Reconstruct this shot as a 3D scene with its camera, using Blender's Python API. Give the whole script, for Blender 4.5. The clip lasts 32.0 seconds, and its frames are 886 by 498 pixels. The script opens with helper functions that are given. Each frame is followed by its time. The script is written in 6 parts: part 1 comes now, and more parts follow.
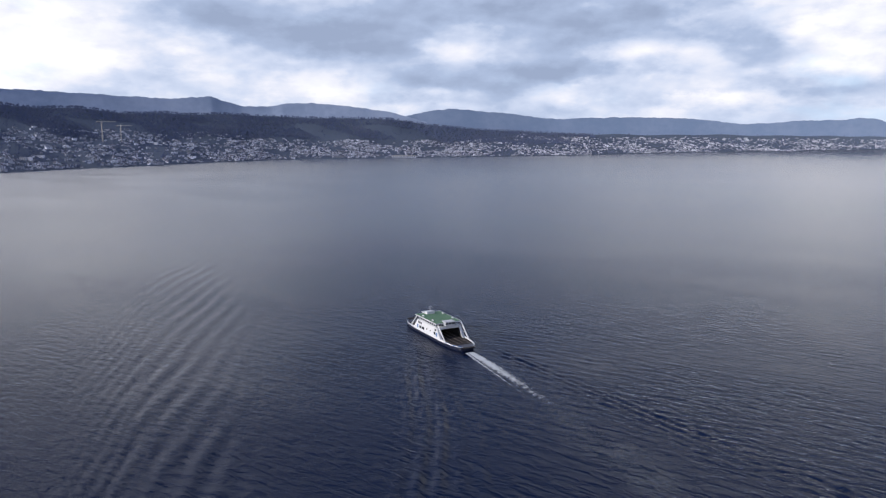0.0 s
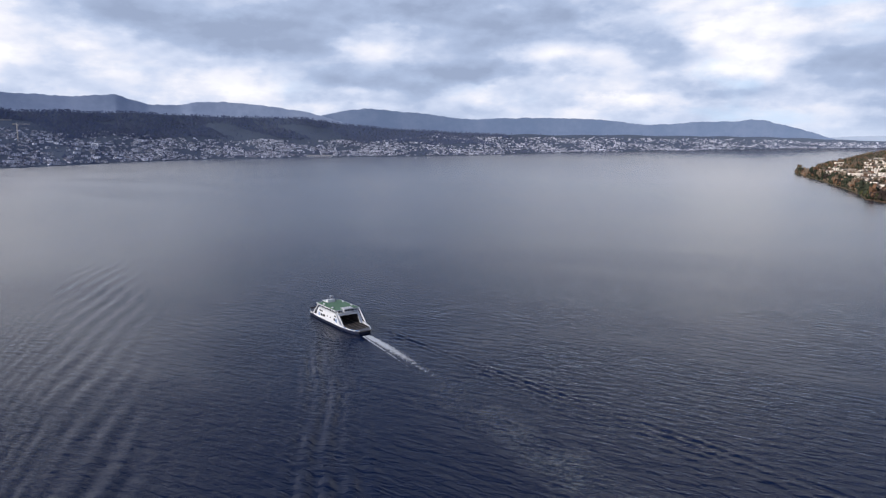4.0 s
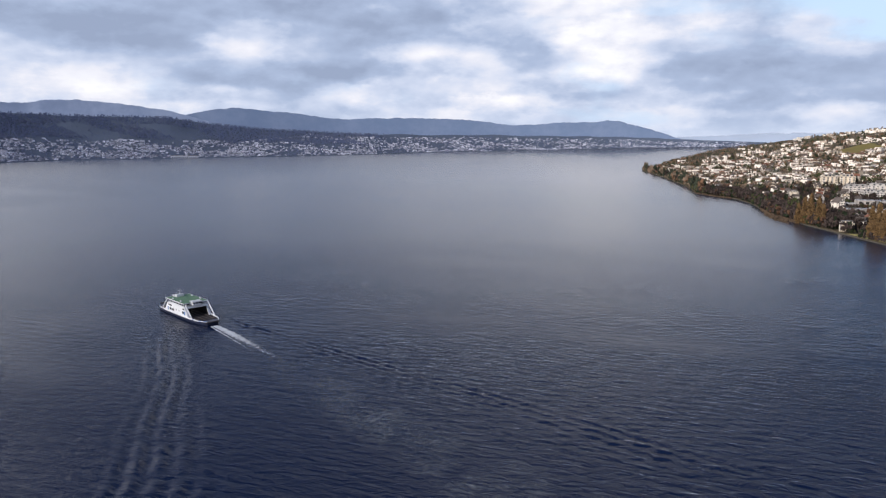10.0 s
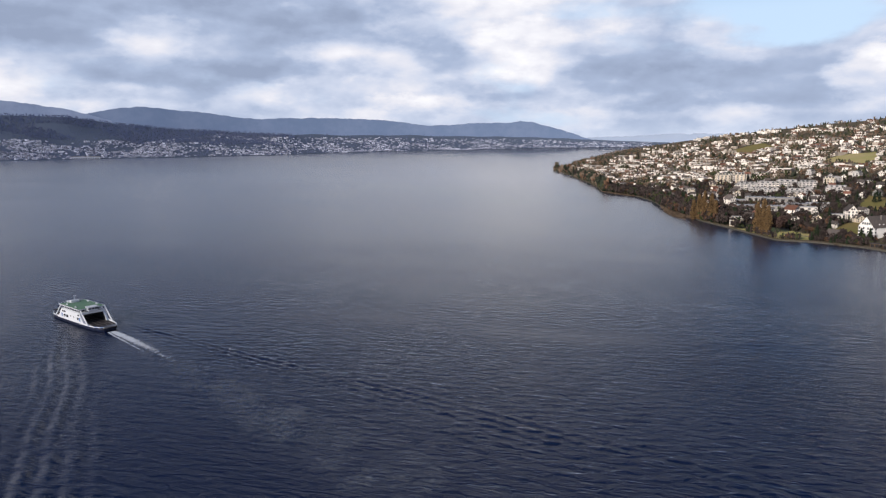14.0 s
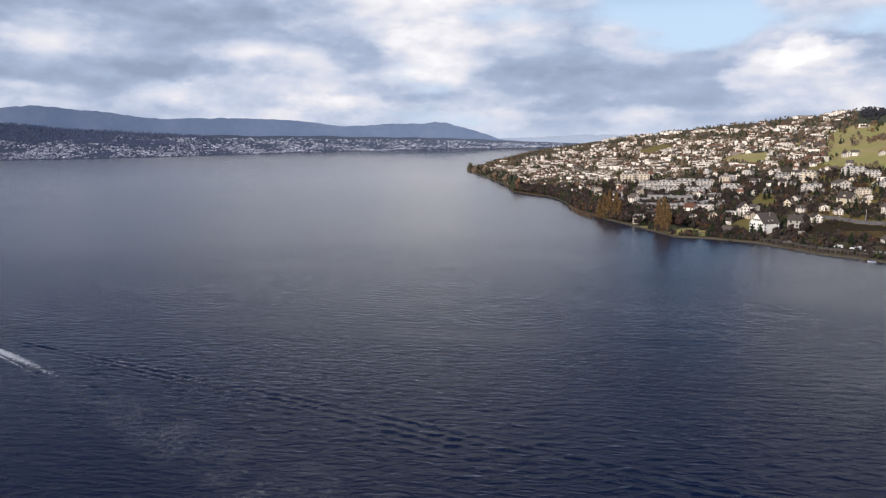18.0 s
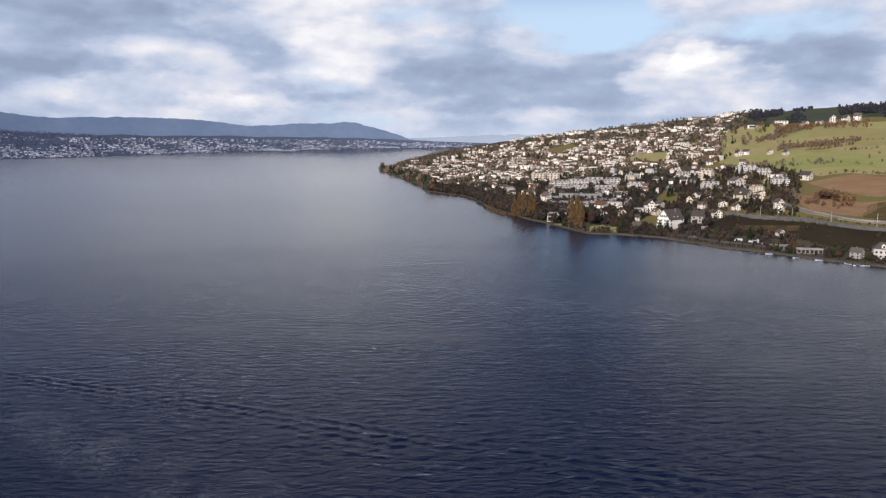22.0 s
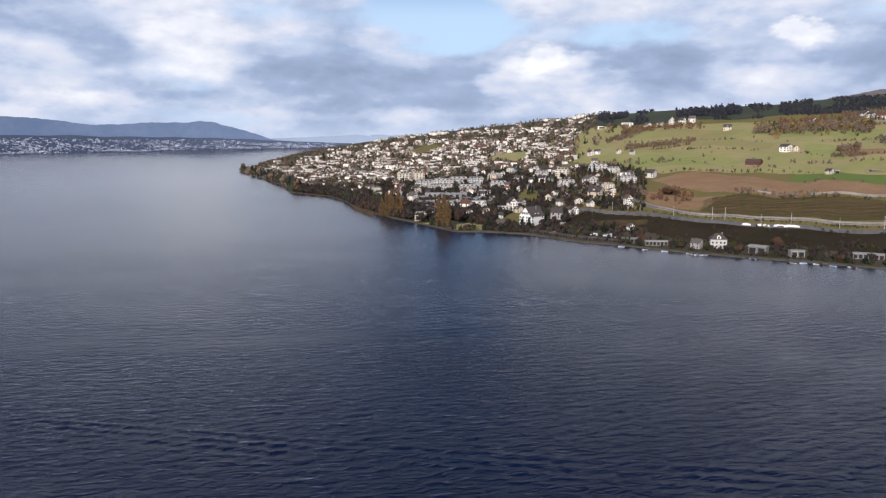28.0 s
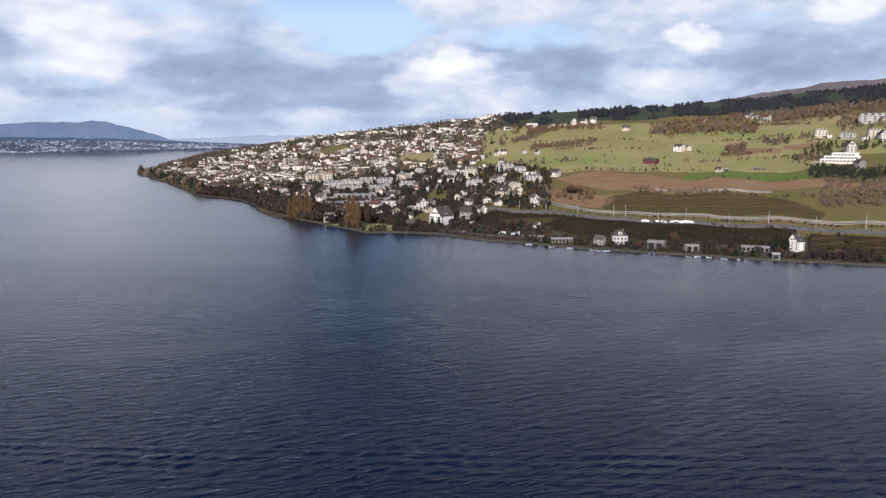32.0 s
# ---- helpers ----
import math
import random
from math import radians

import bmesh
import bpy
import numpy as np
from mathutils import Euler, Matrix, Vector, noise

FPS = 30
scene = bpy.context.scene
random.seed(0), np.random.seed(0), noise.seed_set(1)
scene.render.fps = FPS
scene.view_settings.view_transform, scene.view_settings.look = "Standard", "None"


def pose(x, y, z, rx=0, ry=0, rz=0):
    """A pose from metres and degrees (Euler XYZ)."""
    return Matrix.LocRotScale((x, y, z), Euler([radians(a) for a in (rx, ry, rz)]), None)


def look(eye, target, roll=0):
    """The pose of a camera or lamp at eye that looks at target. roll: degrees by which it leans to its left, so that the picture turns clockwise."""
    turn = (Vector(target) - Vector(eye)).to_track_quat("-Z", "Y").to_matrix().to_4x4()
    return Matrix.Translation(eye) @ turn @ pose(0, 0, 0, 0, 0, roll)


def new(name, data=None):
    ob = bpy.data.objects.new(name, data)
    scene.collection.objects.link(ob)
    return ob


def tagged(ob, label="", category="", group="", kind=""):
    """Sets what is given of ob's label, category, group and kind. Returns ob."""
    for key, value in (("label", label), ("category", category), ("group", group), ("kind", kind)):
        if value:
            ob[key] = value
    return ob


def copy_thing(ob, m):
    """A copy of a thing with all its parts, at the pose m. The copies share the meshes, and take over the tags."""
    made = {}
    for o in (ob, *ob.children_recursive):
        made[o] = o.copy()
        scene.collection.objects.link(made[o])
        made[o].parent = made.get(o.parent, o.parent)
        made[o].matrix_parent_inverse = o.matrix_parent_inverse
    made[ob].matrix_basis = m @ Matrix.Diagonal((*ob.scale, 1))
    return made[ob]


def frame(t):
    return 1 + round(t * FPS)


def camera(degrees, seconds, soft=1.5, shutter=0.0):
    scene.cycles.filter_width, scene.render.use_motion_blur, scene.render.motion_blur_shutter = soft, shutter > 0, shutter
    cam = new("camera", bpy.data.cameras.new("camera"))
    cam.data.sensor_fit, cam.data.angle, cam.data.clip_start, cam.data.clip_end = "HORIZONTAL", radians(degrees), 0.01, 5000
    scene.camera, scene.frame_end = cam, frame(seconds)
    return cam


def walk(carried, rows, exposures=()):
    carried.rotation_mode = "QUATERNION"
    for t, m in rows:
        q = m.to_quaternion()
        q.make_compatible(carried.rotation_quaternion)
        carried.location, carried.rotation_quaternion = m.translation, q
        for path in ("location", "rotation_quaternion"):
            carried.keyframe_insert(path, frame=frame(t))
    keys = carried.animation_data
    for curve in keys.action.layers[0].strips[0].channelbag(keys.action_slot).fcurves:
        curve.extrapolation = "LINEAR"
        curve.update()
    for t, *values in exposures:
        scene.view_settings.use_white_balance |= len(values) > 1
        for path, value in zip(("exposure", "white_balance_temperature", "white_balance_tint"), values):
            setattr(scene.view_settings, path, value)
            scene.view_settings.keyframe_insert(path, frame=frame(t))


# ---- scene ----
cam = camera(63.98, 32.0, soft=1.3)
# seconds, x, y, turn to the right, tilt, lean (degrees); the camera hovers at 110 m
PATH = [
    (0, -29.7, 77.3, 0.12, -8.74, -0.03), (0.5, -28.1, 73.0, 0.91, -8.73, -0.03), (1, -26.5, 68.7, 1.74, -8.73, -0.03), (1.5, -24.8, 63.9, 2.50, -8.72, -0.02),
    (2, -23.1, 59.1, 3.26, -8.72, -0.04), (2.5, -21.6, 54.8, 4.10, -8.72, -0.04), (3, -19.9, 50.4, 4.85, -8.70, -0.02), (3.5, -18.5, 46.8, 5.77, -8.73, 0.02),
    (5.5, -12.5, 31.1, 9.06, -8.73, 0.03), (6, -11.0, 27.4, 9.87, -8.72, 0.03), (6.5, -9.4, 23.2, 10.67, -8.72, 0.01), (7, -7.8, 19.2, 11.58, -8.72, -0.02),
    (7.5, -6.3, 15.5, 12.41, -8.75, -0.03), (8, -5.0, 12.1, 13.23, -8.74, -0.04), (8.5, -3.9, 9.2, 14.10, -8.75, -0.06), (9, -2.9, 6.6, 14.89, -8.76, -0.03),
    (9.5, -1.9, 4.2, 15.70, -8.76, -0.02), (10, -1.1, 2.2, 16.53, -8.76, -0.01), (10.5, -0.3, 0.4, 17.40, -8.78, -0.05), (11, 0.3, -1.1, 18.20, -8.77, -0.04),
    (11.5, 0.8, -2.3, 19.02, -8.77, -0.03), (12, 1.3, -3.4, 19.84, -8.75, -0.04), (12.5, 1.8, -4.8, 20.66, -8.75, -0.05), (13, 2.3, -5.9, 21.50, -8.74, -0.01),
    (13.5, 3.6, -6.5, 22.31, -8.74, 0.00), (14, 4.8, -7.0, 23.14, -8.74, 0.01), (14.5, 5.9, -7.4, 23.97, -8.74, 0.01), (16.5, 14.6, -7.9, 27.22, -8.73, 0.02),
    (17, 14.9, -7.7, 28.09, -8.71, 0.03), (17.5, 14.6, -7.4, 28.97, -8.70, 0.02), (18, 13.7, -6.6, 29.84, -8.68, 0.01), (18.5, 12.8, -5.8, 30.74, -8.65, -0.00),
    (19, 11.3, -4.9, 31.64, -8.65, 0.01), (19.5, 9.9, -4.1, 32.56, -8.66, 0.02), (20, 8.5, -3.3, 33.49, -8.66, 0.02), (20.5, 7.1, -2.6, 34.42, -8.65, 0.01),
    (21, 5.8, -2.0, 35.33, -8.67, -0.00), (21.5, 4.8, -1.3, 36.25, -8.67, 0.00), (22, 3.9, -0.7, 37.15, -8.68, 0.01), (22.5, 2.9, 0.0, 38.07, -8.68, 0.03),
    (23, 2.1, 0.0, 38.99, -8.67, 0.05), (23.5, 1.4, 0.0, 39.90, -8.66, 0.04), (24, 0.7, 0.0, 40.83, -8.65, 0.04), (24.5, 0.0, 0.0, 41.75, -8.65, 0.04),
    (25, 0.0, 0.0, 42.63, -8.65, 0.05), (25.5, 0.0, 0.0, 43.53, -8.66, 0.05), (27.5, 0.0, 0.0, 47.13, -8.66, 0.05), (28, 0.0, 0.0, 48.03, -8.66, 0.05),
    (28.5, 0.0, 0.0, 48.93, -8.64, 0.03), (29, 0.0, 0.0, 49.83, -8.62, -0.01), (29.5, 0.0, 0.0, 50.74, -8.62, -0.01), (30, 0.0, 0.0, 51.67, -8.62, -0.01),
    (30.5, 0.0, 0.0, 52.59, -8.62, -0.01), (31, 0.0, 0.0, 53.50, -8.62, -0.02), (31.5, 0.0, 0.0, 54.41, -8.63, -0.02), (32, 0.0, 0.0, 55.32, -8.63, -0.02),
]
walk(cam, [(t, pose(x, y, 110.0, 90 + tilt, 0, -turn) @ pose(0, 0, 0, 0, 0, lean)) for t, x, y, turn, tilt, lean in PATH],
     [(0, 0.12, 6350, 10), (13, 0.05, 6450, 10), (20, -0.05, 6550, 10), (25, -0.05, 6250, 10), (32, 0, 6150, 10)])

# ---- light ----
SUN_BEARING, SUN_HEIGHT = -112.0, 21.0
world = bpy.data.worlds.new("winter_sky")
scene.world = world
world.use_nodes = True


class Net:
    """Builds node trees in few words."""

    def __init__(self, tree):
        self.tree, self.links = tree, tree.links

    def node(self, kind):
        return self.tree.nodes.new(kind)

    def put(self, socket, value):
        if isinstance(value, bpy.types.NodeSocket):
            self.links.new(value, socket)
        else:
            socket.default_value = value

    def math(self, op, a, b=0.0, c=0.0, clamp=False):
        n = self.node("ShaderNodeMath")
        n.operation, n.use_clamp = op, clamp
        for s, v in zip(n.inputs, (a, b, c)):
            self.put(s, v)
        return n.outputs[0]

    def vmath(self, op, a, b=(0, 0, 0)):
        n = self.node("ShaderNodeVectorMath")
        n.operation = op
        self.put(n.inputs[0], a), self.put(n.inputs[1], b)
        return n.outputs["Value"] if op in ("LENGTH", "DOT_PRODUCT") else n.outputs[0]

    def join(self, x, y, z=0.0):
        n = self.node("ShaderNodeCombineXYZ")
        for s, v in zip(n.inputs, (x, y, z)):
            self.put(s, v)
        return n.outputs[0]

    def noise(self, vector, scale, detail=4.0, rough=0.55, distort=0.0, colour=False):
        n = self.node("ShaderNodeTexNoise")
        if vector is not None:
            self.put(n.inputs["Vector"], vector)
        for key, v in (("Scale", scale), ("Detail", detail), ("Roughness", rough), ("Distortion", distort)):
            self.put(n.inputs[key], v)
        return n.outputs["Color" if colour else "Fac"]

    def ramp(self, fac, stops):
        n = self.node("ShaderNodeValToRGB")
        el = n.color_ramp.elements
        while len(el) < len(stops):
            el.new(0.5)
        for e, (p, col) in zip(el, stops):
            e.position, e.color = p, (*col, 1)
        self.put(n.inputs[0], fac)
        return n.outputs[0]

    def mix(self, fac, a, b, kind="MIX"):
        n = self.node("ShaderNodeMix")
        n.data_type, n.blend_type = "RGBA", kind
        for s, v in ((n.inputs[0], fac), (n.inputs[6], a), (n.inputs[7], b)):
            if isinstance(v, tuple) and len(v) == 3:
                v = (*v, 1)
            self.put(s, v)
        return n.outputs[2]

    def step(self, v, lo, hi):
        n = self.node("ShaderNodeMapRange")
        n.interpolation_type = "SMOOTHSTEP"
        for s, w in zip(n.inputs, (v, lo, hi, 0.0, 1.0)):
            self.put(s, w)
        return n.outputs[0]


def sky_world():
    """A broken winter cloud deck under a pale blue sky: heaped heads, grey undersides and blue gaps by bearing and height angle."""
    n = Net(world.node_tree)
    n.tree.nodes.clear()
    sky = n.node("ShaderNodeTexSky")
    sky.sky_type, sky.sun_disc = "NISHITA", False
    sky.sun_elevation, sky.sun_rotation = radians(SUN_HEIGHT), radians(SUN_BEARING)
    sky.air_density, sky.dust_density, sky.ozone_density = 1.0, 0.6, 1.5
    blue = n.vmath("SCALE", sky.outputs[0])
    blue.node.inputs["Scale"].default_value = 0.065
    way = n.node("ShaderNodeTexCoord").outputs["Generated"]
    part3 = n.node("ShaderNodeSeparateXYZ")
    n.put(part3.inputs[0], way)
    az = n.math("MULTIPLY", n.math("ARCTAN2", part3.outputs[0], part3.outputs[1]), 57.29578)
    el = n.math("MULTIPLY", n.math("ARCSINE", part3.outputs[2]), 57.29578)
    at = n.join(az, el)
    flat = n.vmath("MULTIPLY", at, (0.10, 0.21, 0))
    half = (0.5, 0.5, 0.5)

    def pushed(size, rough, detail, reach):
        return n.vmath("MULTIPLY", n.vmath("SUBTRACT", n.noise(flat, size, detail, rough, 0.0, True), half), reach)

    # cloud edges: broad drift, lobes and fine fraying
    soft_at = n.vmath("ADD", at, n.vmath("ADD", pushed(0.8, 0.5, 3, (7.0, 2.4, 0)), pushed(3.2, 0.6, 5, (2.4, 1.1, 0))))
    crisp_at = n.vmath("ADD", at, n.vmath("ADD", pushed(1.7, 0.5, 3, (4.0, 2.4, 0)), pushed(5.0, 0.62, 6, (3.0, 1.9, 0))))

    def heaps(rows, where, outer, inner, lit=0.0):
        total = 0.0
        for b, h, wide, tall, weight in rows:
            off = n.vmath("MULTIPLY", n.vmath("SUBTRACT", where, (b, h, 0)), (1 / wide, 1 / tall, 0))
            mask = n.step(n.vmath("LENGTH", off), outer, inner)
            if lit:
                rise = n.node("ShaderNodeSeparateXYZ")
                n.put(rise.inputs[0], off)
                weight = n.math("MULTIPLY_ADD", rise.outputs[1], lit, weight)
            total = n.math("ADD", n.math("MULTIPLY", mask, weight), total)
        return total

    # bearing, height, half width, half height, weight
    pale = heaps([(-29, 6.0, 6.5, 3.4, 0.30), (-20, 5.7, 8.7, 1.0, 0.16), (-9, 4.2, 8.2, 1.0, 0.18), (-1, 2.5, 5.0, 0.6, 0.18), (18, 4.1, 6.8, 1.1, 0.18), (22, 2.7, 5.0, 0.7, 0.20),
                  (0, 7.0, 3.2, 0.8, 0.14), (29, 5.6, 5.0, 1.0, 0.14), (73, 4.5, 5.0, 1.1, 0.18), (64, 5.1, 3.2, 1.1, 0.14), (88, 4.5, 6.0, 1.2, 0.14), (48, 2.2, 12.0, 0.6, 0.14), (-34, 18, 14, 13, 0.40), (29, 19, 9, 13, 0.34), (74, 13, 10, 5, 0.1)], soft_at, 1.35, 0.3)
    heads = heaps([(29, 7.4, 4.2, 1.5, 0.16), (53.6, 4.9, 2.6, 1.7, 0.22), (55.8, 6.2, 2.0, 1.5, 0.30), (58, 5.6, 2.4, 1.2, 0.18), (61, 4.5, 2.4, 0.9, 0.14), (74, 7.4, 2.4, 0.8, 0.34),
                   (84, 8.8, 2.8, 0.8, 0.30), (20, 2.7, 3.2, 0.6, 0.10)], crisp_at, 1.25, 0.55, 0.14)
    grey = heaps([(-14, 8.9, 9.5, 2.0, 0.24), (-6, 7.5, 8.5, 1.6, 0.24), (3, 4.9, 7.0, 1.0, 0.28), (10, 5.3, 4.5, 0.8, 0.22), (16, 8.2, 8.0, 1.6, 0.22), (26, 4.2, 5.0, 1.0, 0.14),
                  (10, 9.9, 9.5, 1.2, 0.18), (23, 7.3, 3.4, 1.0, 0.12), (45, 4.0, 11.0, 2.0, 0.20), (41, 4.8, 7.5, 2.1, 0.12), (61, 5.4, 2.6, 1.1, 0.16), (65, 5.4, 4.4, 1.6, 0.20),
                  (72, 6.2, 6.0, 0.8, 0.16), (82, 6.3, 7.0, 2.1, 0.26), (36, 5.3, 5.0, 1.6, 0.10), (2, 17, 15, 8, 0.42)], soft_at, 1.3, 0.45, -0.05)
    gaps = heaps([(-26, 9.0, 6.8, 0.9, 0.5), (28, 5.0, 3.4, 1.2, 0.55), (-19, 5.4, 3.4, 0.6, 0.3), (47, 9.2, 8.7, 1.9, 0.9), (45, 6.7, 5.0, 0.9, 0.45), (49, 7.4, 3.4, 1.2, 0.7), (63, 8.1, 8.0, 1.3, 0.9),
                  (33, 9.6, 7.3, 0.8, 0.5), (79, 8.3, 4.4, 1.5, 0.7), (48.5, 18, 6.5, 11, 1.3), (-3, 25, 14, 10, 1.2), (30, 2.1, 9, 0.6, 0.3)], soft_at, 1.3, 0.4)
    broad = n.noise(flat, 1.15, 5, 0.46)
    above = n.noise(n.vmath("ADD", flat, (-0.03, 0.10, 0)), 1.15, 5, 0.46)
    tone = n.math("ADD", n.math("MULTIPLY_ADD", broad, 0.70, 0.22), n.math("MULTIPLY", n.math("SUBTRACT", broad, above), 0.9))
    tone = n.math("ADD", tone, n.math("MULTIPLY_ADD", n.noise(flat, 5.0, 6, 0.6, 0.2), 0.16, -0.08))
    puffs = n.step(n.noise(n.vmath("ADD", flat, (1.3, 7.1, 0)), 1.7, 8, 0.58), 0.44, 0.60)
    tone = n.math("ADD", tone, n.math("MULTIPLY_ADD", puffs, 0.13, -0.075))
    for size, weight in ((1.7, 0.34), (3.9, 0.16)):
        cells = n.node("ShaderNodeTexVoronoi")
        cells.feature = "SMOOTH_F1"
        n.put(cells.inputs["Vector"], n.vmath("MULTIPLY", soft_at, (0.10, 0.21, 0)))
        cells.inputs["Scale"].default_value = size
        tone = n.math("ADD", tone, n.math("MULTIPLY_ADD", cells.outputs["Distance"], -weight, weight * 0.42))
    tone = n.math("SUBTRACT", n.math("ADD", tone, n.math("ADD", pale, heads)), grey)
    tone = n.math("ADD", tone, n.math("MULTIPLY", n.math("MULTIPLY", n.step(el, 9.0, 17.0), n.step(el, 29.0, 19.0)), 0.88))
    tone = n.math("MULTIPLY", tone, 0.77, clamp=True)
    cloud = n.ramp(tone, [(0.08, (0.28, 0.335, 0.47)), (0.28, (0.37, 0.44, 0.60)), (0.45, (0.56, 0.61, 0.745)), (0.60, (0.76, 0.755, 0.815)), (0.77, (0.94, 0.925, 0.945)), (1.0, (1.25, 1.25, 1.32))])
    cover = n.math("ADD", n.noise(n.vmath("ADD", flat, (5.0, 2.0, 0)), 1.2, 6, 0.55), n.math("MULTIPLY", heads, 1.2))
    cover = n.step(n.math("SUBTRACT", cover, n.math("MULTIPLY", gaps, 0.42)), 0.02, 0.42)
    high = n.step(el, 9.0, 15.0)
    veil = n.mix(n.math("MULTIPLY_ADD", high, -0.35, 0.85), blue, n.mix(high, (0.58, 0.75, 0.97), (0.06, 0.20, 0.55)))
    colour = n.mix(n.math("MULTIPLY", cover, 0.96), veil, cloud)
    low = n.step(el, 2.4, -0.6)
    colour = n.mix(n.math("MULTIPLY", low, 0.5), colour, (0.62, 0.69, 0.83))
    # the deck thins towards the deeper blue overhead
    over = n.mix(n.step(n.noise(way, 2.2, 5, 0.55), 0.42, 0.66), (0.014, 0.045, 0.16), (0.060, 0.095, 0.20))
    colour = n.mix(n.step(el, 18.0, 31.0), colour, over)
    back = n.node("ShaderNodeBackground")
    n.put(back.inputs[0], colour)
    back.inputs[1].default_value = 1.10
    out = n.node("ShaderNodeOutputWorld")
    n.put(out.inputs[0], back.outputs[0])


sky_world()
sun = new("sun", bpy.data.lights.new("sun", "SUN"))
sun.data.energy, sun.data.angle, sun.data.color = 4.5, radians(0.6), (1.0, 0.88, 0.76)
sun.matrix_world = look((0, 0, 900), (-900 * math.sin(radians(SUN_BEARING)), -900 * math.cos(radians(SUN_BEARING)), 900 - 900 * math.tan(radians(SUN_HEIGHT))))

# ---- materials ----


def material(name, colour, rough=0.8, scale=0.3, spread=0.25, metal=0.0, bump=0.0, each=0.0, tint=None, fine=6.0, spec=0.06):
    """A surface whose colour wanders at two sizes; each: how far one object or loose piece differs from the next; tint: a second colour in its stains."""
    m = bpy.data.materials.new(name)
    m.use_nodes = True
    n = Net(m.node_tree)
    bsdf = m.node_tree.nodes["Principled BSDF"]
    at = n.node("ShaderNodeTexCoord").outputs["Object"]
    big, small = n.noise(at, scale, 5, 0.6), n.noise(at, scale * fine, 4, 0.6)
    tint = tint or tuple(c * 0.6 for c in colour)
    blend = n.step(n.math("ADD", n.math("MULTIPLY", big, 0.65), n.math("MULTIPLY", small, 0.35)), 0.35, 0.68)
    col = n.mix(n.math("MULTIPLY", blend, min(1.0, spread * 2)), colour, tint)
    if each:
        info = n.node("ShaderNodeObjectInfo").outputs["Random"]
        isle = n.node("ShaderNodeNewGeometry").outputs["Random Per Island"]
        mixed = n.math("FRACT", n.math("ADD", info, isle))
        value = n.math("MULTIPLY_ADD", mixed, 2 * each, 1 - each)
        col = n.mix(1.0, col, n.join(value, n.math("MULTIPLY_ADD", value, 0.97, 0.03), n.math("MULTIPLY_ADD", value, 0.92, 0.06)), "MULTIPLY")
    n.put(bsdf.inputs["Base Color"], col)
    bsdf.inputs["Roughness"].default_value, bsdf.inputs["Metallic"].default_value = rough, metal
    bsdf.inputs["Specular IOR Level"].default_value = spec
    if bump:
        b = n.node("ShaderNodeBump")
        b.inputs["Strength"].default_value, b.inputs["Distance"].default_value = 0.6, bump
        n.put(b.inputs["Height"], small)
        n.put(bsdf.inputs["Normal"], b.outputs[0])
    return m


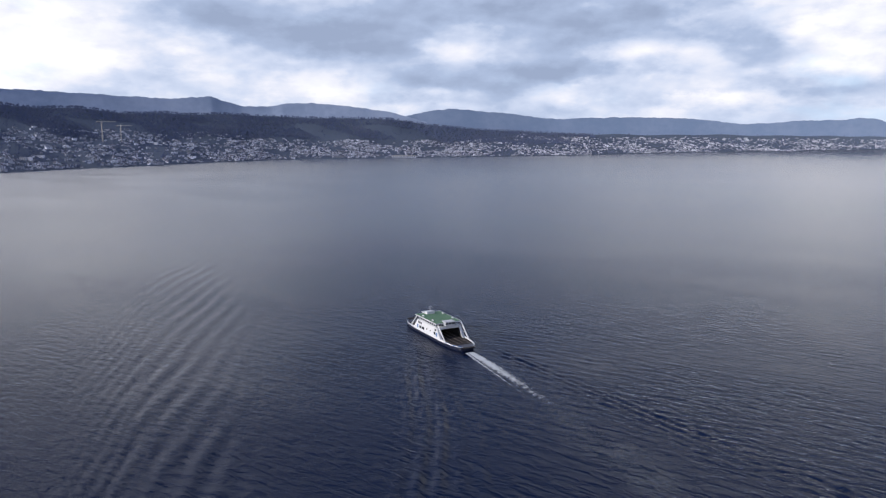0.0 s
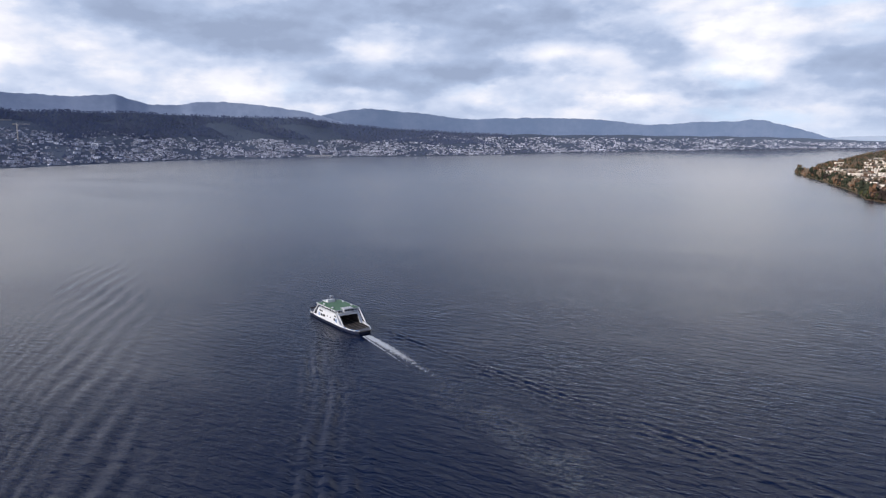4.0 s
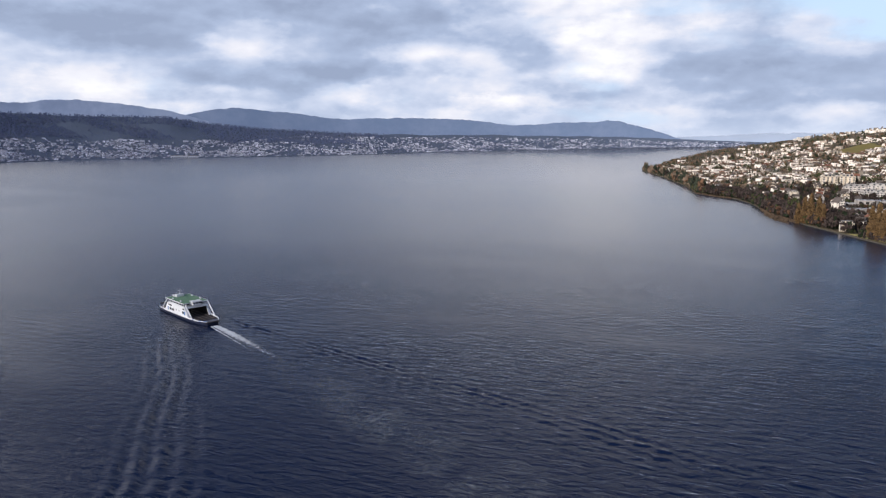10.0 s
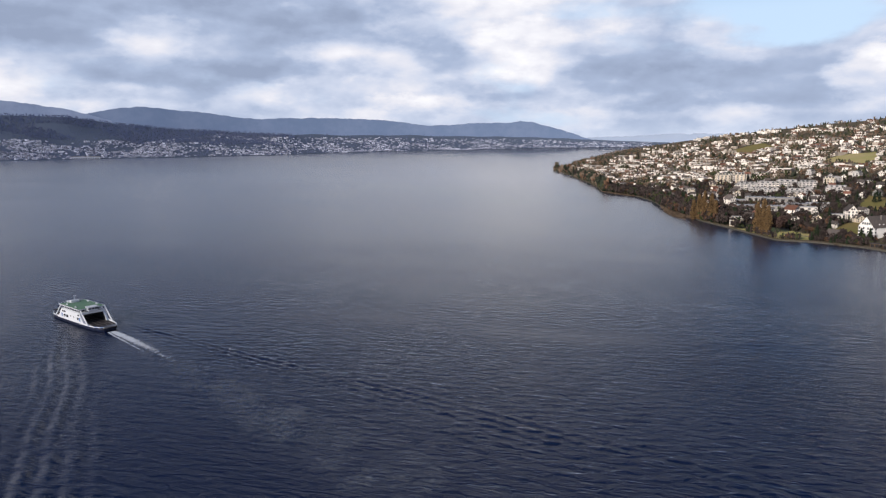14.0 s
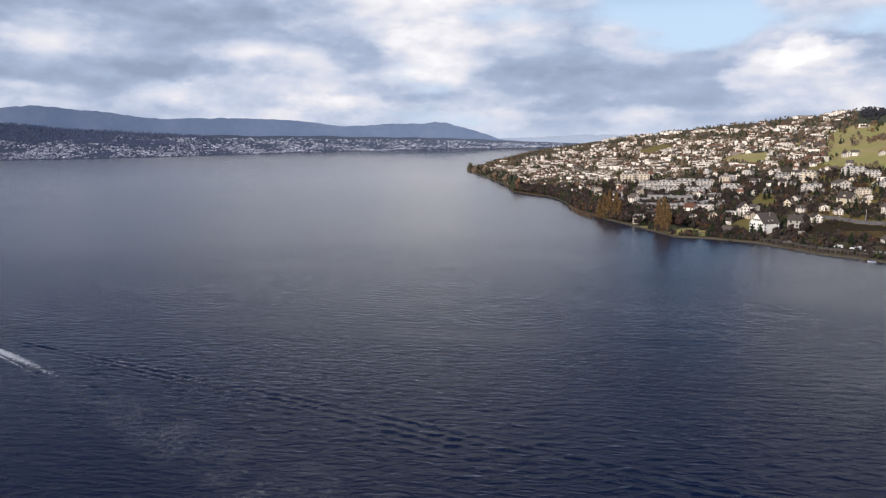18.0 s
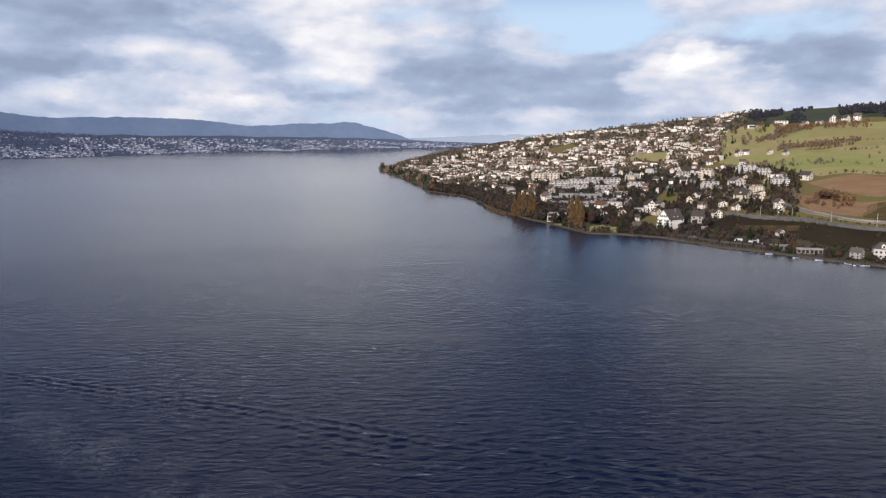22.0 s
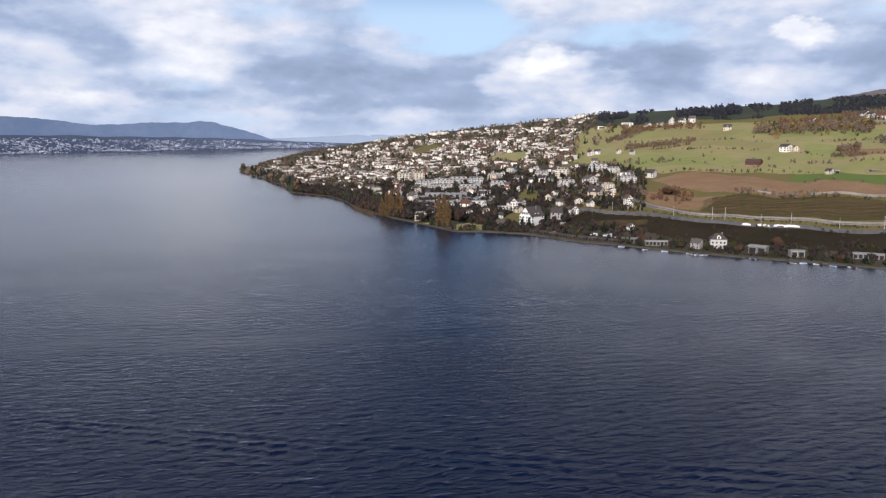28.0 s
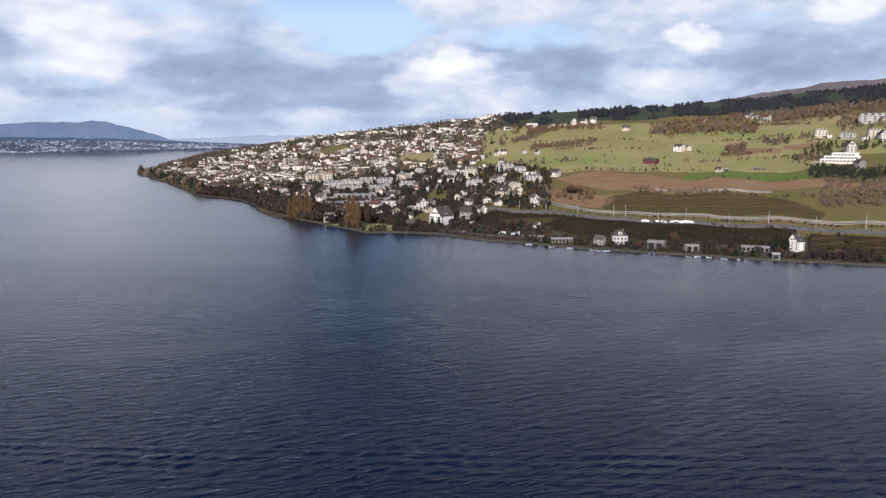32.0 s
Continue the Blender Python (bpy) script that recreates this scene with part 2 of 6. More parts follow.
def water_material():
    m = bpy.data.materials.new("lake_water")
    m.use_nodes = True
    n = Net(m.node_tree)
    bsdf = m.node_tree.nodes["Principled BSDF"]
    at = n.node("ShaderNodeTexCoord").outputs["Object"]
    spin = n.node("ShaderNodeMapping")
    n.put(spin.inputs[0], at)
    spin.inputs["Rotation"].default_value = (0, 0, radians(38))
    turned = spin.outputs[0]
    long_ = n.vmath("MULTIPLY", turned, (0.35, 1.0, 1.0))
    gusts = n.noise(n.vmath("MULTIPLY", turned, (0.5, 1.0, 1.0)), 0.006, 4, 0.55, 0.6)
    swell = n.noise(long_, 0.085, 2, 0.45, 0.5)
    chop = n.noise(long_, 0.33, 3, 0.55, 0.6)
    ripple = n.noise(n.vmath("MULTIPLY", at, (0.7, 1.0, 1.0)), 1.3, 3, 0.6)
    away = n.vmath("LENGTH", n.vmath("MULTIPLY", at, (1.0, 1.0, 0.0)))
    open_water = n.step(away, 120.0, 1100.0)
    lively = n.math("MULTIPLY_ADD", n.step(gusts, 0.35, 0.62), 0.65, 0.45)
    height = n.math("MULTIPLY_ADD", swell, 0.34, n.math("MULTIPLY_ADD", chop, 1.65, n.math("MULTIPLY", ripple, 0.34)))
    b = n.node("ShaderNodeBump")
    n.put(b.inputs["Strength"], n.math("MULTIPLY", lively, n.math("MULTIPLY_ADD", open_water, -0.94, 1.0)))
    b.inputs["Distance"].default_value = 1.0
    n.put(b.inputs["Height"], height)
    deep, gloss = n.node("ShaderNodeBsdfDiffuse"), n.node("ShaderNodeBsdfGlossy")
    n.put(deep.inputs["Color"], n.mix(n.step(gusts, 0.4, 0.6), (0.0022, 0.0078, 0.0330, 1), (0.0028, 0.0088, 0.0350, 1)))
    gloss.distribution = "MULTI_GGX"
    n.put(gloss.inputs["Roughness"], n.math("MULTIPLY_ADD", n.step(gusts, 0.38, 0.62), 0.04, n.math("MULTIPLY_ADD", n.step(away, 140.0, 560.0), 0.19, 0.03)))
    facets = n.noise(at, 41.0, 1, 0.5, 0.0, True)
    slope = n.vmath("SCALE", n.vmath("MULTIPLY", n.vmath("SUBTRACT", facets, (0.5, 0.5, 0.5)), (1.0, 1.0, 0.0)))
    n.put(slope.node.inputs["Scale"], n.math("MULTIPLY", n.step(away, 250.0, 700.0), 0.30))
    n.put(gloss.inputs["Normal"], n.vmath("NORMALIZE", n.vmath("ADD", b.outputs[0], slope)))
    edge = n.node("ShaderNodeFresnel")
    edge.inputs["IOR"].default_value = 1.333
    soft = n.node("ShaderNodeBump")
    n.put(soft.inputs["Strength"], n.math("MULTIPLY", b.inputs["Strength"].links[0].from_socket, 0.55))
    soft.inputs["Distance"].default_value = 1.0
    n.put(soft.inputs["Height"], height)
    n.put(edge.inputs["Normal"], soft.outputs[0])
    both = n.node("ShaderNodeMixShader")
    n.put(both.inputs[0], edge.outputs[0]), n.put(both.inputs[1], deep.outputs[0]), n.put(both.inputs[2], gloss.outputs[0])
    m.node_tree.nodes.remove(bsdf)
    n.put(m.node_tree.nodes["Material Output"].inputs[0], both.outputs[0])
    return m


M = dict(
    water=water_material(),
    grass=material("winter_grass", (0.175, 0.17, 0.055), 0.95, 0.012, 0.6, tint=(0.25, 0.185, 0.08), bump=0.2, fine=11),
    meadow=material("bright_meadow", (0.335, 0.345, 0.12), 0.95, 0.009, 0.7, tint=(0.45, 0.36, 0.19), bump=0.2, fine=6),
    lush=material("sown_field", (0.15, 0.225, 0.055), 0.95, 0.02, 0.3, tint=(0.17, 0.2, 0.06), fine=11),
    # bare hillside trees: the twigs colour made paler, haze put in
    brush=material("hazed_bare_twigs", (0.160, 0.122, 0.096), 0.95, 0.4, 0.4, each=0.4, tint=(0.120, 0.098, 0.080)),
    dull_meadow=material("grazed_meadow", (0.32, 0.31, 0.125), 0.95, 0.010, 0.6, tint=(0.41, 0.33, 0.15), bump=0.2, fine=8),
    pasture=material("pasture", (0.285, 0.335, 0.105), 0.95, 0.01, 0.6, tint=(0.39, 0.36, 0.15), bump=0.2, fine=8),
    plough=material("ploughed_earth", (0.30, 0.18, 0.098), 0.95, 0.02, 0.5, tint=(0.37, 0.25, 0.145), fine=14),
    # lower-bank grass and soil, cloud shade put into the dark base colour
    earth=material("shaded_rough_grass", (0.048, 0.038, 0.021), 0.95, 0.02, 0.5, tint=(0.034, 0.026, 0.016), fine=12),
    town_ground=material("gardens_and_yards", (0.075, 0.070, 0.042), 0.95, 0.03, 0.5, tint=(0.125, 0.105, 0.085), fine=9),
    wood_floor=material("ridge_ground", (0.062, 0.080, 0.055), 0.95, 0.006, 0.5, tint=(0.085, 0.095, 0.065)),
    # far bank ground, blued in the base colour for distance haze
    west=material("hazed_bank_ground", (0.078, 0.105, 0.165), 0.95, 0.003, 0.7, tint=(0.078, 0.102, 0.15), fine=7),
    # far ranges and hill: distance haze is put into these base colours
    range=material("painted_haze_range", (0.275, 0.345, 0.50), 1.0, 0.004, 0.7, tint=(0.205, 0.27, 0.41), fine=6, spec=0.0),
    range_north=material("haze_blue_range", (0.125, 0.18, 0.30), 1.0, 0.004, 0.7, tint=(0.16, 0.215, 0.34), fine=6, spec=0.0),
    brown_hill=material("wooded_hill", (0.15, 0.135, 0.135), 1.0, 0.02, 0.7, tint=(0.105, 0.10, 0.115), fine=8, spec=0.0),
    haze_pale_range=material("haze_pale_range", (0.30, 0.37, 0.50), 1.0, 0.002, 0.2, tint=(0.27, 0.34, 0.47), spec=0.0),
    # far bank trees: the blue in this colour is haze
    far_wood=material("hazed_woodland", (0.082, 0.112, 0.215), 0.95, 0.01, 0.5, tint=(0.100, 0.122, 0.205), each=0.14),
    wall=material("white_render", (0.75, 0.71, 0.68), 0.85, 0.25, 0.15, tint=(0.60, 0.56, 0.53), each=0.25),
    cream=material("cream_render", (0.62, 0.55, 0.45), 0.85, 0.25, 0.25, each=0.2, tint=(0.50, 0.43, 0.34)),
    beige=material("beige_render", (0.36, 0.32, 0.28), 0.85, 0.25, 0.25, each=0.4, tint=(0.24, 0.21, 0.19)),
    # white walls of the lower town, greyed in the colour for cloud shade
    pale_render=material("shaded_white_render", (0.43, 0.42, 0.43), 0.85, 0.25, 0.2, tint=(0.31, 0.30, 0.31), each=0.25),
    grey_wall=material("grey_render", (0.30, 0.29, 0.29), 0.85, 0.25, 0.25, each=0.3),
    slate=material("dark_roof_tiles", (0.085, 0.078, 0.08), 0.8, 0.6, 0.4, bump=0.05, each=0.35, tint=(0.13, 0.11, 0.10)),
    red_tile=material("clay_roof_tiles", (0.21, 0.10, 0.072), 0.8, 0.6, 0.4, bump=0.05, each=0.3, tint=(0.14, 0.085, 0.07)),
    flat_roof=material("gravel_roof", (0.36, 0.36, 0.37), 0.9, 0.4, 0.35, each=0.3),
    pale_roof=material("pale_sheet_roof", (0.34, 0.35, 0.385), 0.7, 0.15, 0.4, tint=(0.24, 0.25, 0.28), each=0.2, spec=0.3),
    glass=material("window_glass", (0.035, 0.045, 0.06), 0.12, 0.5, 0.2, spec=0.5),
    sash=material("window_frame_paint", (0.62, 0.62, 0.60), 0.6, 1.0, 0.15),
    concrete=material("weathered_concrete", (0.29, 0.27, 0.255), 0.9, 0.05, 0.5, bump=0.04, tint=(0.16, 0.15, 0.14)),
    stone=material("shore_stone", (0.10, 0.095, 0.082), 0.9, 0.3, 0.5, bump=0.1, each=0.3),
    grey_stone=material("grey_wall_stone", (0.13, 0.13, 0.145), 0.9, 0.12, 0.5, bump=0.05, tint=(0.08, 0.08, 0.088)),
    asphalt=material("asphalt", (0.11, 0.11, 0.115), 0.9, 0.1, 0.3, tint=(0.15, 0.145, 0.14)),
    ballast=material("track_ballast", (0.20, 0.18, 0.16), 0.95, 0.2, 0.4, tint=(0.13, 0.12, 0.11)),
    steel=material("galvanised_steel", (0.46, 0.46, 0.45), 0.6, 1.0, 0.2),
    rail=material("rail_steel", (0.28, 0.25, 0.23), 0.4, 1.0, 0.3, metal=0.8),
    bark=material("bark", (0.11, 0.085, 0.065), 0.95, 1.5, 0.4, bump=0.03),
    # twigs, rust, conifer and leaf: lower-bank tree colours darkened for cloud shade
    twigs=material("bare_twigs", (0.052, 0.041, 0.040), 0.95, 0.4, 0.4, each=0.45, tint=(0.037, 0.031, 0.031)),
    rust=material("russet_leaves", (0.098, 0.056, 0.037), 0.9, 0.4, 0.4, each=0.4, tint=(0.068, 0.045, 0.034)),
    plum=material("purple_twigs", (0.078, 0.050, 0.046), 0.9, 0.4, 0.4, each=0.4, tint=(0.055, 0.040, 0.040)),
    gold=material("golden_leaves", (0.120, 0.078, 0.038), 0.9, 0.4, 0.4, each=0.4, tint=(0.078, 0.054, 0.034)),
    # far town render and tiles: white and roof tones blued and dimmed for haze
    far_wall=material("hazed_white_render", (0.39, 0.43, 0.56), 0.9, 0.25, 0.14, tint=(0.25, 0.30, 0.41), each=0.55),
    far_roof=material("hazed_roof_tiles", (0.105, 0.115, 0.18), 0.9, 0.25, 0.3, tint=(0.15, 0.135, 0.16), each=0.35),
    # ridge trees: haze blue as in far_wood, darkened for the ridge shade
    ridge_wood=material("shaded_ridge_woodland", (0.030, 0.034, 0.047), 0.95, 0.01, 0.5, tint=(0.042, 0.042, 0.052), each=0.25),
    vine_ground=material("vineyard_grass", (0.125, 0.103, 0.042), 0.95, 0.02, 0.5, tint=(0.085, 0.078, 0.030), fine=12),
    conifer=material("conifer_needles", (0.014, 0.023, 0.015), 0.9, 0.4, 0.4, each=0.35, tint=(0.023, 0.031, 0.017)),
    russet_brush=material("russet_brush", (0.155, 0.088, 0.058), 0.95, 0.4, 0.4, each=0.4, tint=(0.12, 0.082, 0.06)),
    ochre_brush=material("ochre_leaves", (0.21, 0.145, 0.05), 0.95, 0.4, 0.4, each=0.35, tint=(0.17, 0.12, 0.06)),
    # hillside conifers: needle colour lightened for haze
    far_conifer=material("hazed_conifer_needles", (0.030, 0.038, 0.030), 0.9, 0.4, 0.4, each=0.35, tint=(0.042, 0.048, 0.034)),
    leaf=material("evergreen_leaves", (0.033, 0.046, 0.021), 0.9, 0.4, 0.4, each=0.35, tint=(0.07, 0.07, 0.035)),
    reed=material("dry_reed", (0.10, 0.074, 0.055), 0.95, 0.2, 0.4, tint=(0.075, 0.058, 0.046), each=0.3),
    vine=material("vine_wood", (0.055, 0.042, 0.027), 0.9, 0.3, 0.4, each=0.3, tint=(0.09, 0.066, 0.035)),
    timber=material("weathered_timber", (0.10, 0.072, 0.054), 0.85, 0.6, 0.4, bump=0.02, each=0.3),
    barn_red=material("barn_boards", (0.15, 0.048, 0.038), 0.85, 0.5, 0.35, bump=0.02),
    # white paint, dimmed and blued in the colour for shade on the ferry
    white_paint=material("shaded_white_ship_paint", (0.54, 0.58, 0.65), 0.4, 0.3, 0.2, tint=(0.44, 0.46, 0.50), spec=0.4),
    navy=material("navy_hull_paint", (0.016, 0.022, 0.05), 0.35, 0.3, 0.3, spec=0.4),
    blue_paint=material("blue_ship_paint", (0.05, 0.13, 0.33), 0.4, 0.4, 0.2, spec=0.4),
    deck_green=material("green_deck_coating", (0.105, 0.205, 0.14), 0.7, 0.25, 0.4, tint=(0.14, 0.24, 0.17)),
    deck=material("car_deck_steel", (0.032, 0.03, 0.033), 0.6, 0.3, 0.4, tint=(0.05, 0.045, 0.044)),
    line=material("lane_paint", (0.36, 0.33, 0.31), 0.7, 0.8, 0.4),
    white=material("white_coating", (0.82, 0.82, 0.81), 0.5, 0.6, 0.1, spec=0.4),
    dark=material("dark_fittings", (0.03, 0.03, 0.033), 0.6, 0.5, 0.3),
    rubber=material("rubber", (0.02, 0.02, 0.02), 0.8, 2.0, 0.2),
    foam=None,
)


def foam_material():
    m = bpy.data.materials.new("churned_foam")
    m.use_nodes = True
    n = Net(m.node_tree)
    bsdf = m.node_tree.nodes["Principled BSDF"]
    at = n.node("ShaderNodeTexCoord")
    grain = n.noise(at.outputs["Object"], 0.42, 7, 0.75, 0.8)
    uv = n.node("ShaderNodeSeparateXYZ")
    n.put(uv.inputs[0], at.outputs["UV"])
    strands = []
    for at_u, half, strength in ((0.24, 0.13, 0.55), (0.62, 0.34, 1.0)):
        off = n.math("ABSOLUTE", n.math("DIVIDE", n.math("SUBTRACT", uv.outputs[0], at_u), half))
        strands.append(n.math("MULTIPLY", n.math("SUBTRACT", 1.0, off, clamp=True), strength))
    mid = n.math("MAXIMUM", *strands)
    fade = n.math("POWER", n.math("SUBTRACT", 1.0, uv.outputs[1], clamp=True), 2.9)
    cover = n.math("MULTIPLY", n.math("MULTIPLY", n.math("POWER", mid, 0.6), fade), 2.2)
    alpha = n.step(n.math("ADD", n.math("MULTIPLY_ADD", grain, 2.6, -1.75), cover), 0.0, 0.95)
    n.put(bsdf.inputs["Alpha"], n.math("MULTIPLY", alpha, 0.9))
    bsdf.inputs["Base Color"].default_value = (0.56, 0.63, 0.71, 1)
    bsdf.inputs["Roughness"].default_value = 0.9
    return m


def old_foam_material():
    """Thin patches of spent foam, water showing between them."""
    m = bpy.data.materials.new("spent_foam")
    m.use_nodes = True
    n = Net(m.node_tree)
    bsdf = m.node_tree.nodes["Principled BSDF"]
    at = n.node("ShaderNodeTexCoord")
    uv = n.node("ShaderNodeSeparateXYZ")
    n.put(uv.inputs[0], at.outputs["UV"])
    patch = n.step(n.noise(at.outputs["Object"], 0.045, 4, 0.6, 0.6), 0.36, 0.62)
    grain = n.step(n.noise(at.outputs["Object"], 0.5, 5, 0.7, 0.5), 0.42, 0.70)
    edge = n.math("SUBTRACT", 1.0, n.math("POWER", n.math("ABSOLUTE", n.math("MULTIPLY_ADD", uv.outputs[0], 2.0, -1.0)), 2.0), clamp=True)
    ends = n.math("MULTIPLY", n.step(uv.outputs[1], 0.0, 0.3), n.step(uv.outputs[1], 1.0, 0.6))
    n.put(bsdf.inputs["Alpha"], n.math("MULTIPLY", n.math("MULTIPLY", n.math("MULTIPLY", patch, grain), n.math("MULTIPLY", edge, ends)), 0.42))
    bsdf.inputs["Base Color"].default_value = (0.40, 0.46, 0.50, 1)
    bsdf.inputs["Roughness"].default_value = 0.9
    return m


M["foam"] = foam_material()
M["spent_foam"] = old_foam_material()

# ---- the plan: bearings in degrees from north (+y, clockwise) and ranges in metres, seen from the point under the camera ----
EYE = 110.0


def W(p):
    """True plan to scene: past 2200 m the distance is drawn in, so that the far shores lie inside five kilometres at their true bearing and height angle."""
    p = np.asarray(p, float).reshape(-1, 3)
    rng = np.hypot(p[:, 0], p[:, 1]) + 1e-9
    k = np.where(rng < 2200, 1.0, (2200 + 2650 * (1 - np.exp(-(np.maximum(rng, 2200) - 2200) / 2650))) / rng)
    return np.stack([p[:, 0] * k, p[:, 1] * k, EYE + (p[:, 2] - EYE) * k], -1)


def polar(b, r, z=0.0):
    b = np.radians(b)
    return np.stack(np.broadcast_arrays(np.sin(b) * r, np.cos(b) * r, np.asarray(z, float)), -1)


E_SHORE = ([32.1, 32.5, 33.0, 34.4, 35.6, 36.1, 37.4, 38.9, 40.0, 40.9, 41.6, 42.9, 43.8, 45, 47, 49, 51.5, 54.6, 58.8, 62.8, 66, 71, 76, 80, 87, 100, 125, 160],
           [2660, 2540, 2396, 2018, 1742, 1560, 1493, 1436, 1335, 1200, 1130, 1075, 1025, 984, 920, 864, 862, 846, 790, 768, 745, 730, 724, 722, 735, 780, 1000, 1500])
E_BACK = ([32.1, 32.5, 33, 34, 35, 36, 37, 38, 39.5, 40.5], [2685, 2780, 3000, 3400, 3900, 4700, 6100, 8200, 11500, 20000])
E_CREST = ([31, 34, 36, 38, 40, 42, 45, 50, 55, 60, 66, 72, 80, 87, 100, 160],
           [3000, 3300, 3400, 4000, 4500, 4500, 4200, 3800, 3300, 3000, 2900, 2900, 2900, 2900, 2900, 3600])
E_TOP = ([31, 34, 36, 38, 40, 42, 45, 50, 55, 60, 66, 72, 80, 87, 100, 160],
         [3, 5, 13, 27, 78, 104, 135, 172, 193, 215, 226, 240, 268, 300, 310, 260])


def east(b, r):
    """Height of the ground on the east bank."""
    b, r = np.broadcast_arrays(np.asarray(b, float), np.asarray(r, float))
    s, c, top, back = (np.interp(b, *t) for t in (E_SHORE, E_CREST, E_TOP, E_BACK))
    u = (r - s) / np.maximum(c - s, 60)
    rise = np.where(u < 1, 0.86 * u + 0.14 * u * u, 1 - 0.35 * (u - 1))
    z = 1.3 + top * rise * np.clip((r - s) / 70, 0.12, 1)
    z = z + np.clip(u * 6, 0, 1) * (1.3 * np.sin(r / 83 + b * 0.9) + 1.6 * np.sin(b * 1.1 - r / 151) + 0.45 * np.sin(r / 37 - b * 2.3))
    z = np.where(u < 0, np.maximum(-4, 1.3 + (r - s) * 0.9), np.maximum(z, 1.0))
    return np.where((r > back) & (b < 40.5), np.maximum(-4, 1.0 - (r - back) * 0.05), z)


W_SHORE = ([-90, -60, -45, -31.9, -27.9, -21.7, -16.9, -11.8, -3.8, 3.4, 9.7, 18.2, 25.9, 31.7, 37.1, 41],
           [1900, 2200, 2600, 2905, 3120, 3438, 3861, 4280, 4521, 4817, 5225, 6611, 8027, 9986, 11956, 13500])
W_CREST = ([-90, -60, -31.5, -28.1, -24.9, -22.3, -16.7, -11.7, -4.2, -1.1, 3.0, 9.6, 12.3, 18, 25, 32, 37, 41],
           [2.6, 2.6, 2.34, 2.24, 2.07, 1.91, 1.93, 1.72, 1.62, 1.13, 0.78, 0.46, 0.40, 0.38, 0.30, 0.15, -0.05, -0.2])


def west(b, r):
    """Height of the ground on the west bank."""
    b, r = np.broadcast_arrays(np.asarray(b, float), np.asarray(r, float))
    s = np.interp(b, *W_SHORE)
    deep = 2600.0
    top = EYE + (s + deep) * np.tan(np.radians(np.interp(b, *W_CREST)))
    u = (r - s) / deep
    rise = np.where(u < 1, 0.55 * u + 0.45 * u ** 2, 1 - 0.4 * (u - 1))
    z = 1.5 + (top - 1.5) * rise + np.clip(u * 5, 0, 1) * (5 * np.sin(r / 260 + b) + 4 * np.sin(b * 1.3 - r / 390))
    return np.where(u < 0, np.maximum(-4, 1.5 + (r - s) * 0.3), np.maximum(z, 1.2))

# ---- shapes ----


def part(name, bm, mat, parent=None, label=""):
    """One mesh object under a thing or a part; mat: a material or a list of them."""
    me = bpy.data.meshes.new(name)
    bm.to_mesh(me)
    bm.free()
    for m in mat if isinstance(mat, (list, tuple)) else (mat,):
        me.materials.append(m)
    ob = new(name, me)
    if parent is not None:
        ob.parent = parent
    return tagged(ob, label)


def thing(name, label, category, group="", kind=""):
    return tagged(new(name), label, category, group, kind)


def sheet(name, verts, faces, mats, index=None, smooth=False):
    """A mesh object from arrays of places and corner numbers."""
    me = bpy.data.meshes.new(name)
    me.from_pydata([tuple(v) for v in np.asarray(verts).tolist()], [], faces if isinstance(faces, list) else faces.tolist())
    for m in mats if isinstance(mats, (list, tuple)) else (mats,):
        me.materials.append(m)
    if index is not None:
        me.polygons.foreach_set("material_index", np.asarray(index, np.int32))
    if smooth:
        me.polygons.foreach_set("use_smooth", np.ones(len(me.polygons), bool))
    me.update()
    return new(name, me)


def grid_faces(rows, cols):
    a = (np.arange(rows - 1)[:, None] * cols + np.arange(cols - 1)[None]).ravel()
    return np.stack([a, a + 1, a + cols + 1, a + cols], -1)


def box(bm, x0, x1, y0, y1, z0, z1, mi=0, bevel=0.0):
    vs = [bm.verts.new(p) for p in ((x0, y0, z0), (x1, y0, z0), (x1, y1, z0), (x0, y1, z0), (x0, y0, z1), (x1, y0, z1), (x1, y1, z1), (x0, y1, z1))]
    fs = [bm.faces.new([vs[i] for i in q]) for q in ((3, 2, 1, 0), (4, 5, 6, 7), (0, 1, 5, 4), (1, 2, 6, 5), (2, 3, 7, 6), (3, 0, 4, 7))]
    for f in fs:
        f.material_index = mi
    if bevel:
        done = bmesh.ops.bevel(bm, geom=list({e for f in fs for e in f.edges}), offset=bevel, segments=1, affect="EDGES")
        for f in done["faces"]:
            f.material_index = mi
    return bm


def solid(profile, depth, axis="y", mi=0, bm=None):
    """A flat outline of (a, b) drawn out from depth[0] to depth[1] along an axis."""
    bm = bm or bmesh.new()
    at = {"y": lambda a, b, d: (a, d, b), "x": lambda a, b, d: (d, a, b), "z": lambda a, b, d: (a, b, d)}[axis]
    lo, hi = ([bm.verts.new(at(a, b, d)) for a, b in profile] for d in depth)
    fs = [bm.faces.new(lo), bm.faces.new(hi[::-1])]
    k = len(profile)
    for i in range(k):
        fs.append(bm.faces.new([lo[i], hi[i], hi[(i + 1) % k], lo[(i + 1) % k]]))
    for f in fs:
        f.material_index = mi
    bmesh.ops.recalc_face_normals(bm, faces=fs)
    return bm


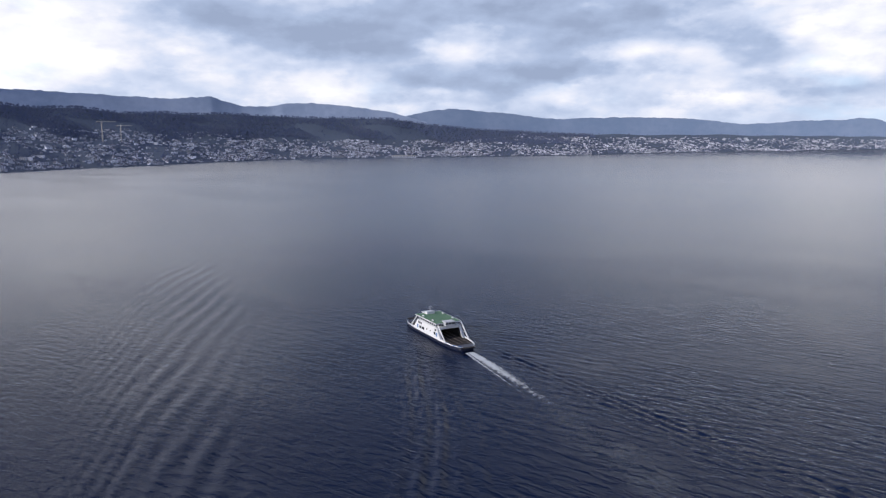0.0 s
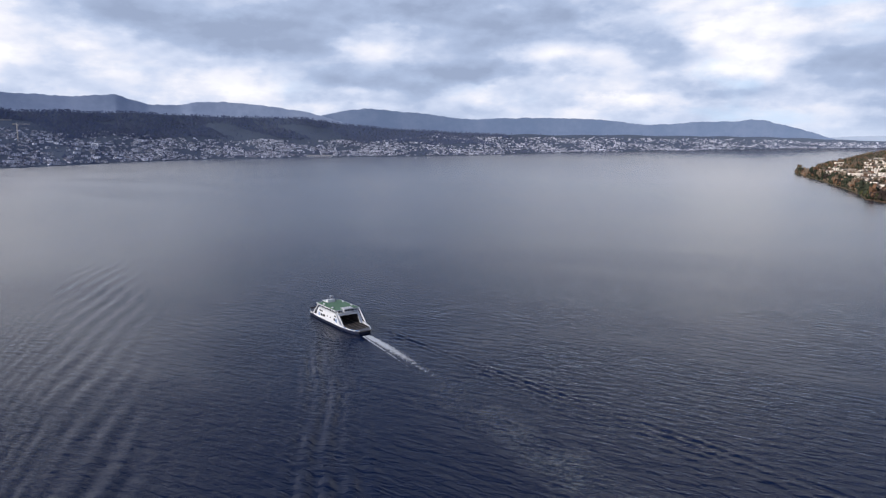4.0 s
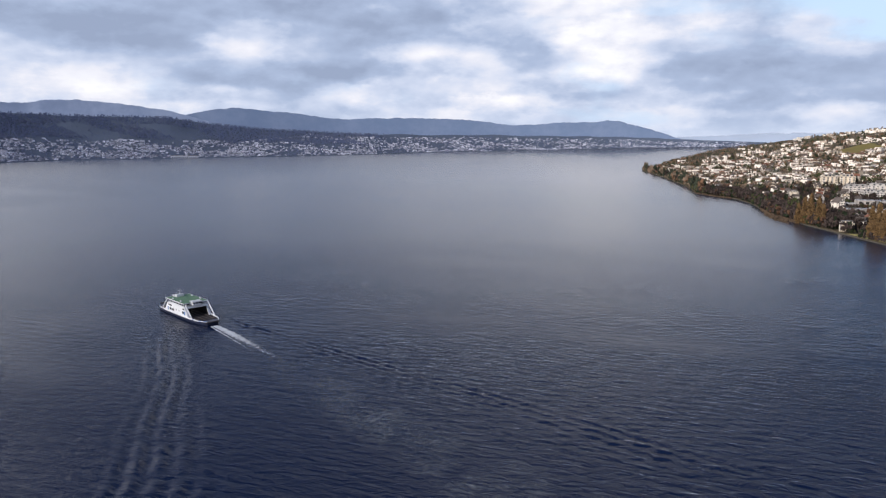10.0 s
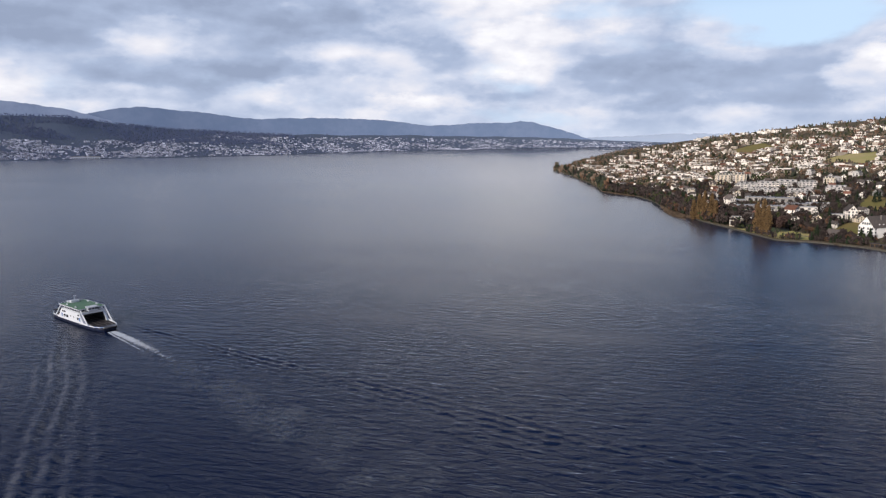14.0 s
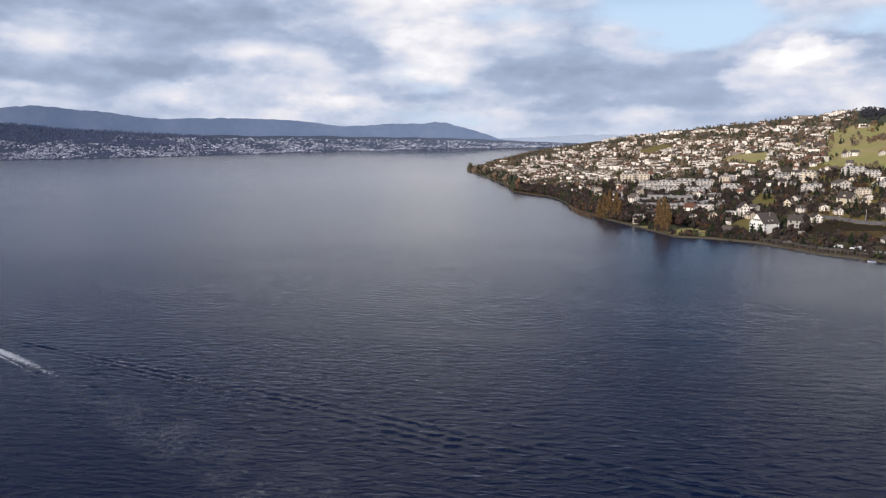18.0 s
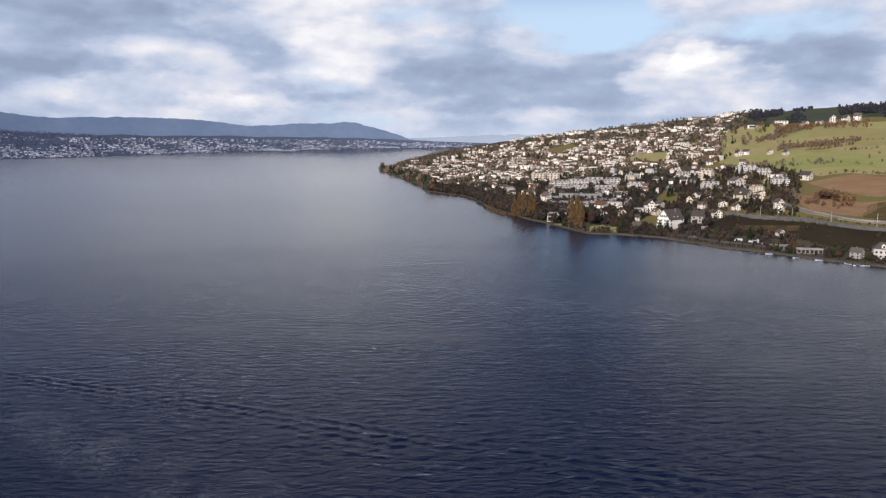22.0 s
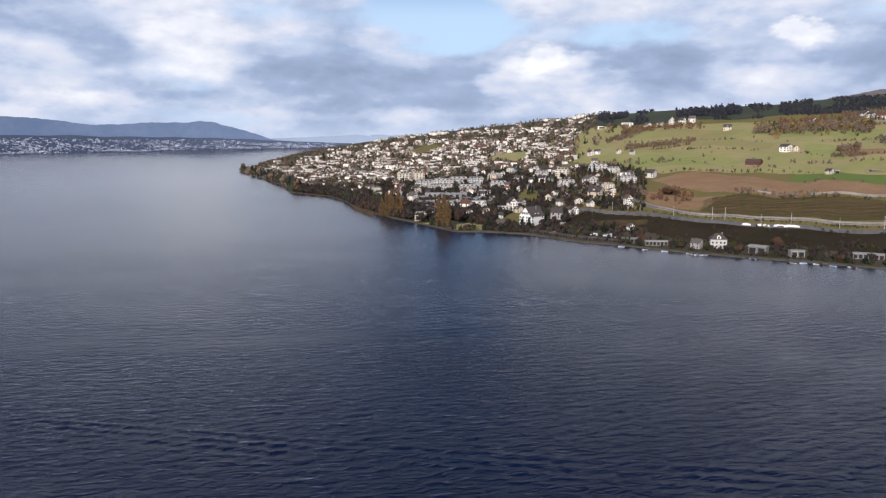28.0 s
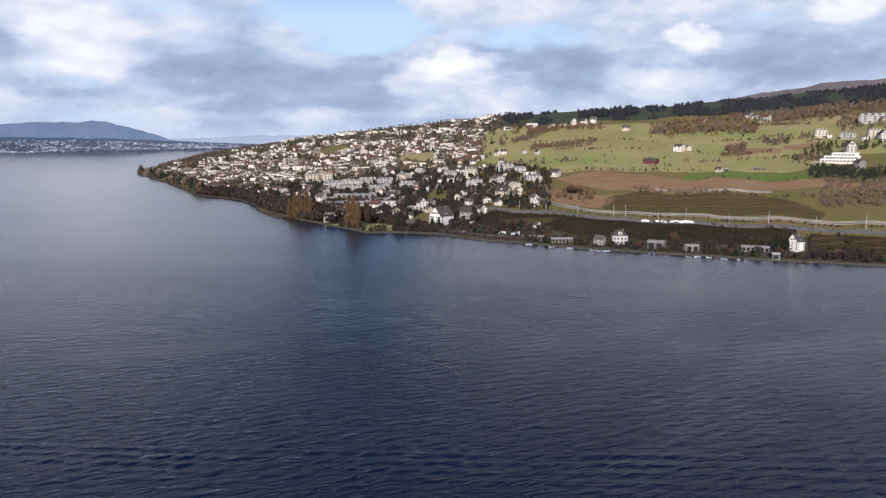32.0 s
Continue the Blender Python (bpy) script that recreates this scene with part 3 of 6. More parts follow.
def tube(bm, p, q, r0, r1, sides=6, mi=0):
    """A tapered rod from p to q."""
    p, q = Vector(p), Vector(q)
    m = (q - p).to_track_quat("Z", "Y").to_matrix()
    ring = [[bm.verts.new(c + m @ Vector((r * math.cos(a), r * math.sin(a), 0))) for a in (2 * math.pi * i / sides for i in range(sides))] for c, r in ((p, r0), (q, r1))]
    for i in range(sides):
        j = (i + 1) % sides
        bm.faces.new([ring[0][i], ring[0][j], ring[1][j], ring[1][i]]).material_index = mi
    bm.faces.new(ring[0][::-1]).material_index = mi
    bm.faces.new(ring[1]).material_index = mi
    return bm


def spot(b, r, up=0.0, turn=0.0, size=1.0, land=east):
    """The pose of a thing on the ground at a bearing and range; turn 0 lets its front (-y) face the camera."""
    z = float(land(b, r)) + up
    p = polar(b, r, z)
    q = W(p)[0]
    k = math.hypot(q[0], q[1]) / math.hypot(p[0], p[1])
    return pose(*q, 0, 0, -b + turn) @ Matrix.Scale(size * k, 4)


# ---- land and lake ----


def bank(name, land, bearings, steps, mat, label):
    """Ground from a little under the lake to behind the crest."""
    b = np.asarray(bearings)
    s = np.interp(b, *(E_SHORE if land is east else W_SHORE))
    far = np.interp(b, *E_CREST) * 1.25 if land is east else s + 4200
    if land is east:
        far = np.where(b < 38.5, np.interp(b, *E_BACK) + 120, far)
    u = steps
    r = (s - 6)[None] + (far - s)[None] * (u[:, None] ** 1.35)
    bb = np.broadcast_to(b[None], r.shape)
    z = land(bb, r)
    v = W(polar(bb, r, z).reshape(-1, 3))
    ob = sheet(name, v, grid_faces(len(u), len(b)), mat, smooth=True)
    return tagged(ob, label, "ground", kind="structure")


bank("ground_east", east, np.r_[np.arange(32.1, 92, 0.22), np.arange(92, 160, 2.0)], np.r_[np.linspace(0, 0.02, 6), np.linspace(0.03, 1, 130)], M["town_ground"],
     "sloping lake bank with gardens, lawns and yards")
bank("ground_west", west, np.r_[np.arange(-90, -36, 2.0), np.arange(-36, 41, 0.4)], np.linspace(0, 1, 70), M["west"], "distant bank with meadows and woods, blue with painted haze")

STERN, AHEAD, RIGHT = np.array([-14.6, 431.5]), np.array([-0.407, 0.9135]), np.array([0.9135, 0.407])


def wake(x, y):
    """Height of the ferry's waves and of an older wash on the lake."""
    d = np.stack([x - STERN[0], y - STERN[1]], -1)
    s, n = -(d @ AHEAD), d @ RIGHT
    z = np.zeros_like(x)
    wob = 3.0 * np.sin(s / 47.0) + 1.6 * np.sin(s / 19.0 + 1)
    # the far arm: a steep leading crest with finer ones inside it, spreading with distance
    e = n - (18.0 + 0.155 * s) + wob * 0.25
    spread = 3.7 + 0.008 * np.clip(s, 0, None)
    arm = np.clip((s + 50) / 40, 0, 1) * np.exp(-np.clip(s, 0, None) / 420) * np.where(e > 0, np.exp(-(e / 3.0) ** 2), np.exp(-(e / (6 + 0.05 * np.clip(s, 0, None))) ** 2))
    z += 0.54 * arm * (0.75 + 0.25 * np.sin(s / 13 + 1.1 * np.sin(s / 31))) * np.cos(2 * np.pi * e / spread)
    # the near arm: crests that part from the bow and curve away, broken into feathers
    e = n + 24 + 0.30 * (s + 18) + 0.0006 * np.clip(s + 18, 0, None) ** 2 + 0.4 * wob
    fan = np.clip((s + 32) / 45, 0, 1) * np.exp(-np.clip(s, 0, None) / 520) * np.where(e < 0, np.exp(-(e / 8) ** 2), np.exp(-(e / (10 + 0.10 * np.clip(s, 0, None))) ** 2))
    broken = 0.55 + 0.45 * np.sin(s / 4.1 + 2.0 * np.sin(n / 9)) * np.sin(s / 13 - n / 6.5)
    z += 0.76 * fan * broken * np.cos(2 * np.pi * e / (6.5 + 0.012 * np.clip(s, 0, None)) + 0.6 * np.sin(s / 15))
    # an older wash that crosses the lake: long slanted crests, finer towards its far edge
    e = -93 - 0.307 * (y - 278) - x + 3.0 * np.sin(y / 37)
    wide = 26 + 0.085 * y
    band = np.clip((900 - y) / 450, 0, 1) * np.clip((y - 140) / 90, 0, 1)
    bent = x + 0.045 * y + 2.2 * np.sin(y / 71) + 0.8 * np.sin(y / 17 + x / 23)
    ragged = 0.65 + 0.35 * np.sin(y / 14 + 2 * np.sin(x / 19)) * np.sin(y / 33 - x / 8)
    z += 0.42 * band * ragged * np.exp(-((e - 0.32 * wide) / (0.36 * wide)) ** 2) * np.sin(2 * np.pi * bent / 11.5)
    z += 0.19 * band * ragged * np.exp(-((e - 0.85 * wide) / (0.34 * wide)) ** 2) * np.sin(2 * np.pi * (bent + 0.12 * y) / 5.6)
    cross = np.clip((y + 0.9 * x - 120) / 200, 0, 1) * np.clip((1050 - np.hypot(x, y)) / 800, 0, 1)
    phase = (x * 0.34 + y * 0.94) * 1.05 + 1.7 * np.sin(x / 61) + 1.3 * np.sin(y / 83 + x / 140)
    z += 0.08 * cross * np.sin(phase) * (0.6 + 0.4 * np.sin(x / 39 + y / 57))
    phase = (x * 0.62 + y * 0.78) * 0.82 + 1.9 * np.sin(x / 47 - y / 90)
    return z + 0.065 * cross * np.sin(phase) * (0.6 + 0.4 * np.sin(x / 28 - y / 66))


def lake():
    b = np.r_[np.arange(-36, 92, 0.17), np.arange(92, 324.1, 4.0)]
    r = np.r_[0.5, 60, 110, 150 * 1.004 ** np.arange(0, 400), 745 * 1.012 ** np.arange(0, 50), np.linspace(1400, 13500, 90)]
    bb, rr = np.broadcast_arrays(b[None], r[:, None])
    p = polar(bb, rr, 0.0).reshape(-1, 3)
    near = (rr.ravel() < 1200)
    p[near, 2] = wake(p[near, 0], p[near, 1]) * np.clip((1200 - rr.ravel()[near]) / 300, 0, 1)
    ob = sheet("water", W(p), grid_faces(len(r), len(b)), M["water"], smooth=True)
    return tagged(ob, "dark blue rippled lake with the ferry's spreading wake", "lake", kind="structure")


lake()


def mountains(name, rows, ahead, mat, label, deep):
    """A far range by bearing and height angle of its crest."""
    b = np.arange(rows[0][0], rows[-1][0], 0.16)
    el = np.interp(b, [q[0] for q in rows], [q[1] for q in rows])
    jag = np.array([noise.fractal(Vector((t * 1.3, 0.5, 0)), 0.6, 2.2, 6) for t in b])
    base = ahead(b)
    u = np.linspace(0, 1, 26)[:, None]
    r = base[None] + deep * u
    top = EYE + (base + deep) * np.tan(np.radians(el))
    crest = (base + deep) * np.radians(0.06) * jag
    ridge = np.array([[noise.fractal(Vector((t * 0.22, w * 2.6, 3.0)), 0.8, 2.1, 4) for t in b] for w in u.ravel()])
    z = -10 + (top[None] + 10) * (0.35 * u + 0.65 * u ** 1.6) * (1 + 0.10 * ridge * (1 - u)) + crest[None] * u ** 40
    v = W(polar(np.broadcast_to(b[None], r.shape), r, z).reshape(-1, 3))
    ob = sheet(name, v, grid_faces(26, len(b)), mat, smooth=True)
    return tagged(ob, label, "mountains", kind="structure")


# no air between: the ranges carry their haze as material colour
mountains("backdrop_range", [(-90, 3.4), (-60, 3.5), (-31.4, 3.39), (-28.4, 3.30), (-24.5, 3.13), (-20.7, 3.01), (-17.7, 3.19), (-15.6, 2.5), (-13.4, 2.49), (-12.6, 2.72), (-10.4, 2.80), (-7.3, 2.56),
                             (-4.2, 2.11), (-3.1, 1.85), (-1.0, 1.2), (1.0, 0.7)], lambda b: np.interp(b, *W_SHORE) + 2800, M["range"], "long wooded mountain ridge, haze painted in grey-blue", 3600)
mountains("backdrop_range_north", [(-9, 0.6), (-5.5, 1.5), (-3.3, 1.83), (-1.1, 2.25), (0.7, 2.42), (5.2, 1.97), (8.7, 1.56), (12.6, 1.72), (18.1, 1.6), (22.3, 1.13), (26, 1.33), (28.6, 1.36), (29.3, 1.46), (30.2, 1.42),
                                   (32.8, 0.74), (34.5, 0.19), (36, -0.3)], lambda b: np.interp(b, *W_SHORE) + 3300, M["range_north"], "long wooded mountain ridge, haze painted in deep blue", 4200)
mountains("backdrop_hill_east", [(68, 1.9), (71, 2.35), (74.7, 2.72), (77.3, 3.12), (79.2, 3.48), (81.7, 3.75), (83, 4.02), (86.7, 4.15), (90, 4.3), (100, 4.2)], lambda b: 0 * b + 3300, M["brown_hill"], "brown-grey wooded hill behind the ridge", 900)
mountains("backdrop_hills", [(33, 0.0), (34.5, 0.19), (37.6, 0.31), (40.6, 0.46), (45.5, 0.47), (52, 0.3)], lambda b: 0 * b + 22000, M["haze_pale_range"], "very distant hills, pale with painted haze", 4000)

# ---- trees ----
rng = np.random.default_rng(7)


def clumps(centres, sizes, seed):
    """Small ragged leaf clumps, one eight-sided piece at each centre."""
    g = np.random.default_rng(seed)
    base = np.array([(1, 0, 0), (-1, 0, 0), (0, 1, 0), (0, -1, 0), (0, 0, 1), (0, 0, -1)], float)
    tri = np.array([(0, 2, 4), (2, 1, 4), (1, 3, 4), (3, 0, 4), (2, 0, 5), (1, 2, 5), (3, 1, 5), (0, 3, 5)])
    v, f = [], []
    for i, (c, s) in enumerate(zip(centres, sizes)):
        q = Euler(g.uniform(0, 6.28, 3)).to_matrix()
        v.append(((base * g.uniform(0.45, 1.25, (6, 1))) @ np.array(q)) * s + c)
        f.append(tri + 6 * i)
    return np.concatenate(v), np.concatenate(f)


def crown_points(kind, tall, wide, count, seed):
    g = np.random.default_rng(seed)
    if kind == "cone":
        t = g.uniform(0.08, 1, count) ** 0.8
        a, rad = g.uniform(0, 6.28, count), (1 - t) * wide * (0.55 + 0.5 * g.random(count)) + 0.15
        whorl = 1 + 0.25 * np.sin(t * 34)
        return np.stack([np.cos(a) * rad * whorl, np.sin(a) * rad * whorl, t * tall], -1)
    if kind == "column":
        t, a = g.uniform(0.06, 1, count), g.uniform(0, 6.28, count)
        rad = wide * np.sin(np.pi * np.clip(t, 0, 1) ** 0.75) ** 0.6 * np.sqrt(g.random(count)) * (0.8 + 0.35 * np.sin(a * 3 + t * 9))
        return np.stack([np.cos(a) * rad, np.sin(a) * rad, t * tall], -1)
    pts = []
    heads = [(g.uniform(-0.55, 0.55) * wide, g.uniform(-0.55, 0.55) * wide, tall * g.uniform(0.45, 0.86), wide * g.uniform(0.35, 0.6)) for _ in range(9)]
    for k in range(count):
        x, y, z, r = heads[k % 9]
        d = g.normal(size=3)
        d *= g.random() ** 0.4 / np.linalg.norm(d)
        pts.append((x + d[0] * r, y + d[1] * r, z + d[2] * r * 0.8))
    return np.array(pts)


def tree(name, kind, tall, wide, leaf, count, size, seed, label, bare=False):
    g = np.random.default_rng(seed)
    t = thing(name, label, "tree")
    bm = bmesh.new()
    stem = tall * (0.97 if kind != "round" else 0.62)
    tube(bm, (0, 0, -0.6), (0.02 * tall, 0, stem * 0.5), tall * 0.022, tall * 0.014, 7)
    tube(bm, (0.02 * tall, 0, stem * 0.5), (0, 0.02 * tall, stem), tall * 0.014, tall * 0.004, 6)
    for i in range(9 if kind == "round" else 6):
        a, h = g.uniform(0, 6.28), stem * g.uniform(0.35, 0.95)
        out = wide * g.uniform(0.4, 0.85) * (1 if kind == "round" else 0.45)
        limb = bm if kind == "round" or tall < 20 else bmesh.new()
        tube(limb, (0.01 * tall, 0, h), (math.cos(a) * out, math.sin(a) * out, h + tall * g.uniform(0.12, 0.3)), tall * 0.009, tall * 0.002, 5)
        if limb is not bm:
            part("limb", limb, M["bark"], t)
    part("trunk", bm, M["bark"], t)
    pts = crown_points(kind, tall, wide, count, seed)
    v, f = clumps(pts, g.uniform(0.5, 1.2, count) * size, seed)
    crown = sheet("crown", v, f, leaf)
    crown.parent = t
    t.location = (0, 0, -400)
    return t


TREES = dict(
    bare_a=tree("bare_tree", "round", 13, 5.2, M["twigs"], 330, 0.75, 1, "leafless brown broadleaf tree on the lake bank"),
    bare_b=tree("bare_tree", "round", 10, 4.4, M["twigs"], 280, 0.7, 2, "leafless brown broadleaf tree on the lake bank"),
    rust=tree("russet_tree", "round", 11, 4.8, M["rust"], 320, 0.75, 3, "broadleaf tree with russet autumn leaves"),
    great_rust=tree("russet_tree", "round", 21, 9.0, M["plum"], 700, 1.05, 9, "broad bare tree of purple-brown twigs by the lawn"),
    conifer=tree("conifer", "cone", 15, 3.3, M["conifer"], 340, 0.75, 4, "tall dark green conifer in a garden"),
    conifer_b=tree("conifer", "cone", 11, 3.0, M["conifer"], 280, 0.7, 5, "dark green conifer in a garden"),
    poplar=tree("poplar", "column", 33, 4.0, M["gold"], 900, 1.15, 6, "tall golden brown poplar at the water's edge"),
    shrub=tree("evergreen_shrub", "round", 4.2, 2.6, M["leaf"], 150, 0.6, 7, "rounded dark evergreen shrub"),
    olive=tree("evergreen_tree", "round", 9, 4.2, M["leaf"], 280, 0.7, 8, "dense evergreen garden tree"),
)


def plant(kind, b, r, size=1.0, group=""):
    o = copy_thing(TREES[kind], spot(b, r, -0.1, rng.uniform(0, 360), size))
    if group:
        tagged(o, group=group)
    return o


def lump(seed, cone=False):
    """A far tree in few faces: ragged heads on a short stem."""
    g = np.random.default_rng(seed)
    if cone:
        c = [(0, 0, 0.3), (0.05, 0, 0.55), (0, 0.04, 0.82)]
        s = [(0.30, 0.30, 0.30), (0.22, 0.22, 0.28), (0.12, 0.12, 0.24)]
    else:
        c, s = [(0, 0, 0.25)], [(0.035, 0.035, 0.3)]
        for _ in range(13):
            a, h = g.uniform(0, 6.28), g.uniform(0.28, 0.92)
            out = g.uniform(0.05, 0.36) * math.sin(math.pi * min(0.97, h * 0.9)) ** 0.6
            c.append((math.cos(a) * out, math.sin(a) * out, h))
            s.append((g.uniform(0.06, 0.15), g.uniform(0.06, 0.15), g.uniform(0.08, 0.19)))
    v, f = clumps(np.zeros((len(c), 3)), np.ones(len(c)), seed)
    v = v.reshape(len(c), 6, 3) * np.array(s)[:, None] * 1.25 + np.array(c)[:, None]
    return v.reshape(-1, 3), f


LUMPS = [lump(i) for i in range(6)] + [lump(20 + i, True) for i in range(3)]


def woods(name, places, mats, label):
    """Many far trees as one object; places: rows of bearing, range, height, tallness, kind, material."""
    v, f, ix, at = [], [], [], 0
    for b, r, z, tall, kind, mi in places:
        tv, tf = LUMPS[int(kind)]
        a = (b * 37.7 + r) % 6.28
        c, s = math.cos(a), math.sin(a)
        q = tv * tall
        q = np.stack([q[:, 0] * c - q[:, 1] * s, q[:, 0] * s + q[:, 1] * c, q[:, 2]], -1)
        v.append(q + polar(b, r, z))
        f.append(tf + at)
        ix.append(np.full(len(tf), mi))
        at += len(tv)
    ob = sheet(name, W(np.concatenate(v)), np.concatenate(f), mats, np.concatenate(ix))
    return tagged(ob, label, "trees", kind="stuff")


# ---- houses ----


def window_mesh(wide, tall):
    """A framed pane that faces -y, its middle at the origin."""
    bm = bmesh.new()
    box(bm, -wide / 2, wide / 2, -0.03, 0.05, -tall / 2, tall / 2, 1)
    for x0, x1, z0, z1 in ((-wide / 2 - 0.1, -wide / 2, -tall / 2 - 0.1, tall / 2 + 0.1), (wide / 2, wide / 2 + 0.1, -tall / 2 - 0.1, tall / 2 + 0.1),
                           (-wide / 2, wide / 2, tall / 2, tall / 2 + 0.1), (-wide / 2, wide / 2, -tall / 2 - 0.12, -tall / 2)):
        box(bm, x0, x1, -0.1, 0.05, z0, z1, 0)
    me = bpy.data.meshes.new("window")
    bm.to_mesh(me)
    bm.free()
    me.materials.append(M["sash"]), me.materials.append(M["glass"])
    return me


WINDOW, WIDE_WINDOW, STRIP = window_mesh(1.5, 1.85), window_mesh(2.5, 1.7), window_mesh(3.6, 1.9)


def windows(parent, mesh, wall, rows):
    """Windows on one wall: wall is 'front', 'back', 'left' or 'right' with its distance from the middle."""
    side, off = wall
    for a, z in rows:
        o = new("window", mesh)
        o.parent = parent
        o.matrix_basis = {"front": pose(a, -off, z), "back": pose(a, off, z, 0, 0, 180), "left": pose(-off, a, z, 0, 0, -90), "right": pose(off, a, z, 0, 0, 90)}[side]


def gable_house(label, w=10.0, d=12.0, floors=2, rise=4.0, wall="wall", roof="slate", cols=3, attic=2, dormers=0, name="house"):
    t = thing(name, label, "house")
    h = floors * 2.9 + 0.4
    part("wall", solid([(-w / 2, -1.5), (w / 2, -1.5), (w / 2, h), (0, h + rise), (-w / 2, h)], (-d / 2, d / 2)), M[wall], t)
    k = rise / (w / 2)
    o = 0.7
    bm = solid([(-w / 2 - o, h - o * k + 0.05), (0, h + rise + 0.05), (w / 2 + o, h - o * k + 0.05), (w / 2 + o, h - o * k + 0.4), (0, h + rise + 0.42), (-w / 2 - o, h - o * k + 0.4)], (-d / 2 - 0.6, d / 2 + 0.6))
    part("roof", bm, M[roof], t)
    part("chimney", box(bmesh.new(), w * 0.15, w * 0.15 + 0.8, d * 0.12, d * 0.12 + 0.8, h + rise * 0.4, h + rise + 0.9, 0, 0.05), M["concrete"], t)
    xs = [(i - (cols - 1) / 2) * (w - 2.2) / max(cols - 1, 1) for i in range(cols)]
    rows = [(x, 1.7 + 2.9 * f) for f in range(floors) for x in xs]
    windows(t, WINDOW, ("front", d / 2), rows + [((i - (attic - 1) / 2) * 2.2, h + rise * 0.3) for i in range(attic)])
    side = [((i - 0.5) * (d - 5), 1.7 + 2.9 * f) for f in range(floors) for i in range(2)]
    windows(t, WINDOW, ("left", w / 2), side), windows(t, WINDOW, ("right", w / 2), side)
    for i in range(dormers):
        y = (i - (dormers - 1) / 2) * 4.5
        for sgn in (-1, 1):
            bm = solid([(y - 1.2, h + 0.3), (y + 1.2, h + 0.3), (y + 1.2, h + 1.7), (y, h + 2.5), (y - 1.2, h + 1.7)], (sgn * w * 0.42, sgn * w * 0.1), "x")
            part("dormer", bm, M[wall], t)
    t.location = (0, 0, -400)
    return t


def flat_block(label, w=22.0, d=13.0, floors=3, wall="wall", name="apartment_block", attic=True, balconies=True):
    t = thing(name, label, "apartment block")
    h = floors * 3.0 + 0.3
    part("wall", box(bmesh.new(), -w / 2, w / 2, -d / 2, d / 2, -2.0, h, 0, 0.06), M[wall], t)
    part("roof", box(bmesh.new(), -w / 2 - 0.3, w / 2 + 0.3, -d / 2 - 0.3, d / 2 + 0.3, h, h + 0.35, 0, 0.05), M["flat_roof"], t)
    cols = max(3, int(w / 4.6))
    xs = [(i - (cols - 1) / 2) * (w - 3.5) / (cols - 1) for i in range(cols)]
    windows(t, WIDE_WINDOW, ("front", d / 2), [(x, 1.7 + 3.0 * f) for f in range(floors) for x in xs])
    ys = [-d / 4, d / 4]
    windows(t, WIDE_WINDOW, ("left", w / 2), [(y, 1.7 + 3.0 * f) for f in range(floors) for y in ys])
    windows(t, WIDE_WINDOW, ("right", w / 2), [(y, 1.7 + 3.0 * f) for f in range(floors) for y in ys])
    if balconies:
        for f in range(1, floors):
            for x in xs[::2]:
                bm = box(bmesh.new(), x - 1.9, x + 1.9, -d / 2 - 1.7, -d / 2 - 0.02, 3.0 * f - 0.1, 3.0 * f + 0.1)
                for x0, x1, y0, y1 in ((x - 1.9, x + 1.9, -d / 2 - 1.7, -d / 2 - 1.6), (x - 1.9, x - 1.8, -d / 2 - 1.6, -d / 2 - 0.02), (x + 1.8, x + 1.9, -d / 2 - 1.6, -d / 2 - 0.02)):
                    box(bm, x0, x1, y0, y1, 3.0 * f + 0.1, 3.0 * f + 1.1)
                part("balcony", bm, M["wall"], t)
    if attic:
        att = part("attic", box(bmesh.new(), -w / 2 + 2.5, w / 2 - 2.5, -d / 2 + 2.2, d / 2 - 1.5, h + 0.35, h + 3.0, 0, 0.05), M[wall], t)
        part("attic_roof", box(bmesh.new(), -w / 2 + 1.9, w / 2 - 1.9, -d / 2 + 1.5, d / 2 - 1.0, h + 3.0, h + 3.3, 0, 0.04), M["flat_roof"], t)
        windows(t, STRIP, ("front", d / 2 - 2.2), [(x, h + 1.7) for x in (-w / 4, 0, w / 4)])
    t.location = (0, 0, -400)
    return t


HOUSES = [
    gable_house("white rendered house with a dark tiled gable roof", 10, 12, 2, 4.2),
    gable_house("white rendered house with a red-brown tiled roof", 10, 11, 2, 3.8, "wall", "red_tile"),
    gable_house("cream rendered house with a dark tiled roof", 11, 13, 2, 4.4, "cream", "slate", 3, 1, 1),
    gable_house("white two-storey house with a low dark roof", 13, 10, 2, 3.0, "wall", "slate", 4, 1),
    gable_house("tall white house with a steep dark roof", 9, 12, 3, 5.0, "wall", "slate", 3, 2),
    gable_house("grey rendered house with a dark tiled roof", 10, 10, 2, 3.6, "grey_wall", "slate"),
]
BLOCKS = [
    flat_block("white flat-roofed apartment block with balconies, greyed for shade", 24, 13, 3, "pale_render"),
    flat_block("long white apartment block greyed for shade, with balconies and a set-back attic", 32, 13, 3, "pale_render"),
    flat_block("cream flat-roofed apartment block", 20, 14, 4, "cream"),
    flat_block("low white flat-roofed house with large windows", 16, 12, 2, "wall", "villa", False, True),
]


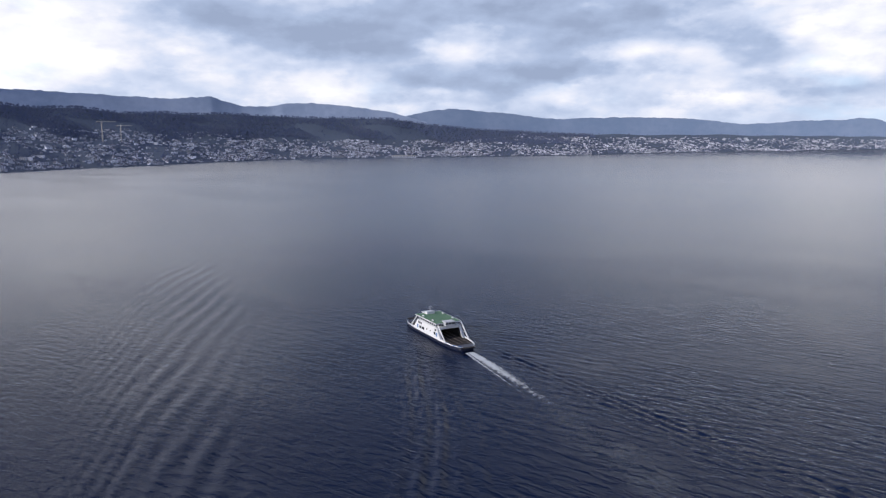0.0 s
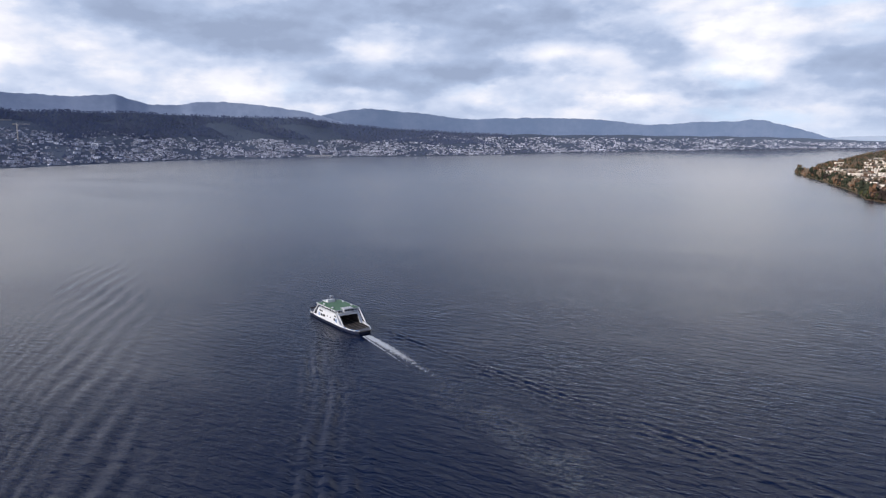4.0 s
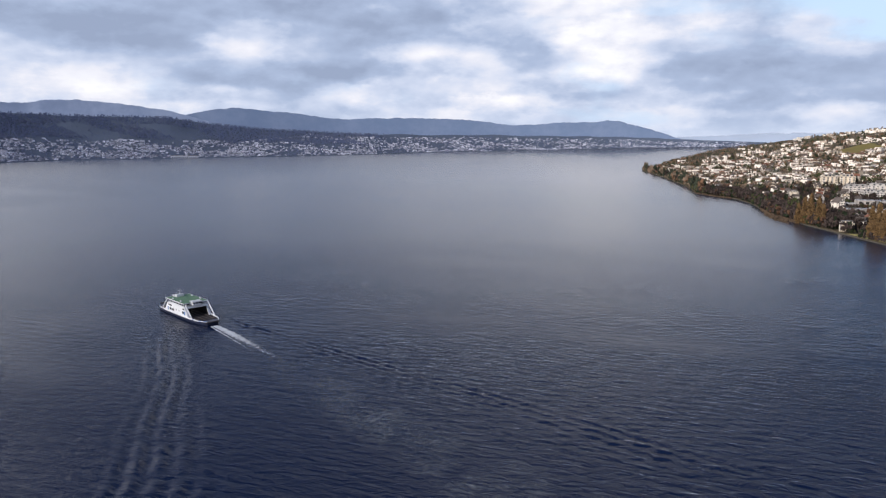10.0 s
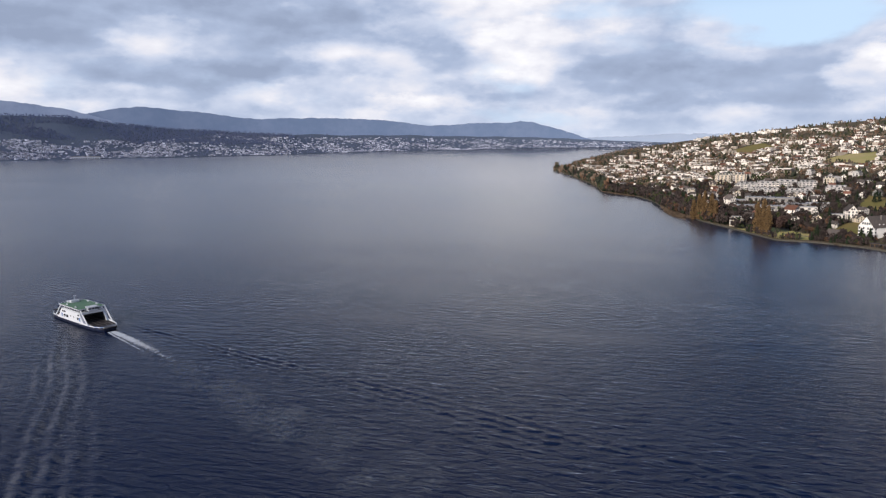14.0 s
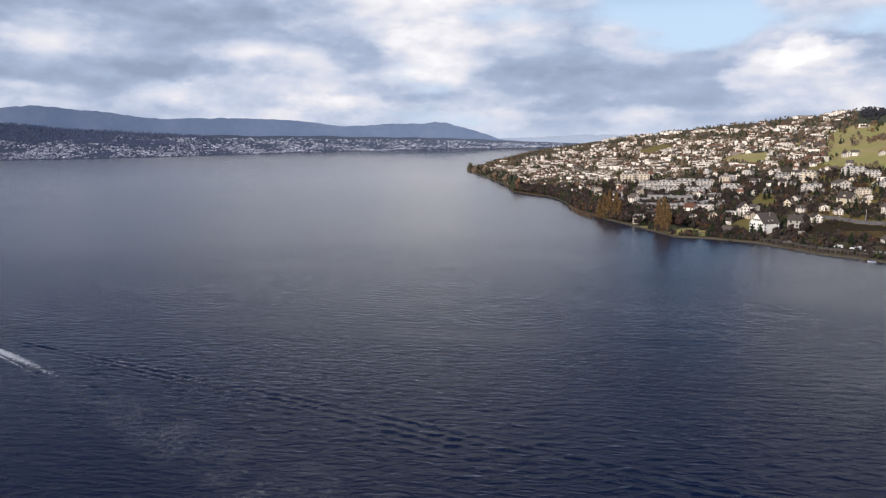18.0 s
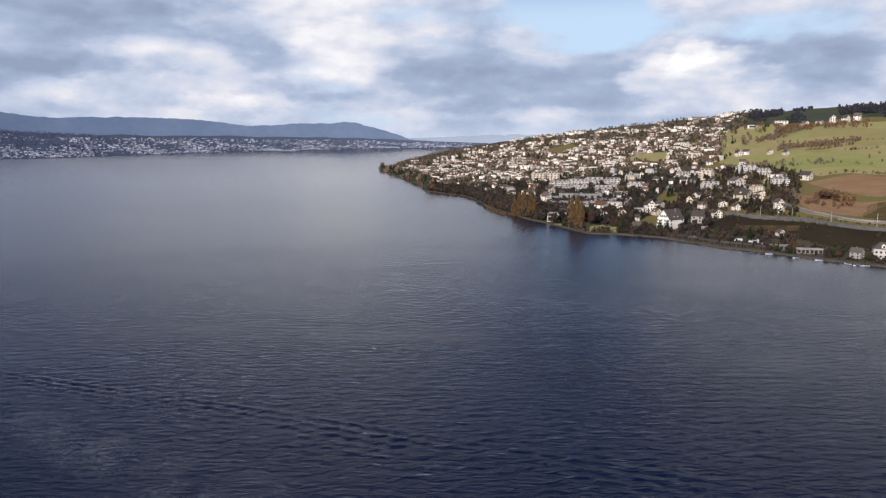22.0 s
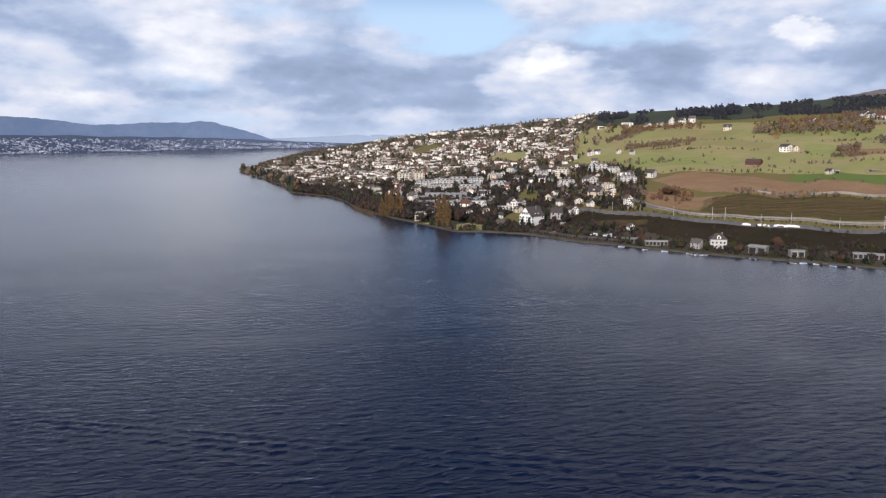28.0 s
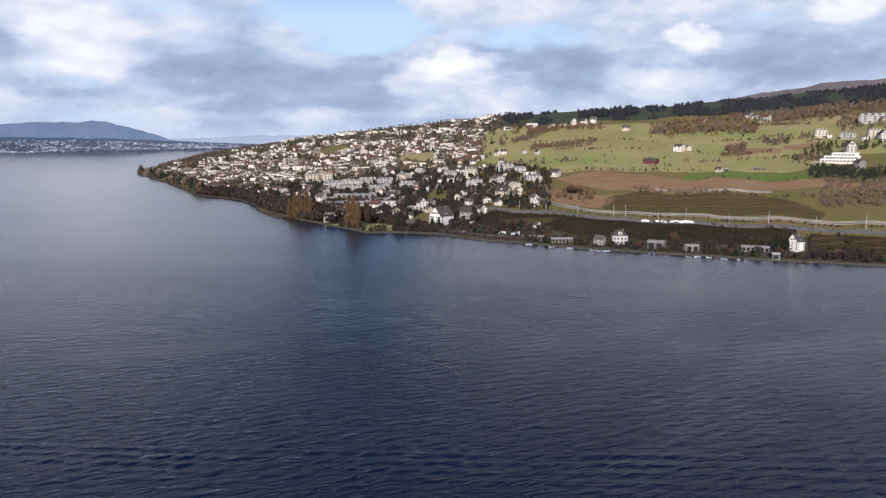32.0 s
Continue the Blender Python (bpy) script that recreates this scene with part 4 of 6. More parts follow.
def block_template(kind):
    """A far house in few faces, unit sized: walls, roof, a row of dark windows."""
    if kind == "gable":
        v = [(-.5, -.5, 0), (.5, -.5, 0), (.5, .5, 0), (-.5, .5, 0), (-.5, -.5, .62), (.5, -.5, .62), (.5, .5, .62), (-.5, .5, .62), (0, -.5, 1), (0, .5, 1),
             (-.58, -.56, .57), (-.58, .56, .57), (.58, .56, .57), (.58, -.56, .57), (0, -.56, 1.03), (0, .56, 1.03)]
        f = [(0, 1, 5, 8, 4), (2, 3, 7, 9, 6), (1, 2, 6, 5), (3, 0, 4, 7), (10, 14, 15, 11), (14, 13, 12, 15)]
        m = [0, 0, 0, 0, 1, 1]
    else:
        v = [(-.5, -.5, 0), (.5, -.5, 0), (.5, .5, 0), (-.5, .5, 0), (-.5, -.5, 1), (.5, -.5, 1), (.5, .5, 1), (-.5, .5, 1)]
        f = [(0, 1, 5, 4), (1, 2, 6, 5), (2, 3, 7, 6), (3, 0, 4, 7), (4, 5, 6, 7)]
        m = [0, 0, 0, 0, 2]
    for z0, z1 in ((0.10, 0.24), (0.38, 0.52)) if kind == "gable" else ((0.14, 0.3), (0.45, 0.6), (0.74, 0.88)):
        for i in range(3):
            x = -0.34 + 0.27 * i
            k = len(v)
            v += [(x, -.507, z0), (x + .14, -.507, z0), (x + .14, -.507, z1), (x, -.507, z1)]
            f.append((k, k + 1, k + 2, k + 3))
            m.append(3)
    return np.array(v, float), f, m


TEMPLATE = dict(gable=block_template("gable"), flat=block_template("flat"))


def town(name, places, mats, label):
    """Many far houses as one object; places: rows of bearing, range, height, width, depth, tallness, turn, kind, wall, roof."""
    v, f, ix, at = [], [], [], 0
    for b, r, z, w, d, h, turn, kind, wall, roof in places:
        tv, tf, tm = TEMPLATE[kind]
        a = -math.radians(b) + turn
        c, s = math.cos(a), math.sin(a)
        q = tv * (w, d, h)
        v.append(np.stack([q[:, 0] * c - q[:, 1] * s, q[:, 0] * s + q[:, 1] * c, q[:, 2]], -1) + polar(b, r, z))
        f += [tuple(i + at for i in face) for face in tf]
        ix += [(wall, roof, 4, 5)[i] for i in tm]
        at += len(tv)
    ob = sheet(name, W(np.concatenate(v)), f, mats, ix)
    return tagged(ob, label, "houses", kind="stuff")


TOWN_MATS = [M["wall"], M["beige"], M["slate"], M["red_tile"], M["flat_roof"], M["glass"]]

# ---- the far west bank ----


def west_bank():
    g = np.random.default_rng(11)
    homes, trees = [], []
    b = g.uniform(-36, 39.5, 7600)
    u = g.random(7600) ** 1.1
    for bi, ui in zip(b, u):
        s = float(np.interp(bi, *W_SHORE))
        band = float(np.interp(bi, [-36, -20, -12, -4, 2, 6, 12, 40], [1700, 1600, 1150, 1050, 1450, 2200, 2200, 2000]))
        thick = 0.5 + 0.5 * math.sin(bi * 1.1) * math.sin(bi * 0.37 + 1) + 0.4 * math.sin(ui * 9 + bi * 0.8)
        if thick < g.uniform(-0.25, 0.75):
            continue
        r = s + 25 + ui * band
        far = 1.0 if r < 7000 else 1.15
        big = g.random() < 0.16
        homes.append((bi, r, float(west(bi, r)) - 1, g.uniform(18, 34) * far if big else g.uniform(9, 14) * far, g.uniform(10, 14) * far, g.uniform(8, 13) if big else g.uniform(7, 10),
                      g.uniform(-0.7, 0.7), "flat" if big else "gable", int(g.random() < 0.3), 2 + int(g.random() < 0.35)))
    for bi, ui in zip(g.uniform(-37, 40, 5200), g.random(5200)):
        s = float(np.interp(bi, *W_SHORE))
        r = s + 12 + ui ** 1.2 * 1900
        trees.append((bi, r, float(west(bi, r)) - 1, g.uniform(7, 14), g.integers(0, 7), 0))
    for bi, ui in zip(g.uniform(-37, 36, 14500), g.random(14500)):
        s = float(np.interp(bi, *W_SHORE))
        if bi > 11.5 and g.random() < 0.93 or math.sin(bi * 0.9 + 4 * ui) + math.sin(bi * 0.31) * 0.8 < -0.45 and ui < 0.6:
            continue
        r = s + 1250 + ui * 1400
        trees.append((bi, r, float(west(bi, r)) - 2, g.uniform(13, 21), g.integers(0, 6), 1))
    town("west_town", homes, [M["far_wall"], M["far_wall"], M["far_roof"], M["far_roof"], M["far_roof"], M["glass"]], "closely built lakeside town on the far bank, blued by painted haze")
    woods("west_woods", trees, [M["far_wood"], M["far_wood"]], "wooded slopes and garden trees on the far bank, blue with painted haze")


west_bank()

# ---- the east bank: fields, roads, railway ----
FIELDS = []


def inside(poly, b, r):
    b, r = np.asarray(b, float), np.asarray(r, float)
    hit = np.zeros(np.broadcast(b, r).shape, bool)
    for (b0, r0), (b1, r1) in zip(poly, poly[1:] + poly[:1]):
        if b0 != b1:
            hit ^= ((b0 > b) != (b1 > b)) & (r < (r1 - r0) * (b - b0) / (b1 - b0) + r0)
    return hit


def field(name, poly, mat, label, lift=0.3, free=True):
    """A patch of ground by its corners (bearing, range)."""
    pb, pr = [p[0] for p in poly], [p[1] for p in poly]
    b, r = np.arange(min(pb), max(pb) + 0.1, 0.1), np.arange(min(pr), max(pr) + 7, 7.0)
    bb, rr = np.meshgrid(b, r)
    wob = 0.12 * np.sin(rr / 23) + 0.08 * np.sin(rr / 9)
    cell = inside(poly, bb[:-1, :-1] + 0.05 + wob[:-1, :-1] * 0.5, rr[:-1, :-1] + 3.5).ravel()
    v = W(polar(bb, rr, east(bb, rr) + lift).reshape(-1, 3))
    f = grid_faces(len(r), len(b))[cell]
    used, at = np.unique(f, return_inverse=True)
    ob = sheet(name, v[used], at.reshape(f.shape), M[mat], smooth=True)
    if free:
        FIELDS.append(poly)
    return tagged(ob, label, "field", kind="structure")


field("ground_hillside", [(57.8, 1000), (60, 905), (66, 850), (90, 800), (90, 2500), (62, 2450), (58.8, 1700), (57.2, 1500)], "grass", "olive hillside grass between the fields", 0.12, False)
field("ground_meadow", [(58.2, 1565), (60.5, 1470), (63.2, 1400), (65.2, 1320), (69, 1318), (74, 1280), (82, 1262), (84, 1300), (83.5, 1450), (90, 1420), (90, 2100), (80, 2120), (76, 2180), (70, 2300),
                        (64, 2250), (61.5, 2000), (60.2, 1800)], "meadow", "green hillside pasture with worn olive patches")
field("ground_plough", [(64.2, 1255), (65.8, 1165), (70.5, 1085), (75.3, 1082), (83, 1110), (90, 1095), (90, 1150), (82.1, 1178), (74, 1206), (67.8, 1312)], "plough", "bare brown ploughed field")
field("ground_sown", [(73.8, 1210), (82.1, 1182), (83.2, 1190), (81.6, 1258), (74.4, 1274)], "lush", "bright green sown field")
field("ground_vineyard", [(67.9, 962), (70.4, 934), (83.6, 915), (83.8, 950), (80.6, 1040), (76, 1066), (70.5, 1074), (68.4, 1062)], "vine_ground", "terraced vineyard slope of olive grass")
field("ground_slope", [(83.9, 922), (90, 920), (90, 1050), (80.9, 1044), (84.0, 952)], "grass", "olive grass slope above the railway")
field("ground_bushy", [(63.2, 1112), (69.8, 1070), (68.0, 968), (64.8, 985)], "plough", "slope of dry orange-brown grass")
field("ground_low", [(57.6, 888), (62.5, 852), (66.5, 800), (71, 786), (78, 776), (82, 782), (82, 860), (74, 870), (67, 896), (62, 945), (59.3, 966)], "earth", "olive meadow below the railway, darkened for cloud shade")
field("ground_lower_vineyard", [(82.8, 768), (90, 770), (90, 842), (82.8, 836)], "earth", "lakeside vineyard soil, brown darkened for cloud shade")
field("lawn", [(46.0, 948), (47, 926), (49, 871), (51.2, 868), (51.3, 905), (48.5, 948)], "meadow", "mown lakeside lawn")
field("lawn_upper", [(52.0, 910), (54.3, 905), (56.0, 975), (55.5, 1012), (53.5, 990)], "grass", "olive green garden lawn")
field("ground_pasture", [(51.0, 1870), (52.6, 1990), (54.6, 1995), (54.9, 1690), (53.4, 1715)], "meadow", "green pasture between houses")
field("ground_hill_meadow", [(45.2, 2450), (46.5, 2400), (48.2, 2650), (47.2, 2950), (45.5, 2800)], "grass", "olive pasture among houses")
field("ground_knoll", [(53.8, 1100), (55.6, 1085), (56.2, 1180), (54.6, 1215)], "grass", "grassy knoll between gardens")
field("ground_plateau", [(60, 2420), (66, 2420), (74, 2420), (90, 2330), (90, 3000), (60, 2960)], "wood_floor", "dark meadows and woods on the ridge")
field("ground_shoulder", [(56.0, 2050), (57.4, 1620), (59.3, 1600), (60.4, 1800), (61.6, 2000), (63, 2430), (57.6, 2440)], "meadow", "olive pasture beside the last houses", 0.2, False)
field("ground_fallow", [(77.6, 1470), (80.7, 1480), (80.5, 1545), (78, 1560)], "plough", "brown fallow patch in the pasture", 0.6, False)
field("ground_fallow_small", [(80.6, 1530), (83.2, 1570), (83.0, 1640), (80.8, 1600)], "plough", "brown fallow patch in the pasture", 0.6, False)

for k, (poly, mat, label) in enumerate((([(60.6, 1500), (63.4, 1420), (66.5, 1400), (70.6, 1440), (70.2, 1520), (64, 1600)], "pasture", "bright green strip of pasture"), ([(66, 1760), (72.4, 1640), (73.0, 1760), (68, 1900)], "dull_meadow", "dull olive strip of pasture"),
                                       ([(74.8, 1500), (77.4, 1440), (77.2, 1640), (74.9, 1700)], "pasture", "bright green strip of pasture"), ([(64, 1960), (69.5, 1880), (71, 2060), (65, 2200)], "dull_meadow", "dull olive strip of pasture"),
                                       ([(78.5, 1290), (83, 1275), (83.4, 1400), (79.5, 1430)], "dull_meadow", "dull olive strip of pasture"), ([(72.8, 1860), (79, 1760), (80, 1900), (74, 2020)], "pasture", "bright green strip of pasture"),
                                       ([(84, 1600), (90, 1560), (90, 1800), (85, 1850)], "dull_meadow", "dull olive strip of pasture"), ([(61.5, 1760), (65, 1640), (65.8, 1700), (62.5, 1900)], "dull_meadow", "dull olive strip of pasture"))):
    field("ground_strip", poly, mat, label, 0.45 + 0.02 * k, False)


def along(path, step):
    """Points (bearing, range) at even steps on a smooth line through the path, and the turn across it."""
    b = np.interp(np.linspace(0, 1, 400), np.linspace(0, 1, len(path)), [p[0] for p in path])
    r = np.interp(b, [p[0] for p in path], [p[1] for p in path])
    k = np.ones(25) / 25
    r = np.convolve(np.r_[np.full(12, r[0]) + (np.arange(-12, 0)) * (r[1] - r[0]), r, r[-1] + np.arange(1, 13) * (r[-1] - r[-2])], k, "valid")
    p = polar(b, r)[:, :2]
    s = np.r_[0, np.cumsum(np.hypot(*np.diff(p, axis=0).T))]
    q = np.arange(0, s[-1], step)
    xy = np.stack([np.interp(q, s, p[:, 0]), np.interp(q, s, p[:, 1])], -1)
    t = np.gradient(xy, axis=0)
    t /= np.linalg.norm(t, axis=1, keepdims=True)
    return xy, np.stack([t[:, 1], -t[:, 0]], -1)


def height(xy):
    return east(np.degrees(np.arctan2(xy[:, 0], xy[:, 1])), np.hypot(xy[:, 0], xy[:, 1]))


def ribbon(name, path, wide, mat, label, lift=0.15, deep=2.0, shift=0.0, cat="road", level=True):
    """A band of even width with thickness along a path."""
    xy, side = along(path, 6.0)
    xy = xy + side * shift
    z = np.maximum(height(xy + side * wide / 2), height(xy - side * wide / 2)) + lift if level else height(xy) + lift
    cols = []
    for o, dz in ((-wide / 2, -deep), (-wide / 2, 0), (wide / 2, 0), (wide / 2, -deep)):
        cols.append(np.c_[xy + side * o, z + dz])
    v = np.stack(cols, 1).reshape(-1, 3)
    ob = sheet(name, v, grid_faces(len(xy), 4), mat)
    return tagged(ob, label, cat, kind="structure"), xy, side, z


TRACK = [(56.5, 1010), (58.8, 984), (63.1, 952), (67.8, 898), (73.8, 874), (79.4, 864), (87.4, 858), (93, 862)]
ROAD = [(61.9, 1099), (63.4, 1020), (64.8, 972), (67.8, 932), (73.7, 911), (80.8, 895), (87.4, 894), (93, 900)]
SHORE_ROAD = [(49.5, 905), (51.5, 892), (54.6, 874), (58.8, 820), (62.5, 797), (66, 772)]
_, bed, bed_side, bed_z = ribbon("trackbed", TRACK, 10.5, M["ballast"], "railway track bed of grey-brown ballast", 0.4, 3.0, cat="railway")
for off in (-3.2, -1.75, 1.75, 3.2):
    v = np.stack([np.c_[bed + bed_side * (off + o), bed_z + h] for o, h in ((-0.12, 0.0), (-0.12, 0.22), (0.12, 0.22), (0.12, 0.0))], 1).reshape(-1, 3)
    tagged(sheet("trim_rail", v, grid_faces(len(bed), 4), M["rail"]), "long steel running rail", "rail", kind="structure")
ribbon("road", ROAD, 7.0, M["concrete"], "pale main road along the slope", 0.3, 3.0)
ribbon("wall_retaining", ROAD, 0.8, M["concrete"], "weathered concrete retaining wall above the road", 2.2, 4.0, -5.0, cat="wall")
ribbon("road_shore", SHORE_ROAD, 6.0, M["asphalt"], "narrow asphalt lakeside road", 0.2, 2.0)
ribbon("path_field", [(63.6, 1490), (66, 1440), (70, 1400), (74, 1330)], 4.0, M["concrete"], "pale farm track across the pasture", 0.3, 1.0, level=False, cat="path")


def seawall():
    b = np.arange(36.4, 92, 0.25)
    s = np.interp(b, *E_SHORE)
    rows = [polar(b, s + o, z) for o, z in ((-4.2, -2.0), (-3.6, 0.9), (-3.4, 1.15), (-2.2, 1.15), (-2.0, 0.5))]
    v = np.stack(rows, 1).reshape(-1, 3)
    tagged(sheet("seawall", v, grid_faces(len(b), 5), M["stone"]), "low dark stone shore wall", "wall", kind="structure")


seawall()
ribbon("wall_vineyard", [(75.4, 1084), (77.5, 1080), (80.2, 1080)], 1.0, M["concrete"], "pale concrete wall along the top of the vineyard", 3.4, 4.0, cat="wall")
ribbon("wall_outcrop", [(71.9, 1100), (73.2, 1096), (74.9, 1090)], 2.2, M["concrete"], "pale broken rock wall above the vineyard", 2.4, 4.0, cat="wall")


def catenary_pole(tall=11.0):
    t = thing("catenary_mast", "grey steel railway mast with a cantilever arm", "mast", "masts along the railway")
    part("mast", tube(bmesh.new(), (0, 0, -1.5), (0, 0, tall), 0.26, 0.2, 8), M["steel"], t)
    bm = tube(bmesh.new(), (0, 0, tall - 1.2), (0, -4.6, tall - 1.6), 0.09, 0.07, 5)
    tube(bm, (0, 0, tall - 3.2), (0, -3.6, tall - 1.7), 0.07, 0.06, 5)
    part("arm", bm, M["steel"], t)
    part("footing", box(bmesh.new(), -0.5, 0.5, -0.5, 0.5, -1.5, 0.3, 0, 0.05), M["concrete"], t)
    return t


MAST = catenary_pole()
for b, r, tall in ((57.4, 1002, 1.1), (59.9, 968, 1.15), (61.5, 975, 1.2), (63.6, 956, 1), (66.1, 925, 1.1), (68.9, 905, 1.35), (69.8, 902, 1.35), (72.3, 886, 1.05), (74.3, 886, 1.2), (77.4, 876, 1.1), (80.1, 871, 1.3),
                   (83.2, 869, 1.1), (86.3, 867, 1.45), (89, 866, 1.2)):
    copy_thing(MAST, spot(b, r, 0.3, 0, tall))


_, quay, quay_side, quay_z = ribbon("wall_railway", [(57.5, 985), (60.5, 958), (63.1, 940), (67.8, 886), (73.8, 862), (79.4, 852), (87.4, 846), (93, 850)], 0.9, M["grey_stone"], "long grey retaining wall below the railway", 4.2, 6.6, cat="wall")
for b, half, arch in ((71.25, 5.0, False), (72.6, 7.0, False), (73.55, 7.5, True), (74.45, 7.5, False)):
    i = int(np.argmin(np.abs(np.degrees(np.arctan2(quay[:, 0], quay[:, 1])) - b)))
    out = [(-half, -1.0), (half, -1.0), (half * 0.9, 0.9), (half * 0.4, 1.6), (-half * 0.5, 1.6), (-half * 0.92, 0.7)]
    if arch:
        out = [(-half, -1.0), (-half * 0.55, -1.0), (-half * 0.3, 0.3), (half * 0.3, 0.3), (half * 0.55, -1.0), (half, -1.0), (half * 0.85, 1.2), (half * 0.3, 1.7), (-half * 0.3, 1.7), (-half * 0.85, 1.2)]
    mural = part("mural", solid(out, (-0.05, 0.05)), M["white"])
    tagged(mural, "white painted patch on the grey railway wall", "mural", "painted patches on the railway wall")
    toward = quay_side[i] if quay_side[i] @ quay[i] < 0 else -quay_side[i]
    p = quay[i] + toward * 0.50
    mural.matrix_basis = pose(p[0], p[1], quay_z[i] - 1.75, 0, 0, math.degrees(math.atan2(toward[1], toward[0])) + 90)

# ---- the east bank: houses that stand out ----
TAKEN = []


def settle(proto, b, r, turn=0.0, size=1.0, up=0.0, clear=14.0):
    TAKEN.append((*polar(b, r)[:2], clear))
    return copy_thing(proto, spot(b, r, up, turn, size))


def big_house(label, w, d, floors, rise, cols, dormers):
    return gable_house(label, w, d, floors, rise, "white", "slate", cols, 4, dormers, "house")


def hip_villa():
    t = thing("villa", "two-storey shore villa greyed for shade, with a hipped dark roof", "house")
    w, d, h = 14.0, 12.0, 8.0
    part("wall", box(bmesh.new(), -w / 2, w / 2, -d / 2, d / 2, -1.5, h, 0, 0.06), M["pale_render"], t)
    bm = bmesh.new()
    lo = [bm.verts.new(p) for p in ((-w / 2 - .8, -d / 2 - .8, h), (w / 2 + .8, -d / 2 - .8, h), (w / 2 + .8, d / 2 + .8, h), (-w / 2 - .8, d / 2 + .8, h))]
    hi = [bm.verts.new(p) for p in ((-2.5, -1.5, h + 5), (2.5, -1.5, h + 5), (2.5, 1.5, h + 5), (-2.5, 1.5, h + 5))]
    bm.faces.new(lo[::-1]), bm.faces.new(hi)
    for i in range(4):
        bm.faces.new([lo[i], lo[(i + 1) % 4], hi[(i + 1) % 4], hi[i]])
    part("roof", bm, M["slate"], t)
    part("dormer", solid([(-1.6, h + 0.6), (1.6, h + 0.6), (1.6, h + 2.6), (0, h + 3.8), (-1.6, h + 2.6)], (-d / 2 - 0.2, -1.5)), M["wall"], t)
    windows(t, WINDOW, ("front", d / 2 + 0.2), [(0, h + 1.8)])
    windows(t, WINDOW, ("front", d / 2), [(x, z) for x in (-5, -1.8, 1.8, 5) for z in (1.8, 5.2)])
    windows(t, WINDOW, ("left", w / 2), [(x, z) for x in (-3, 3) for z in (1.8, 5.2)]), windows(t, WINDOW, ("right", w / 2), [(x, z) for x in (-3, 3) for z in (1.8, 5.2)])
    bm = box(bmesh.new(), -4, 4, -d / 2 - 3, -d / 2 - 0.02, 3.2, 3.5)
    for x in (-3.8, 3.8):
        tube(bm, (x, -d / 2 - 2.8, -1), (x, -d / 2 - 2.8, 3.2), 0.18, 0.18, 6)
    part("porch", bm, M["white"], t)
    part("chimney", box(bmesh.new(), 3, 3.9, 1, 1.9, h + 1.5, h + 6, 0, 0.05), M["concrete"], t)
    return t


def shore_hut(label, w, d, h, roof="flat_roof", openings=3, name="boathouse"):
    t = thing(name, label, "boathouse")
    # pale huts: white walls toned down to grey_wall for cloud shade
    part("wall", box(bmesh.new(), -w / 2, w / 2, -d / 2, d / 2, -1.6, h, 0, 0.05), M["grey_wall" if "pale" in label else "timber"], t)
    part("roof", solid([(-d / 2 - 0.6, h), (d / 2 + 0.5, h), (d / 2 + 0.5, h + 0.35), (0, h + 1.1), (-d / 2 - 0.6, h + 0.3)], (-w / 2 - 0.5, w / 2 + 0.5), "x"), M[roof], t)
    for i in range(openings):
        x = (i - (openings - 1) / 2) * w / openings
        part("door", box(bmesh.new(), x - w / openings * 0.36, x + w / openings * 0.36, -d / 2 - 0.06, -d / 2 + 0.05, -0.6, h * 0.8), M["dark"], t)
        part("post", box(bmesh.new(), x - w / openings * 0.46, x - w / openings * 0.42, -d / 2 - 0.35, -d / 2 - 0.05, -1.4, h), M["timber"], t)
    return t


def barn():
    t = thing("barn", "red-brown boarded barn with a dark roof in the pasture", "barn")
    part("wall", solid([(-7, -1.5), (7, -1.5), (7, 6), (0, 10.5), (-7, 6)], (-12, 12)), M["barn_red"], t)
    part("roof", solid([(-8, 5.5), (0, 10.6), (8, 5.5), (8, 5.9), (0, 11.0), (-8, 5.9)], (-12.8, 12.8)), M["slate"], t)
    part("door", box(bmesh.new(), -2.2, 2.2, -12.12, -12, -0.5, 4.2), M["timber"], t)
    part("base_wall", box(bmesh.new(), -7.15, 7.15, -12.15, 12.15, -1.6, 0.8), M["concrete"], t)
    return t


def terrace_villa():
    t = thing("terrace_house", "large white modern house with long stepped terraces", "house")
    for k, (x0, x1, y0, z0) in enumerate(((-30, 30, -9, -2), (-24, 28, -5, 6), (-12, 26, 0, 11))):
        lev = part("storey", box(bmesh.new(), x0, x1, y0, 14, z0, z0 + (8 if k == 0 else 5), 0, 0.08), M["wall"], t)
        part("parapet", box(bmesh.new(), x0 - 0.6, x1 + 0.6, y0 - 1.4, y0 - 0.9, z0 + (7.2 if k == 0 else 4.2), z0 + (9 if k == 0 else 6), 0, 0.05), M["white"], t)
        part("terrace_slab", box(bmesh.new(), x0 - 0.6, x1 + 0.6, y0 - 1.4, y0, z0 + (7.0 if k == 0 else 4.0), z0 + (7.2 if k == 0 else 4.2)), M["flat_roof"], t)
        windows(t, STRIP, ("front", -y0), [(x, z0 + (5.2 if k == 0 else 2.2)) for x in np.arange(x0 + 4, x1 - 3, 5.2)])
    part("roof", box(bmesh.new(), -12.5, 26.5, -0.5, 14.5, 16, 16.4, 0, 0.05), M["flat_roof"], t)
    part("garden_wall", box(bmesh.new(), -44, -30, -7, -6, -4, 3), M["concrete"], t)
    return t


